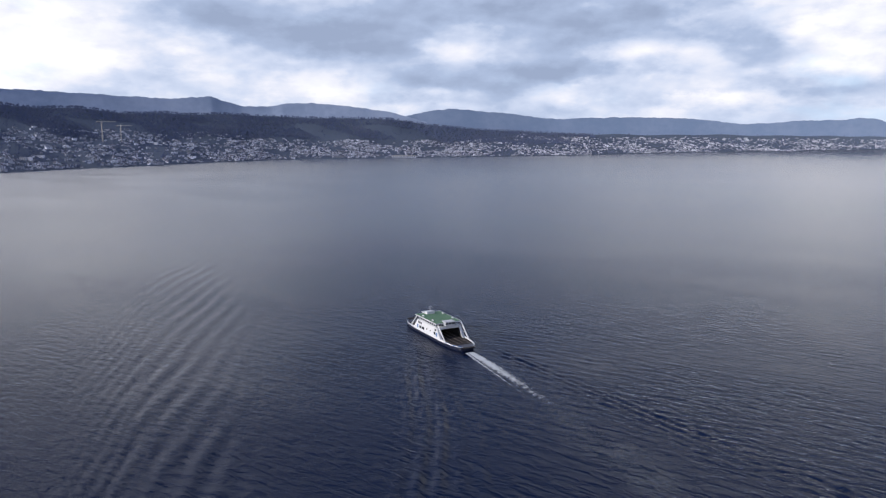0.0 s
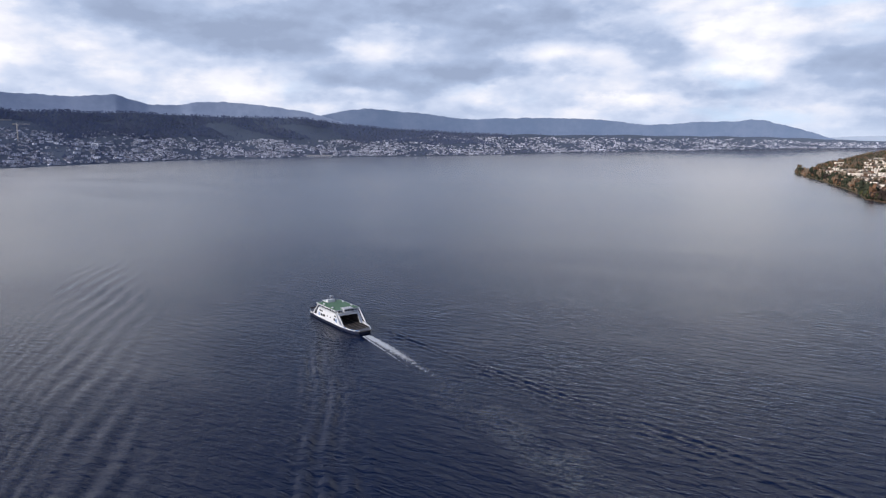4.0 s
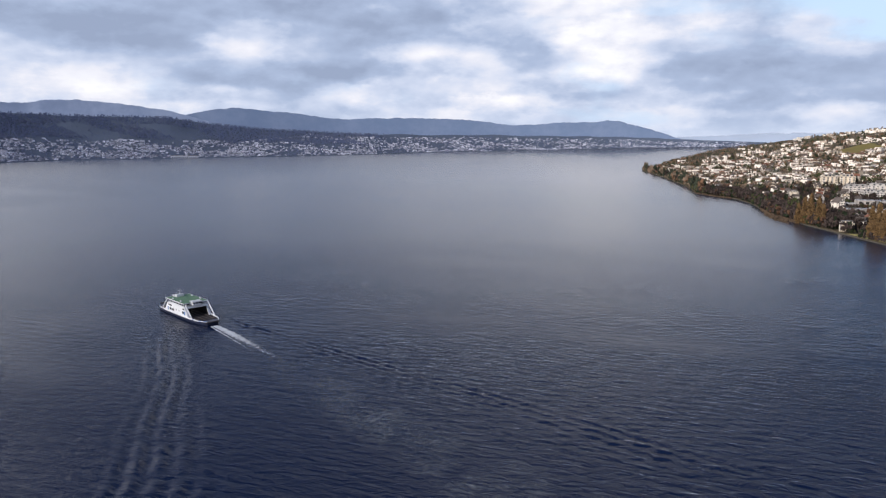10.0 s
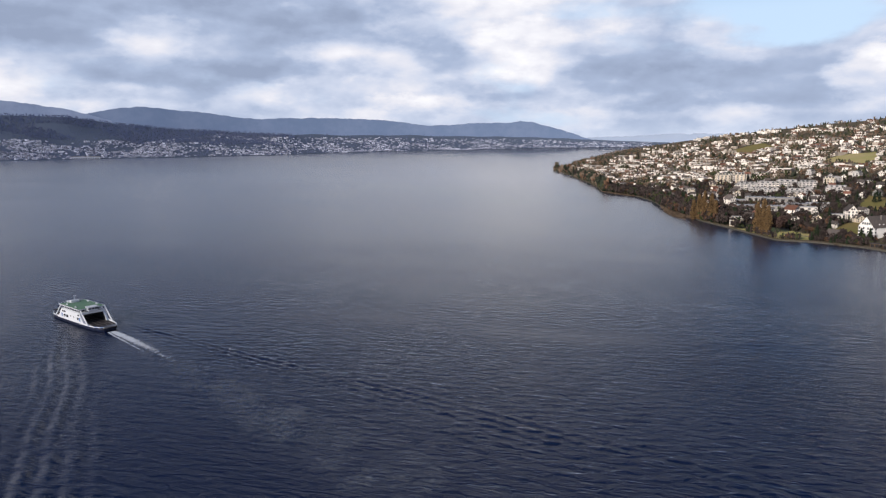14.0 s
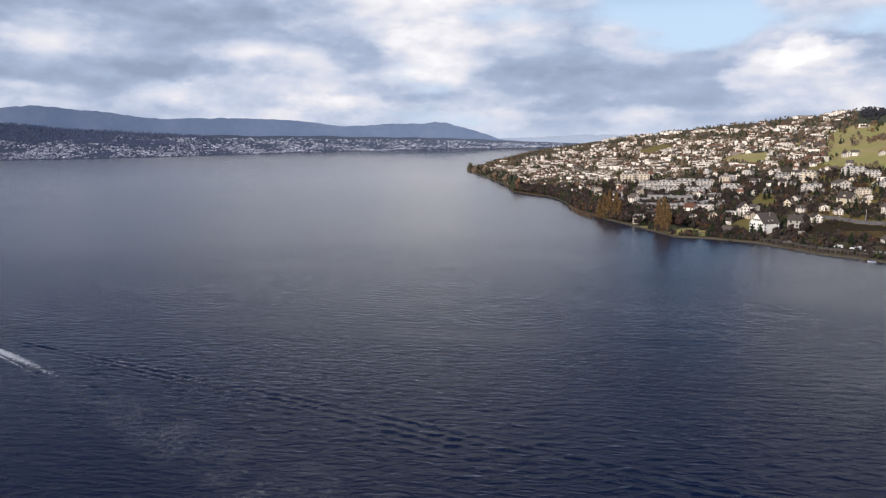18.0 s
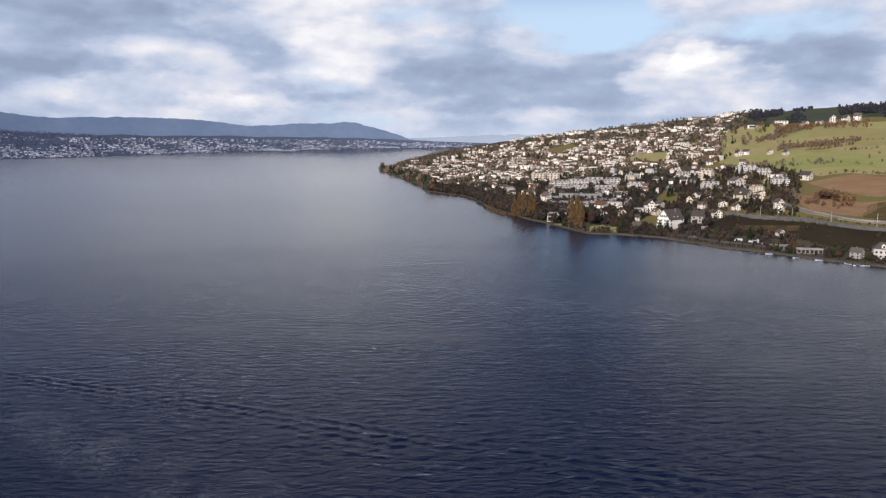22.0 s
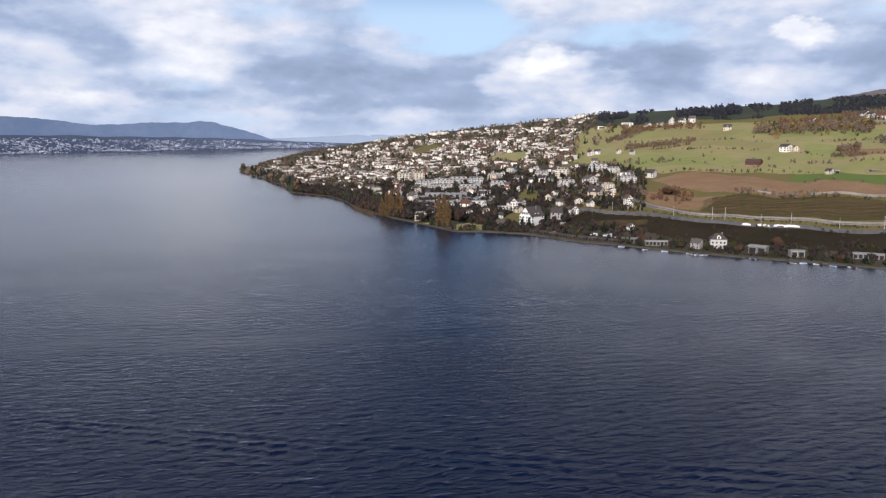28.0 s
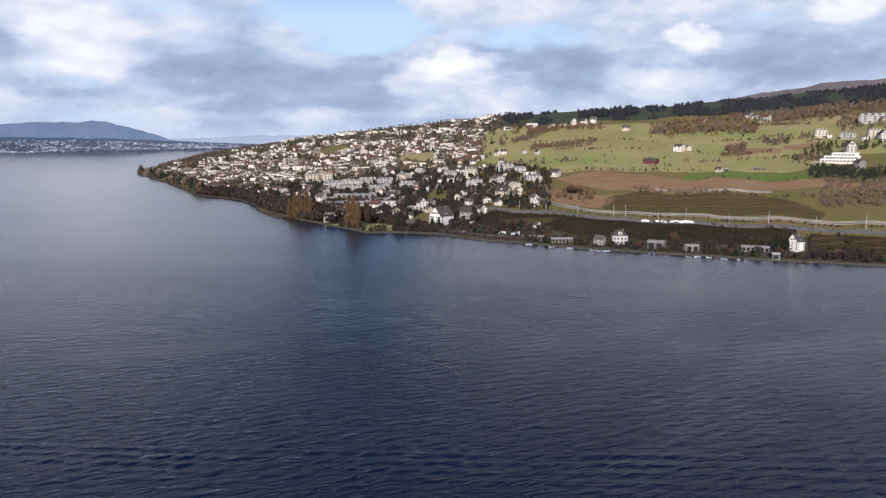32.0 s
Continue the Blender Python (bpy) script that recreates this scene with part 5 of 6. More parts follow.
def low_hall():
    t = thing("workshop_hall", "long low workshop hall with a pale grey flat roof", "hall")
    part("wall", box(bmesh.new(), -22, 22, -8, 8, -2.0, 5.2, 0, 0.08), M["grey_wall"], t)
    part("roof", box(bmesh.new(), -22.5, 22.5, -8.5, 8.5, 5.2, 5.7, 0, 0.06), M["pale_roof"], t)
    for x in np.arange(-18, 19, 9.0):
        part("skylight", solid([(x - 1.2, 5.7), (x + 1.2, 5.7), (x, 6.6)], (-6.5, 6.5)), M["glass"], t)
        part("gate", box(bmesh.new(), x - 2.2, x + 2.2, -8.08, -7.95, 0, 3.6), M["dark"], t)
    part("vent", box(bmesh.new(), 12.5, 14.5, 2, 4, 5.7, 7.2, 0, 0.05), M["steel"], t)
    return t


HALL_LOW = low_hall()
for b, r, turn, size in ((47.7, 1222, 14, 1.0), (49.1, 1182, 10, 1.1), (50.4, 1134, 12, 0.9), (47.0, 1142, 18, 0.9), (48.5, 1106, 12, 1.0), (51.6, 1152, 8, 0.8), (46.2, 1220, 16, 0.9)):
    settle(HALL_LOW, b, r, turn, size, 0, 24)
GREAT = big_house("large white four-storey gabled house with rows of windows by the lake", 15, 20, 3, 8.5, 4, 2)
GREAT2 = big_house("tall white gabled house with a steep dark roof on the shore", 15, 14, 4, 9.0, 3, 1)
VILLA, BARN, TERRACE = hip_villa(), barn(), terrace_villa()
HUT = shore_hut("dark low timber boathouse with a shallow roof over the water", 8.4, 6.5, 3.0, "slate", 2)
HUT_W = shore_hut("white boathouse toned pale grey for shade, with a shallow grey roof", 13, 9, 5.2, "flat_roof", 2)
HUT_L = shore_hut("long white lakeside pavilion toned pale grey for shade, with dark openings", 24, 8, 3.6, "flat_roof", 6, "pavilion")
HUT_G = shore_hut("small white boat shelter toned pale for shade, at the water's edge", 6, 5, 3.8, "flat_roof", 1, "boat_shelter")
settle(GREAT, 55.2, 905, -40, 1.28, 0, 32)
settle(GREAT2, 82.0, 770, -36, 0.76, 0, 22)
settle(HOUSES[0], 52.75, 886, 60, 1.0), settle(VILLA, 69.4, 768, 8, 1.12, 0, 20), settle(HOUSES[5], 67.9, 762, 70, 0.95)
settle(HUT_W, 72.25, 752, -14, 1.25, 0.4), settle(HUT_W, 74.8, 745, 20, 0.95, 0.6), settle(HUT_L, 79.3, 757, 6, 1.05, 0.5, 24), settle(HUT_G, 80.75, 724, 4, 1.1, 0.8)
for k in range(9):
    b = 55.3 + 0.78 * k
    settle(HUT, b, float(np.interp(b, *E_SHORE)) + 9, 8 + 5 * math.sin(k * 2.1), 0.95 + 0.1 * math.sin(k * 1.3), 0.7, 9)
settle(HUT_L, 63.2, 786, 12, 1.0, 0.8), settle(HUT_L, 64.9, 774, 12, 0.95, 0.8)
settle(HUT_G, 57.7, 880, 40, 0.9), settle(HOUSES[5], 57.2, 930, 78, 1.4, 0, 22), settle(HOUSES[0], 58.5, 952, 20, 1.0)
settle(HOUSES[4], 53.6, 1020, 20, 1.25), settle(BLOCKS[3], 52.8, 1018, 10, 1.0), settle(HOUSES[3], 54.3, 1060, 60, 1.0)
settle(BLOCKS[0], 55.9, 1390, 10, 1.0, 0, 20), settle(BLOCKS[2], 57.6, 1360, -12, 1.25, 0, 22), settle(BLOCKS[1], 57.9, 1236, 5, 0.95, 0, 22), settle(BLOCKS[1], 60.3, 1368, 5, 1.1, 0, 24)
settle(BLOCKS[0], 62.6, 1222, 12, 1.05, 0, 20), settle(HOUSES[0], 64.3, 1288, 60, 1.3, 0, 16), settle(HOUSES[3], 59.7, 1212, 40, 1.6, 0, 18), settle(BLOCKS[3], 62.2, 1290, 5, 1.2), settle(BLOCKS[0], 61.5, 1330, 0, 0.9)
settle(HOUSES[2], 60.2, 1085, 60, 1.5, 0, 18), settle(HOUSES[2], 61.3, 1080, 30, 0.9)
settle(HOUSES[0], 59.7, 1680, 30, 1.2, 0, 18), settle(HOUSES[0], 60.2, 1690, 70, 1.1), settle(HOUSES[1], 61.8, 1650, 20, 1.0), settle(HOUSES[0], 62.85, 1615, 40, 0.9, 0, 18)
settle(BARN, 71.55, 1398, 70, 1.05, 0, 20), settle(HOUSES[3], 73.6, 1575, 62, 1.6, 0, 26), settle(HOUSES[2], 74.2, 1585, 20, 1.0)
settle(HOUSES[2], 76.5, 1262, 55, 0.8), settle(HUT_G, 76.95, 1266, 20, 1.1), settle(HUT_G, 78.9, 1300, 50, 0.9), settle(HUT_L, 79.4, 1302, 10, 0.6)
settle(TERRACE, 84.4, 1345, 6, 1.0, 0, 40), settle(HOUSES[4], 84.95, 1440, 14, 1.6, 0, 18), settle(HOUSES[5], 85.6, 1306, 40, 1.3)
settle(BLOCKS[2], 83.05, 1705, 8, 1.2), settle(BLOCKS[3], 83.6, 1690, 0, 0.9), settle(BLOCKS[0], 84.75, 1640, -5, 1.1), settle(BLOCKS[2], 86.3, 1640, 12, 1.2), settle(HOUSES[4], 86.8, 1600, 20, 1.4), settle(BLOCKS[3], 85.8, 1600, 20, 1.0)
settle(BLOCKS[1], 86.1, 1910, 4, 1.7, 0, 30), settle(HOUSES[1], 79.45, 2118, 62, 2.0), settle(HOUSES[0], 78.3, 2200, 50, 1.7), settle(HOUSES[3], 78.7, 2190, 70, 1.5)
for b, r in ((69.6, 2080), (75.2, 2150), (64.8, 2330), (65.6, 2350), (66.4, 2300), (67.1, 2330), (63.9, 2300)):
    settle(HOUSES[int(b * 7) % 5], b, r, b * 40 % 90, 1.5)
settle(BLOCKS[1], 46.6, 1412, 14, 1.1, 0, 24), settle(BLOCKS[1], 48.0, 1400, 10, 1.1, 0, 24), settle(BLOCKS[1], 49.3, 1392, 8, 1.1, 0, 24), settle(BLOCKS[0], 50.6, 1368, 10, 1.1, 0, 20), settle(BLOCKS[0], 47.3, 1330, 20, 0.9, 0, 20)
settle(BLOCKS[1], 48.2, 1290, 16, 0.9, 0, 22), settle(BLOCKS[1], 50.0, 1262, 14, 0.95, 0, 22), settle(BLOCKS[3], 51.4, 1225, 12, 1.1), settle(BLOCKS[1], 52.5, 1300, 10, 0.95, 0, 22)
settle(BLOCKS[2], 44.9, 1540, 16, 1.3, 0, 22), settle(BLOCKS[2], 46.0, 1550, 14, 1.3, 0, 22)
settle(HOUSES[1], 49.9, 1050, 62, 1.3), settle(BLOCKS[3], 50.9, 1075, 10, 1.3), settle(HOUSES[0], 47.0, 1010, 70, 1.0), settle(HOUSES[4], 45.6, 1190, 40, 1.2)


def church():
    t = thing("church", "white church with a pointed bell tower on the headland", "church")
    part("tower", box(bmesh.new(), -4, 4, -4, 4, -2, 24, 0, 0.1), M["wall"], t)
    bm = bmesh.new()
    lo = [bm.verts.new(p) for p in ((-4.6, -4.6, 24), (4.6, -4.6, 24), (4.6, 4.6, 24), (-4.6, 4.6, 24))]
    tip = bm.verts.new((0, 0, 38))
    bm.faces.new(lo[::-1])
    for i in range(4):
        bm.faces.new([lo[i], lo[(i + 1) % 4], tip])
    part("spire", bm, M["slate"], t)
    part("nave", solid([(-7, -2), (7, -2), (7, 9), (0, 16), (-7, 9)], (4, 30)), M["wall"], t)
    part("roof", solid([(-8, 8.4), (0, 16.2), (8, 8.4), (8, 8.8), (0, 16.7), (-8, 8.8)], (4, 30.6)), M["slate"], t)
    return t


def tower_crane():
    t = thing("tower_crane", "pale steel tower crane over the far town", "crane", "cranes over the far town")
    bm = bmesh.new()
    for x in (-1.1, 1.1):
        for y in (-1.1, 1.1):
            tube(bm, (x, y, -2), (x, y, 62), 0.5, 0.5, 4)
    for z in range(0, 60, 4):
        for a, c in (((-1.1, -1.1), (1.1, -1.1)), ((1.1, -1.1), (1.1, 1.1)), ((1.1, 1.1), (-1.1, 1.1)), ((-1.1, 1.1), (-1.1, -1.1))):
            tube(bm, (*a, z), (*c, z + 4), 0.35, 0.35, 4)
    part("mast", bm, M["steel"], t)
    bm = bmesh.new()
    for y, z in ((-0.9, 63), (0.9, 63), (0, 64.6)):
        tube(bm, (-14, y, z), (42, y, z), 0.5, 0.4, 4)
    for x in range(-12, 40, 4):
        tube(bm, (x, -0.9, 63), (x + 2, 0, 64.6), 0.14, 0.14, 4), tube(bm, (x + 2, 0, 64.6), (x + 4, 0.9, 63), 0.14, 0.14, 4)
    tube(bm, (0, 0, 62), (0, 0, 71), 0.5, 0.2, 4), tube(bm, (0, 0, 71), (30, 0, 64.6), 0.1, 0.1, 4), tube(bm, (0, 0, 71), (-13, 0, 64.6), 0.1, 0.1, 4)
    part("jib", bm, M["steel"], t)
    part("counterweight", box(bmesh.new(), -14, -10, -1.2, 1.2, 60.5, 63, 0, 0.1), M["concrete"], t)
    part("cab", box(bmesh.new(), 0.8, 2.8, -1, 1, 59.5, 62, 0, 0.1), M["white"], t)
    return t


CRANE = tower_crane()
copy_thing(CRANE, spot(-25.15, 4350, 0, 12, 1.75, west)), copy_thing(CRANE, spot(-23.95, 4380, 0, -10, 1.45, west))


def boat_hall():
    t = thing("boat_hall", "long white low hall on the far shore, blued for haze", "hall")
    # white hall in the haze-blued render
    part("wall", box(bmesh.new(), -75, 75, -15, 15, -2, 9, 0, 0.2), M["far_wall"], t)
    part("roof", solid([(-16, 9), (16, 9), (0, 13)], (-76, 76), "x"), M["flat_roof"], t)
    for x in range(-66, 70, 12):
        part("gate", box(bmesh.new(), x - 4, x + 4, -15.2, -15, 0, 6), M["glass"], t)
    return t


HALL = boat_hall()
copy_thing(HALL, spot(-3.4, 4560, 0, 6, 1.0, west))
CHURCH = church()
settle(CHURCH, 38.05, 3050, 30, 1.15)

# ---- the east bank: the town ----


def free(x, y, clear):
    return all((x - a) ** 2 + (y - c) ** 2 > (clear * 0.5 + k * 0.75) ** 2 for a, c, k in TAKEN)


def in_field(b, r):
    return any(bool(inside(p, b, r)) for p in FIELDS)


def near_track(b, r):
    return 55.5 < b < 93 and abs(r - np.interp(b, [p[0] for p in TRACK], [p[1] for p in TRACK])) < 16 or 60 < b < 93 and abs(r - np.interp(b, [p[0] for p in ROAD], [p[1] for p in ROAD])) < 14


def streets():
    g = np.random.default_rng(5)
    homes = 0
    for _ in range(9000):
        b, q = g.uniform(33.6, 63.0), g.random()
        s = float(np.interp(b, *E_SHORE))
        hi = 1580 if b < 60 else 1420
        r = s + 28 + q * (hi - s)
        if hi < s + 80 or r > hi or in_field(b, r) or near_track(b, r):
            continue
        x, y = polar(b, r)[:2]
        block = g.random() < (0.22 if 44 < b < 56 and r > s + 190 else 0.05)
        need = 30 if block else 21
        if b > 58 and g.random() < 0.5 or b > 54 and r < s + 75 or b < 44.5 and r < s + 150:
            continue
        if not free(x, y, need):
            continue
        # within 170 m of the shore greyer houses stand in for cloud shade
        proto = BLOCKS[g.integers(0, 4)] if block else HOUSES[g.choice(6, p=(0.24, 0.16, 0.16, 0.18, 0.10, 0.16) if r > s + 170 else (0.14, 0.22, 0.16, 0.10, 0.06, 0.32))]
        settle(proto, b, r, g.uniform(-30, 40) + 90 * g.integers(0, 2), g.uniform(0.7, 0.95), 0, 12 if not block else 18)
        homes += 1
        if homes >= 128:
            break


streets()


def upper_town():
    g = np.random.default_rng(9)
    homes, seen = [], []
    for _ in range(16000):
        b = g.uniform(32.5, 62.5)
        r = 1 / g.uniform(1 / 4300, 1 / 1500)
        crest, back = float(np.interp(b, *E_CREST)), float(np.interp(b, *E_BACK))
        if r > crest * 1.0 or (b < 40.5 and r > back - 80) or in_field(b, r) or r < 1600 and b > 36:
            continue
        if b > 58.3 and 1600 < r < 2300:
            continue
        if r < float(np.interp(b, *E_SHORE)) + 45 or b < 37 and r < float(np.interp(b - 0.6, *E_SHORE)) + 20:
            continue
        u = r / crest
        patch = math.sin(b * 1.9 + r / 310) * math.sin(r / 170 - b * 0.7)
        if patch < -0.55 or u > 0.72 and patch < 0.0:
            continue
        x, y = polar(b, r)[:2]
        if any((x - a) ** 2 + (y - c) ** 2 < 330 for a, c in seen[-260:]) or not free(x, y, 20):
            continue
        seen.append((x, y))
        big = g.random() < 0.3
        homes.append((b, r, float(east(b, r)) - 1, g.uniform(18, 34) if big else g.uniform(10, 15), g.uniform(11, 15), g.uniform(9, 13) if big else g.uniform(8.5, 11.5), g.uniform(-0.6, 0.6) + 1.57 * g.integers(0, 2),
                      "flat" if big else "gable", int(g.random() < 0.22), 2 + int(g.random() < 0.3)))
        if len(homes) > 1650:
            break
    town("hillside_town", homes, TOWN_MATS, "white houses and apartment blocks crowded up the hillside")
    return seen


upper_town()


def far_trees():
    g = np.random.default_rng(13)
    trees = []
    for _ in range(7000):
        b = g.uniform(33.2, 62.5)
        r = 1 / g.uniform(1 / 4400, 1 / 1560)
        crest, back, s = (float(np.interp(b, *t)) for t in (E_CREST, E_BACK, E_SHORE))
        if r > crest * 1.02 or (b < 40.5 and r > back - 20) or r < s + 10 or in_field(b, r) or b > 58.5 and 1600 < r < 2300 and g.random() < 0.85:
            continue
        k = g.random()
        kind, mi = (int(g.integers(6, 9)), 0) if k < 0.3 else (int(g.integers(0, 6)), 1 if k < 0.72 else (2 if k < 0.84 else 3))
        trees.append((b, r, float(east(b, r)) - 1, g.uniform(8, 15), kind, mi))
    for _ in range(320):
        b = g.uniform(33.5, 41.5)
        back = float(np.interp(b, *E_BACK))
        r = back - g.uniform(5, 420)
        trees.append((b, r, float(east(b, r)) - 1, g.uniform(9, 17), int(g.integers(0, 9)), int(g.choice([0, 1, 1, 2]))))
    for _ in range(520):
        b = g.uniform(34.0, 40.0)
        back = float(np.interp(b, *E_BACK))
        r = g.uniform(2500, max(2600, min(back - 20, 7000)))
        trees.append((b, r, float(east(b, r)) - 1, g.uniform(7, 15), int(g.integers(0, 9)), int(g.choice([0, 0, 1, 3, 2]))))
    for _ in range(85):
        b = g.uniform(32.15, 36.5)
        r = float(np.interp(b, *E_SHORE)) + g.uniform(3, 50)
        trees.append((b, r, float(east(b, r)) - 1, g.uniform(12, 34), int(g.integers(0, 9)), int(g.choice([0, 0, 1, 2]))))
    for _ in range(170):
        b = g.uniform(32.2, 36)
        s, back = float(np.interp(b, *E_SHORE)), float(np.interp(b, *E_BACK))
        r = g.uniform(s + 5, min(back - 10, s + 400))
        trees.append((b, r, float(east(b, r)) - 1, g.uniform(9, 20), int(g.integers(0, 9)), int(g.choice([0, 1, 1, 1]))))
    # dark woods and orchards on the ridge
    for _ in range(4200):
        b = g.uniform(60, 92)
        r = g.uniform(2380, 3050)
        wood = 0.5 * math.sin(b * 0.8 + 1.2) + 0.6 * math.sin(b * 2.3) + 0.5 * math.sin(r / 120 + b) + (1.0 if b > 73 else -0.5)
        if wood < 0.1:
            continue
        trees.append((b, r, float(east(b, r)) - 1, g.uniform(7, 14), int(g.integers(0, 9)), 4))
    for b0, b1, r0, r1, count, tall, mi in ((73, 78, 2100, 2260, 90, 13, 2), (79, 83.4, 1640, 1760, 60, 8, 1),
                                           (82, 88, 1460, 1580, 90, 9, 3), (82.6, 90, 1180, 1290, 330, 8, 0), (83.5, 90, 1090, 1190, 160, 6, 1), (79, 88, 2130, 2300, 160, 15, 1), (62, 68, 2150, 2300, 120, 12, 2), (60.2, 62.4, 2700, 2900, 130, 17, 4),
                                           (66, 70.4, 2560, 2800, 300, 19, 4), (70, 76, 1110, 1080, 50, 5, 1), (83.3, 90, 985, 1085, 240, 6, 1), (64.5, 67.4, 1000, 1110, 34, 9, 2), (73.5, 82, 1395, 1420, 30, 6, 1),
                                           (58.5, 66, 1450, 1520, 60, 7, 1), (57, 64, 1020, 1160, 110, 8, 1), (77, 92, 2000, 2400, 520, 11, 1), (80, 92, 2050, 2400, 160, 12, 2)):
        for _ in range(count):
            b, r = g.uniform(b0, b1), g.uniform(min(r0, r1), max(r0, r1))
            x, y = polar(b, r)[:2]
            if near_track(b, r) or not free(x, y, 6):
                continue
            trees.append((b, r, float(east(b, r)) - 0.5, tall * g.uniform(0.6, 1.25), int(g.integers(0, 6)) if mi != 4 else int(g.integers(0, 9)), mi))
    # groves and overgrown hedges in the pastures: two ends (bearing, range), half depth, count, tallness, colours
    for b0, r0, b1, r1, deep, count, tall, hues in ((62.2, 1720, 67.4, 1850, 45, 150, 9, (1, 1, 2)), (64.0, 1690, 67.0, 1780, 14, 50, 5, (2, 2, 1)), (71.4, 2040, 79.0, 1980, 150, 420, 13, (1, 1, 1, 2, 5, 3)),
                                                     (76.5, 1490, 78.7, 1480, 16, 50, 6, (1, 2)), (76.9, 1560, 78.2, 1570, 50, 46, 11, (1, 1, 2)), (79.4, 1640, 81.1, 1660, 60, 60, 8, (1, 3, 1)),
                                                     (78.8, 2030, 82.4, 1950, 22, 90, 6, (2, 1, 1)), (79.6, 2210, 83.4, 2130, 50, 130, 17, (1, 1, 1, 2)), (81.4, 1420, 83.7, 1400, 70, 90, 6, (1, 2, 1, 3)),
                                                     (84, 1900, 90, 1900, 130, 170, 11, (1, 1, 2)), (60.8, 1950, 63.5, 2150, 60, 90, 10, (1, 2, 1)), (65.0, 1108, 67.3, 1080, 26, 44, 9, (2, 2, 5))):
        for _ in range(count):
            t, w = g.random(), g.normal() * 0.5
            b, r = b0 + (b1 - b0) * t, r0 + (r1 - r0) * t + deep * w
            if free(*polar(b, r)[:2], 6):
                trees.append((b, r, float(east(b, r)) - 0.5, tall * g.uniform(0.55, 1.3), int(g.integers(0, 6)), int(g.choice(hues))))
    for _ in range(60):
        b, r = g.uniform(60, 90), g.uniform(1270, 2250)
        line = math.sin(b * 1.1 + r / 190) * math.sin(r / 85 - b * 0.6)
        if line < 0.35 or not free(*polar(b, r)[:2], 6):
            continue
        trees.append((b, r, float(east(b, r)) - 0.4, g.uniform(3, 9), int(g.integers(0, 6)), int(g.choice([1, 1, 2, 3]))))
    for b0, r0, b1, r1, count in ((64, 1330, 70, 1322, 26), (70, 1320, 76, 1282, 24), (73, 1560, 80, 1480, 30), (66, 1700, 72, 1610, 30), (62, 1900, 72, 1800, 40), (80, 1420, 84, 1480, 24), (83.4, 1300, 83.6, 1640, 30),
                                  (76, 1700, 83, 1800, 40), (70.6, 1078, 83, 1045, 60), (74, 1202, 83, 1178, 14), (63.5, 1490, 74, 1330, 20)):
        for t in g.random(count):
            b, r = b0 + (b1 - b0) * t + g.normal() * 0.05, r0 + (r1 - r0) * t + g.normal() * 5
            if free(*polar(b, r)[:2], 5):
                trees.append((b, r, float(east(b, r)) - 0.4, g.uniform(2.5, 7), int(g.integers(0, 6)), int(g.choice([1, 1, 2, 3]))))
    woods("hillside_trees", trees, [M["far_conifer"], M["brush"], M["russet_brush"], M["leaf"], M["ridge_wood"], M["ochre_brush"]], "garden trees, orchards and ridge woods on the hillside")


far_trees()


def hedgerows():
    """Bushes, hedges and small garden trees too many to count on the lower bank."""
    g = np.random.default_rng(31)
    trees = []
    for _ in range(9000):
        b = g.uniform(32.6, 64)
        s = float(np.interp(b, *E_SHORE))
        r = s + 3 + g.random() ** 1.5 * 640
        if r > 1640 or in_field(b, r) or near_track(b, r):
            continue
        if b > 55 and r < s + 60 and g.random() < 0.8:
            continue
        x, y = polar(b, r)[:2]
        if not free(x, y, 3):
            continue
        k = g.random()
        edge = r < s + 150 and b < 46.5
        tall = g.uniform(8, 17) if edge else g.uniform(4, 10)
        kind, mi = (int(g.integers(6, 9)), 0) if k < 0.2 else (int(g.integers(0, 6)), 1 if k < 0.86 else (2 if k < 0.93 else 3))
        trees.append((b, r, float(east(b, r)) - 0.6, tall, kind, mi))
    for _ in range(700):
        b = g.uniform(63, 91)
        s = float(np.interp(b, *E_SHORE))
        r = s + g.uniform(2, 52)
        x, y = polar(b, r)[:2]
        if free(x, y, 3):
            trees.append((b, r, float(east(b, r)) - 0.6, g.uniform(2, 6.5), int(g.integers(0, 6)), int(g.choice([1, 1, 3, 0]))))
    for _ in range(900):
        b = g.uniform(57.5, 91.0)
        s, t = float(np.interp(b, *E_SHORE)), float(np.interp(b, [p[0] for p in TRACK], [p[1] for p in TRACK]))
        r = s + 14 + g.random() * (t - 10 - s - 14)
        if free(*polar(b, r)[:2], 4) and math.sin(b * 1.7 + r / 21) + g.uniform(-0.9, 0.9) > (0.1 if b > 76 else 0.75):
            trees.append((b, r, float(east(b, r)) - 0.6, g.uniform(2.0, 6.0), int(g.integers(0, 6)), int(g.choice([1, 1, 1, 3]))))
    for _ in range(420):
        b = g.uniform(57, 91)
        r = float(np.interp(b, [p[0] for p in TRACK], [p[1] for p in TRACK])) + g.choice([-1, 1]) * g.uniform(9, 16) + (8 if b > 66 else 0)
        trees.append((b, r, float(east(b, r)) - 0.5, g.uniform(1.5, 4), int(g.integers(0, 6)), int(g.choice([1, 3, 2]))))
    woods("hedges_and_bushes", trees, [M["conifer"], M["twigs"], M["rust"], M["leaf"]], "brown and dark green bushes, hedges and garden trees")


hedgerows()


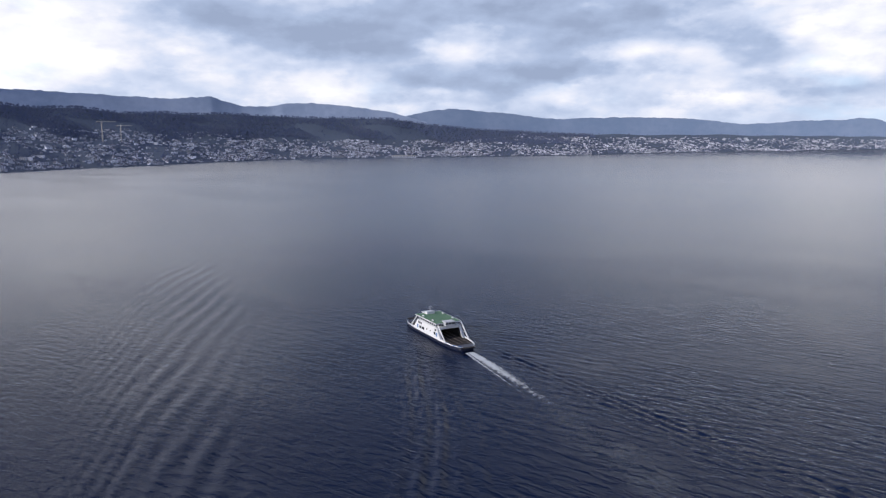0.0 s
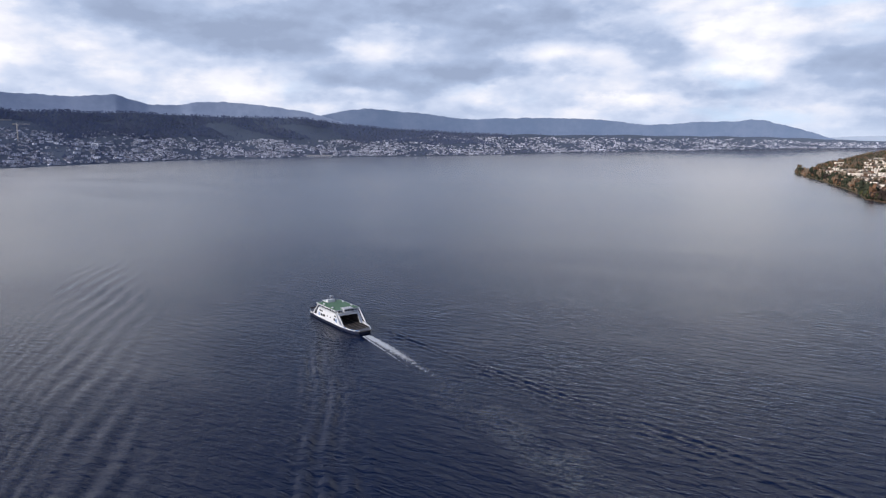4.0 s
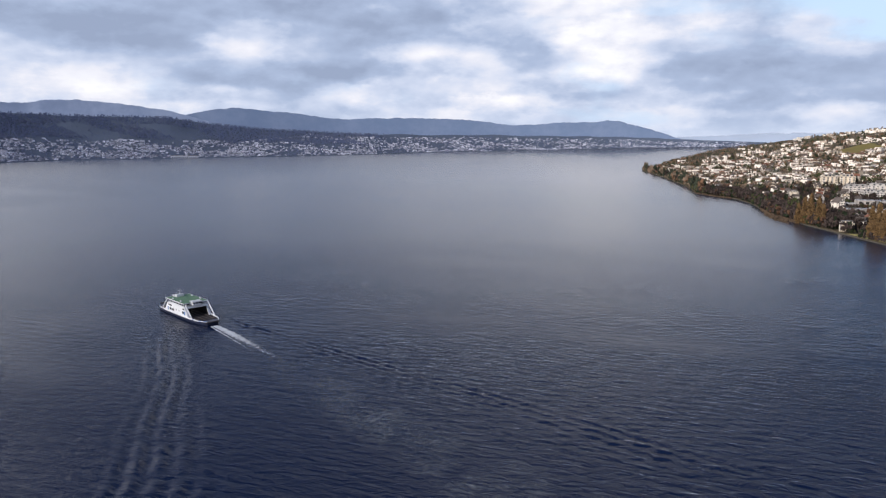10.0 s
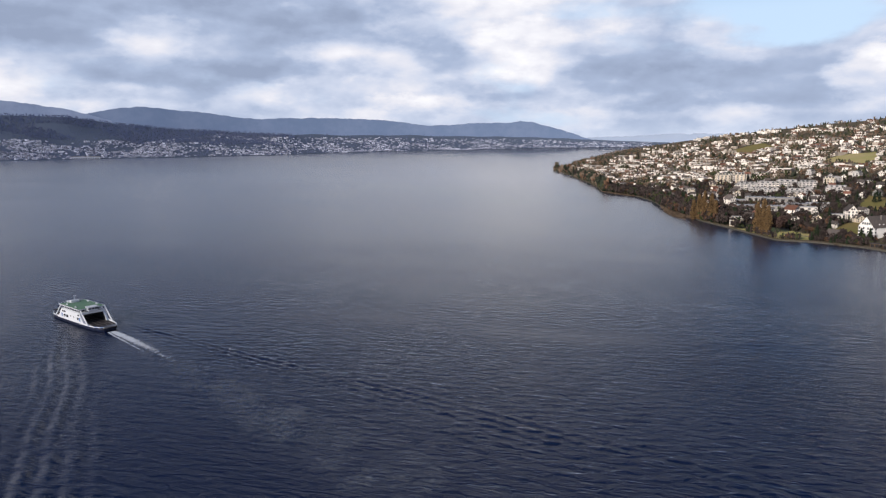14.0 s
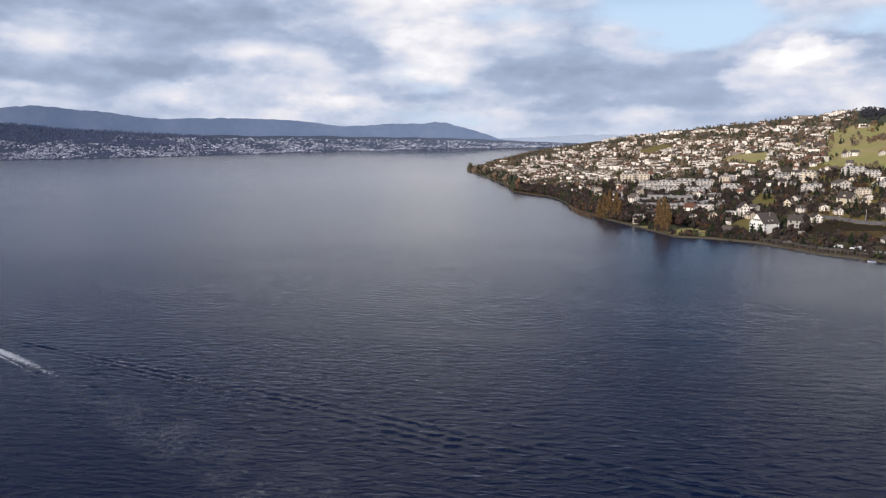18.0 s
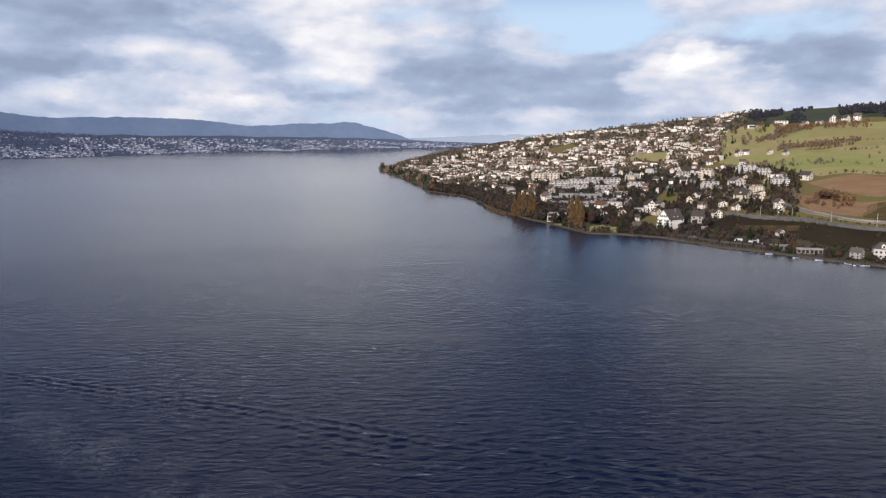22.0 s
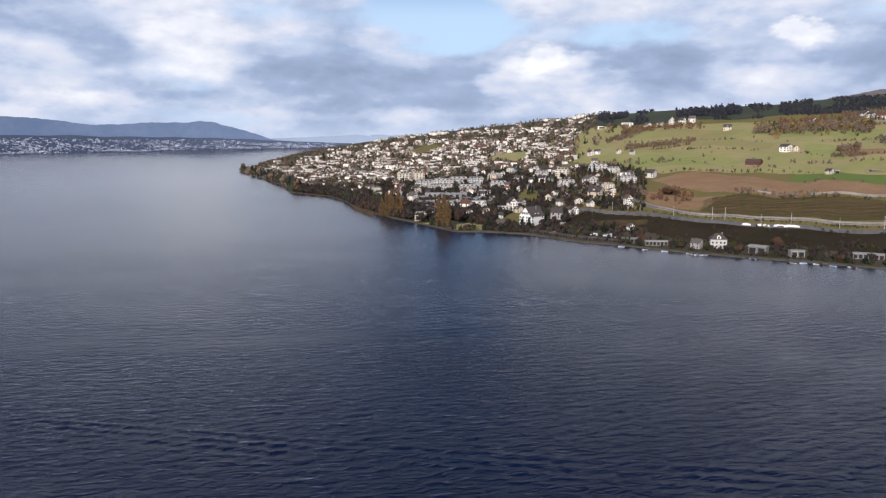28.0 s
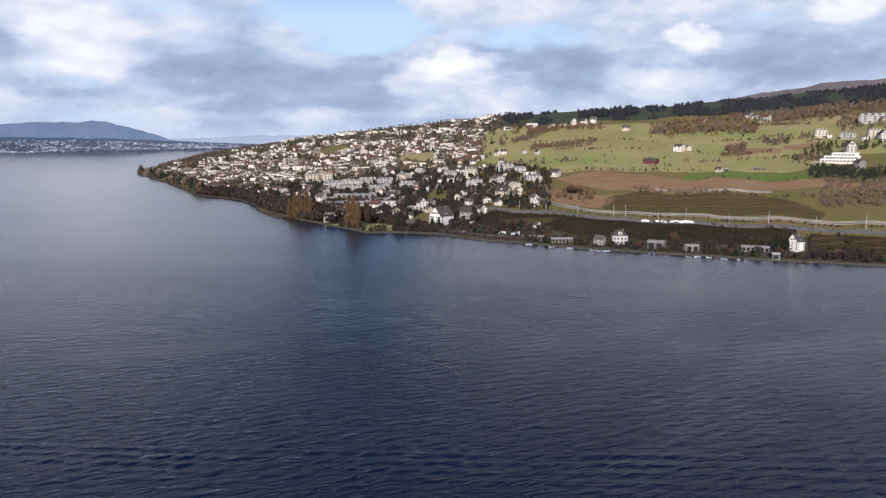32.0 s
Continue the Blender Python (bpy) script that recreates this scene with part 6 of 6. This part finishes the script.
def vines():
    v, f, at = [], [], 0
    for b0, b1, r0, r1, step in ((68.8, 83.4, 938, 1062, 5.0), (83.0, 89.5, 774, 838, 5.0), (60, 64.5, 872, 905, 6.0)):
        for r in np.arange(r0, r1, step):
            end = min(b1, 83.4 - max(0.0, r - 945) * 0.034) if r0 == 938 else b1
            b = np.arange(b0, end, 0.35)
            wob = 2.0 * np.sin(b * 2 + r)
            z = east(b, r + wob)
            for o, h in ((-0.3, 0.1), (-0.2, 0.9), (0.2, 0.9), (0.3, 0.1)):
                v.append(polar(b, r + wob + o, z + h + 0.25 * np.sin(b * 31)))
            k = len(b)
            for j in range(3):
                a = at + j * k + np.arange(k - 1)
                f.append(np.stack([a, a + 1, a + k + 1, a + k], -1))
            at += 4 * k
    tagged(sheet("vines", np.concatenate(v), np.concatenate(f), M["vine"]), "rows of brown leafless vines", "vines", kind="stuff")


vines()


def reeds():
    g = np.random.default_rng(21)
    pts = []
    for b0, b1, lo, hi, n in ((36.0, 38.6, -9, 4, 260), (40.6, 43.0, -20, 6, 480), (40.9, 42.5, -55, 0, 380)):
        for _ in range(n):
            b = g.uniform(b0, b1)
            pts.append(polar(b, float(np.interp(b, *E_SHORE)) + g.uniform(lo, hi), g.uniform(0.3, 1.5)))
    v, f = clumps(np.array(pts), g.uniform(0.9, 2.0, len(pts)), 3)
    tagged(sheet("reeds", v, f, M["reed"]), "dry orange-brown reed bed at the water's edge", "reeds", kind="stuff")


reeds()


def garden_trees():
    g = np.random.default_rng(17)
    for k, (b, r) in enumerate(((43.1, 1050), (43.5, 1040), (43.9, 1030), (44.4, 1016), (44.7, 1010), (47.7, 905), (48.1, 898), (48.45, 892))):
        plant("poplar", b, r, (0.95, 1.1, 1.22, 1.15, 0.9, 1.12, 1.25, 1.05)[k], "poplars on the shore")
    for b, r, size in ((45.3, 1010, 1.5), (45.8, 1000, 1.4), (46.3, 985, 1.5), (46.9, 975, 1.3), (45.5, 1035, 1.4), (49.3, 915, 1.2), (44.9, 1040, 1.4), (43.2, 1080, 1.4), (42.6, 1110, 1.3), (36.9, 1520, 1.6), (37.6, 1515, 1.5),
                       (38.3, 1490, 1.6), (38.8, 1480, 1.5), (39.3, 1440, 1.5), (39.8, 1400, 1.4), (40.6, 1280, 1.4), (41.2, 1210, 1.4), (41.8, 1160, 1.4)):
        plant("bare_a", b, r, size)
    for b, dr, k, size in ((32.35, 14, "conifer", 1.6), (32.6, 22, "bare_a", 1.7), (32.75, 40, "conifer_b", 1.8), (33.0, 18, "rust", 1.7), (33.25, 30, "bare_a", 1.8), (33.45, 12, "conifer", 1.5), (33.7, 24, "conifer", 1.7),
                           (33.95, 15, "bare_a", 1.7), (34.2, 30, "conifer_b", 1.8), (34.5, 14, "conifer", 1.5), (34.75, 20, "bare_a", 1.6), (35.0, 12, "conifer", 1.3), (35.3, 22, "bare_b", 1.8), (35.6, 16, "conifer", 1.3)):
        plant(k, b, float(np.interp(b, *E_SHORE)) + dr, size)
    for b, r, k in ((80.7, 758, "conifer"), (81.2, 757, "conifer"), (81.45, 760, "conifer"), (54.9, 1150, "conifer"), (55.2, 1160, "conifer"), (55.0, 1200, "conifer_b"), (46.1, 1035, "conifer"), (46.9, 1060, "conifer_b"),
                    (73.4, 775, "rust"), (73.7, 770, "rust"), (60.9, 1200, "rust"), (61.1, 1206, "rust"), (60.7, 1210, "rust"), (65.4, 1072, "rust"), (65.7, 1068, "rust"), (66.0, 1075, "rust"), (66.3, 1060, "rust"), (57.9, 890, "bare_a"), (48.95, 905, "great_rust"), (49.15, 912, "great_rust"),
                    (63.9, 1285, "olive"), (50.2, 872, "shrub"), (63.8, 776, "rust"), (66.6, 768, "olive"), (70.4, 758, "olive"), (70.0, 752, "shrub"), (68.6, 750, "olive")):
        plant(k, b, r, g.uniform(0.9, 1.15))
    count = 0
    for _ in range(6000):
        b = g.uniform(33.5, 63)
        s = float(np.interp(b, *E_SHORE))
        shore = g.random() < 0.5
        if shore and not (33 < b < 46.5 or 51.2 < b < 55):
            continue
        r = s + (g.uniform(4, 60) if shore else g.uniform(30, 620))
        if r > 1560 or in_field(b, r) or near_track(b, r):
            continue
        x, y = polar(b, r)[:2]
        if not free(x, y, 7):
            continue
        TAKEN.append((x, y, 3.0))
        plant(g.choice(["bare_a", "bare_b", "rust", "conifer", "conifer_b", "olive", "shrub"], p=(0.3, 0.24, 0.1, 0.1, 0.1, 0.08, 0.08)), b, r, g.uniform(0.7, 1.15))
        count += 1
        if count > 330:
            break
    for _ in range(110):
        b = g.uniform(62, 89)
        r = float(np.interp(b, *E_SHORE)) + g.uniform(4, 34)
        x, y = polar(b, r)[:2]
        if free(x, y, 7):
            plant(g.choice(["bare_b", "shrub", "olive", "bare_a", "rust"], p=(0.35, 0.3, 0.1, 0.15, 0.1)), b, r, g.uniform(0.5, 0.95))


garden_trees()


def jetty(length, label):
    t = thing("jetty", label, "jetty")
    part("deck", box(bmesh.new(), -1.1, 1.1, -length, 2, 0.75, 0.95, 0, 0.03), M["timber"], t)
    for y in np.arange(-length + 0.5, 2, 4):
        for x in (-0.9, 0.9):
            part("pile", tube(bmesh.new(), (x, y, -2), (x, y, 1.4), 0.14, 0.13, 6), M["timber"], t)
    return t


def boat(label, canopy):
    t = thing("motorboat", label, "boat")
    bm = bmesh.new()
    rings = []
    for y, w, z in ((-3.2, 1.05, 0.9), (-1.5, 1.2, 0.92), (0.5, 1.15, 0.98), (2.2, 0.8, 1.08), (3.6, 0.06, 1.25)):
        rings.append([bm.verts.new(p) for p in ((-w, y, z), (-w * 0.75, y, 0.25), (0, y, 0.0), (w * 0.75, y, 0.25), (w, y, z))])
    for a, c in zip(rings, rings[1:]):
        for i in range(4):
            bm.faces.new([a[i], a[i + 1], c[i + 1], c[i]])
        bm.faces.new([a[4], a[0], c[0], c[4]])
    bm.faces.new(rings[0][::-1])
    part("hull", bm, M["white_paint"], t)
    part("canopy", solid([(-2.8, 0.95), (1.2, 1.0), (0.6, 1.75), (-2.4, 1.6)], (-0.85, 0.85), "x"), M[canopy], t)
    return t


JETTY = jetty(14, "short timber jetty on piles")
BOATS = boat("small white motorboat with a blue cover", "blue_paint"), boat("small white motorboat with a dark cover", "dark")
for b in (52.9, 57.0, 62.1, 65.9, 68.3, 71.6, 74.3, 76.4, 78.1, 82.6):
    s = float(np.interp(b, *E_SHORE))
    m = spot(b, s - 3, 0, 25 * math.sin(b * 3))
    m.translation.z = 0.0
    copy_thing(JETTY, m)
for k, b in enumerate((62.3, 64.1, 65.6, 67.4, 68.0, 68.5, 71.9, 74.6, 75.3, 76.2, 77.2, 78.4)):
    m = spot(b, float(np.interp(b, *E_SHORE)) - 11 - 3 * math.sin(k * 2), 0, 90 + 40 * math.sin(k * 1.7))
    m.translation.z = -0.12
    copy_thing(BOATS[k % 2], m)


def car(label, paint, van=False):
    t = thing("van" if van else "car", label, "van" if van else "car")
    prof = [(-2.2, 0.35), (2.2, 0.35), (2.25, 0.85), (1.3, 1.0), (0.8, 1.5), (-1.4, 1.52), (-2.1, 1.0)] if not van else [(-2.6, 0.4), (2.6, 0.4), (2.65, 1.1), (2.0, 1.35), (1.4, 2.2), (-2.6, 2.25)]
    part("body", solid(prof, (-0.9, 0.9), "x"), M[paint], t)
    w = [(0.75, 1.0), (0.55, 1.42), (-1.2, 1.44), (-1.7, 1.02)] if not van else [(1.9, 1.35), (1.35, 2.0), (0.4, 2.0), (0.4, 1.35)]
    for x in (-0.93, 0.88):
        part("side_window", solid(w, (x, x + 0.05), "x"), M["glass"], t)
    for x in (-0.82, 0.82):
        for y in (-1.4, 1.4):
            part("wheel", tube(bmesh.new(), (x - 0.1, y, 0.33), (x + 0.1, y, 0.33), 0.33, 0.33, 12), M["rubber"], t)
    return t


VAN, CARS = car("white delivery van parked by the lakeside road", "white_paint", True), [car("silver car on the lakeside road", "steel"), car("dark car on the lakeside road", "dark")]
for b, dr, o, turn, size in ((60.15, 6, VAN, 80, 1.5), (61.2, 6, VAN, 84, 1.9), (61.9, 6, CARS[0], 80, 1.1), (59.4, 1, CARS[1], 80, 1), (57.0, 1, CARS[0], 75, 1), (63.6, 1, CARS[1], 80, 1), (64.6, 1, CARS[0], 80, 1)):
    r = float(np.interp(b, [p[0] for p in SHORE_ROAD], [p[1] for p in SHORE_ROAD])) + (dr if dr > 1 else 0)
    copy_thing(o, spot(b, r, 0.75, turn, size))

# ---- the ferry ----


def ferry():
    t = thing("car_ferry", "white car ferry with navy hull and green roof deck", "ferry")
    sta = [(-29, 3.2, 2.3), (-27, 4.6, 2.2), (-23, 5.9, 2.1), (-15, 6.6, 2.0), (0, 6.7, 2.0), (15, 6.6, 2.0), (23, 5.9, 2.1), (27, 4.6, 2.2), (29, 3.2, 2.3)]
    bm = bmesh.new()
    rings = [[bm.verts.new(p) for p in ((-w, y, z + 0.16), (-w * 0.97, y, 1.0), (-w * 0.8, y * 0.97, -1.0), (w * 0.8, y * 0.97, -1.0), (w * 0.97, y, 1.0), (w, y, z + 0.16))] for y, w, z in sta]
    for a, c in zip(rings, rings[1:]):
        for i in range(6):
            bm.faces.new([a[i], a[(i + 1) % 6], c[(i + 1) % 6], c[i]])
    bm.faces.new(rings[0]), bm.faces.new(rings[-1][::-1])
    bmesh.ops.recalc_face_normals(bm, faces=bm.faces)
    hull = part("hull", bm, M["navy"], t, "navy blue painted steel hull")
    part("car_deck", solid([(w - 0.3, y) for y, w, _ in sta] + [(-w + 0.3, y) for y, w, _ in sta[::-1]], (2.02, 2.3), "z"), M["deck"], t, "dark worn steel car deck")
    for x in (-3.9, -1.3, 1.3, 3.9):
        part("lane_line", box(bmesh.new(), x - 0.1, x + 0.1, -24, 24, 2.3, 2.312), M["line"], t)
    for y in np.arange(-26, -8, 1.5):
        part("deck_rib", box(bmesh.new(), -4.4, 4.4, y - 0.05, y + 0.05, 2.3, 2.34), M["dark"], t)
    for sgn in (-1, 1):
        for (y0, w0, z0), (y1, w1, z1) in zip(sta, sta[1:]):
            hi0, hi1 = (3.2 if abs(y) < 22 else 2.8 for y in (y0, y1))
            bm = bmesh.new()
            q = [bm.verts.new(p) for p in ((sgn * w0, y0, z0 + 0.15), (sgn * w1, y1, z1 + 0.15), (sgn * w1, y1, hi1), (sgn * w0, y0, hi0),
                                           (sgn * (w0 - 0.25), y0, z0 + 0.15), (sgn * (w1 - 0.25), y1, z1 + 0.15), (sgn * (w1 - 0.25), y1, hi1), (sgn * (w0 - 0.25), y0, hi0))]
            for i in ((0, 1, 2, 3), (4, 7, 6, 5), (3, 2, 6, 7), (0, 4, 5, 1), (0, 3, 7, 4), (1, 5, 6, 2)):
                bm.faces.new([q[k] for k in i])
            bmesh.ops.recalc_face_normals(bm, faces=bm.faces)
            bul = part("bulwark", bm, M["white_paint"], t)
            if abs(y0 + y1) > 34:
                mid = (np.array((sgn * (w0 + 0.02), y0)) + (sgn * (w1 + 0.02), y1)) / 2
                turn = math.degrees(math.atan2(y1 - y0, sgn * (w1 - w0))) - 90
                st = part("stripe", box(bmesh.new(), -0.03, 0.03, -0.9, 0.9, 2.55, 2.95), M["blue_paint"], t, "blue painted panel")
                st.matrix_basis = pose(mid[0], mid[1], 0, 0, 0, turn)
    for sgn in (-1, 1):
        bm = bmesh.new()
        v = [bm.verts.new(p) for p in ((-3.2, sgn * 28.8, 2.1), (3.2, sgn * 28.8, 2.1), (2.7, sgn * 31.5, 2.6), (-2.7, sgn * 31.5, 2.6), (-3.2, sgn * 28.8, 2.4), (3.2, sgn * 28.8, 2.4), (2.7, sgn * 31.5, 2.85), (-2.7, sgn * 31.5, 2.85))]
        for i in ((0, 1, 2, 3), (4, 7, 6, 5), (0, 4, 5, 1), (1, 5, 6, 2), (2, 6, 7, 3), (3, 7, 4, 0)):
            bm.faces.new([v[k] for k in i])
        bmesh.ops.recalc_face_normals(bm, faces=bm.faces)
        part("ramp", bm, M["deck"], t, "dark steel loading ramp")
        side = part("side_house", solid([(-14.5, 2.3), (15, 2.3), (11.0, 8.0), (-10.5, 8.0)], (sgn * 6.62, sgn * 5.5), "x"), M["white_paint"], t)
        for y, z, w, h in ((-10.2, 4.7, 1.3, 2.2), (-8.2, 4.9, 1.6, 1.5), (-9.0, 7.0, 1.8, 1.0), (4.2, 4.5, 2.2, 1.5), (7.2, 4.5, 2.2, 1.5), (10.2, 4.4, 1.3, 2.2), (6.6, 6.9, 1.6, 1.0), (8.8, 6.9, 1.6, 1.0), (-3.5, 5.2, 0.8, 0.8), (0.0, 5.2, 0.8, 0.8)):
            part("window" if h < 2 else "door", box(bmesh.new(), sgn * 6.66 - 0.05, sgn * 6.66 + 0.05, y - w / 2, y + w / 2, z - h / 2, z + h / 2), M["glass" if h < 2 else "blue_paint"], side)
        for end in (-1, 1):
            bm = bmesh.new()
            tube(bm, (sgn * 6.4, end * 11.2, 10.3), (sgn * 6.4, end * 18.5, 2.6), 0.3, 0.36, 6)
            part("slanted_column", bm, M["white_paint"], t)
        # dark panel added over the inner wall as shade of the covered deck
        part("lining", solid([(-13.4, 2.32), (13.9, 2.32), (10.9, 7.5), (-10.4, 7.5)], (sgn * 5.49, sgn * 5.4), "x"), M["dark"], side, "dark panel added inside the car deck opening for shade")
    saloon = part("saloon", box(bmesh.new(), -6.35, 6.35, -10.2, 10.7, 7.6, 8.2, 0, 0.05), M["white_paint"], t, "white upper passenger deck slab")
    part("saloon_glazing", box(bmesh.new(), -5.6, 5.6, -7.0, 8.8, 8.2, 10.4, 0, 0.05), M["glass"], saloon)
    for y in np.arange(-7.0, 9, 2.0):
        for sgn in (-1, 1):
            part("mullion", box(bmesh.new(), sgn * 5.65 - 0.08, sgn * 5.65 + 0.08, y - 0.07, y + 0.07, 8.2, 10.4), M["white_paint"], saloon)
    for x in np.arange(-5.6, 5.7, 1.6):
        for y in (-7.1, 8.8):
            part("mullion", box(bmesh.new(), x - 0.12, x + 0.12, y, y + 0.12, 8.2, 10.4), M["white_paint"], saloon)
    for sgn in (-1, 1):
        part("sill_panel", box(bmesh.new(), sgn * 5.72 - 0.06, sgn * 5.72 + 0.06, -7.0, 8.8, 8.2, 8.45), M["white_paint"], saloon)
    for y in (-10.4, 10.9):
        part("beam", box(bmesh.new(), -6.4, 6.4, y - 0.15, y + 0.15, 7.3, 8.5), M["white_paint"], saloon)
    roof = part("roof_deck", box(bmesh.new(), -6.9, 6.9, -10.2, 12.5, 10.4, 10.75, 0, 0.06), M["deck_green"], t, "faded green coated roof deck")
    for x0, x1, y0, y1 in ((-7.0, -6.9, -10.2, 12.5), (6.9, 7.0, -10.2, 12.5), (-7.0, 7.0, -10.3, -10.2), (-7.0, 7.0, 12.5, 12.6)):
        part("roof_edge", box(bmesh.new(), x0, x1, y0, y1, 10.35, 10.8), M["white_paint"], roof)
    for y in (-9.9, 11.8):
        wh = part("wheelhouse", box(bmesh.new(), -2.4, 2.4, y - 1.7, y + 1.7, 9.0, 11.3, 0, 0.1), M["white_paint"], t, "white wheelhouse with wrap-round windows")
        for x in (-1.7, 0, 1.7):
            for e in (-1.83, 1.78):
                part("window", box(bmesh.new(), x - 0.7, x + 0.7, y + e * 0.95, y + e * 0.95 + 0.05, 9.9, 10.9), M["glass"], wh)
        part("wheelhouse_roof", box(bmesh.new(), -2.9, 2.9, y - 2.0, y + 2.0, 11.3, 11.5, 0, 0.05), M["white_paint"], wh)
    part("funnel_house", box(bmesh.new(), -2.2, 2.2, 8.6, 10.6, 10.75, 12.3, 0, 0.1), M["white_paint"], t)
    mast = part("mast", tube(bmesh.new(), (0, 9.6, 12.2), (0, 9.6, 15), 0.13, 0.07, 6), M["white_paint"], t)
    part("yard", tube(bmesh.new(), (-1.4, 9.6, 13.8), (1.4, 9.6, 13.8), 0.05, 0.05, 5), M["white_paint"], mast)
    part("radar", box(bmesh.new(), -0.9, 0.9, 9.5, 9.7, 14.6, 14.8), M["white_paint"], mast)
    for x, y in ((-5.5, -4), (5.5, -4), (-5.5, 6), (5.5, 6)):
        part("life_raft", tube(bmesh.new(), (x, y - 0.7, 11.1), (x, y + 0.7, 11.1), 0.35, 0.35, 10), M["white_paint"], roof, "white life raft canister")
    for sgn in (-1, 1):
        for y in np.arange(-10.3, -7.5, 0.9):
            part("rail_post", tube(bmesh.new(), (sgn * 6.3, y, 8.2), (sgn * 6.3, y, 9.3), 0.05, 0.05, 5), M["white_paint"], saloon)
    for z in (8.75, 9.3):
        for y in (-10.35, 10.9):
            part("rail_bar", tube(bmesh.new(), (-6.3, y, z), (6.3, y, z), 0.05, 0.05, 5), M["white_paint"], saloon)
    part("tyre_fender", tube(bmesh.new(), (-3.6, -28.6, 1.5), (3.6, -28.6, 1.5), 0.3, 0.3, 8), M["rubber"], t)
    return t


c = STERN + np.array([-0.469, 0.883]) * 35.5 + np.array([0.0, 5.0])
FERRY = ferry()
FERRY.matrix_basis = pose(c[0], c[1], -0.1, 0, 0, 28.0) @ Matrix.Diagonal((1.14, 1.14, 1.0, 1.0))


def trail(name, first, length, half, shift, mat, label):
    """A band of foam astern of the ferry."""
    k = np.linspace(0, 1, 90)
    back = first + k * length
    wide = half(back)
    sway = shift - 0.055 * back + 1.2 * np.sin(back / 33)
    v, uv = [], []
    for j in range(9):
        o = (j / 8 * 2 - 1) * wide + sway
        p = STERN[None] - AHEAD[None] * back[:, None] + RIGHT[None] * o[:, None]
        v.append(np.c_[p, wake(p[:, 0], p[:, 1]) + 0.12])
        uv.append(np.c_[np.full(90, j / 8), k])
    v, uv = np.stack(v, 1).reshape(-1, 3), np.stack(uv, 1).reshape(-1, 2)
    ob = sheet(name, v, grid_faces(90, 9), M[mat], smooth=True)
    lay = ob.data.uv_layers.new(name="trail")
    ids = np.zeros(len(ob.data.loops), np.int32)
    ob.data.loops.foreach_get("vertex_index", ids)
    lay.data.foreach_set("uv", uv[ids].ravel())
    tagged(ob, label, "foam", kind="stuff")


trail("foam", -4.0, 215.0, lambda back: 3.4 + 3.0 * np.sqrt(back.clip(0) / 60), 1.0, "foam", "white churned foam trail behind the ferry")
trail("spent_foam", 50.0, 300.0, lambda back: 6.0 + back * 0.062, 2.0, "spent_foam", "thin patches of spent foam on the ferry's old track")

# the patterns from which things were copied are not part of the place
for proto in (*TREES.values(), *HOUSES, *BLOCKS, MAST, HALL_LOW, GREAT, GREAT2, VILLA, BARN, TERRACE, HUT, HUT_W, HUT_L, HUT_G, CHURCH, CRANE, HALL, JETTY, *BOATS, VAN, *CARS):
    for o in (*proto.children_recursive, proto):
        bpy.data.objects.remove(o)
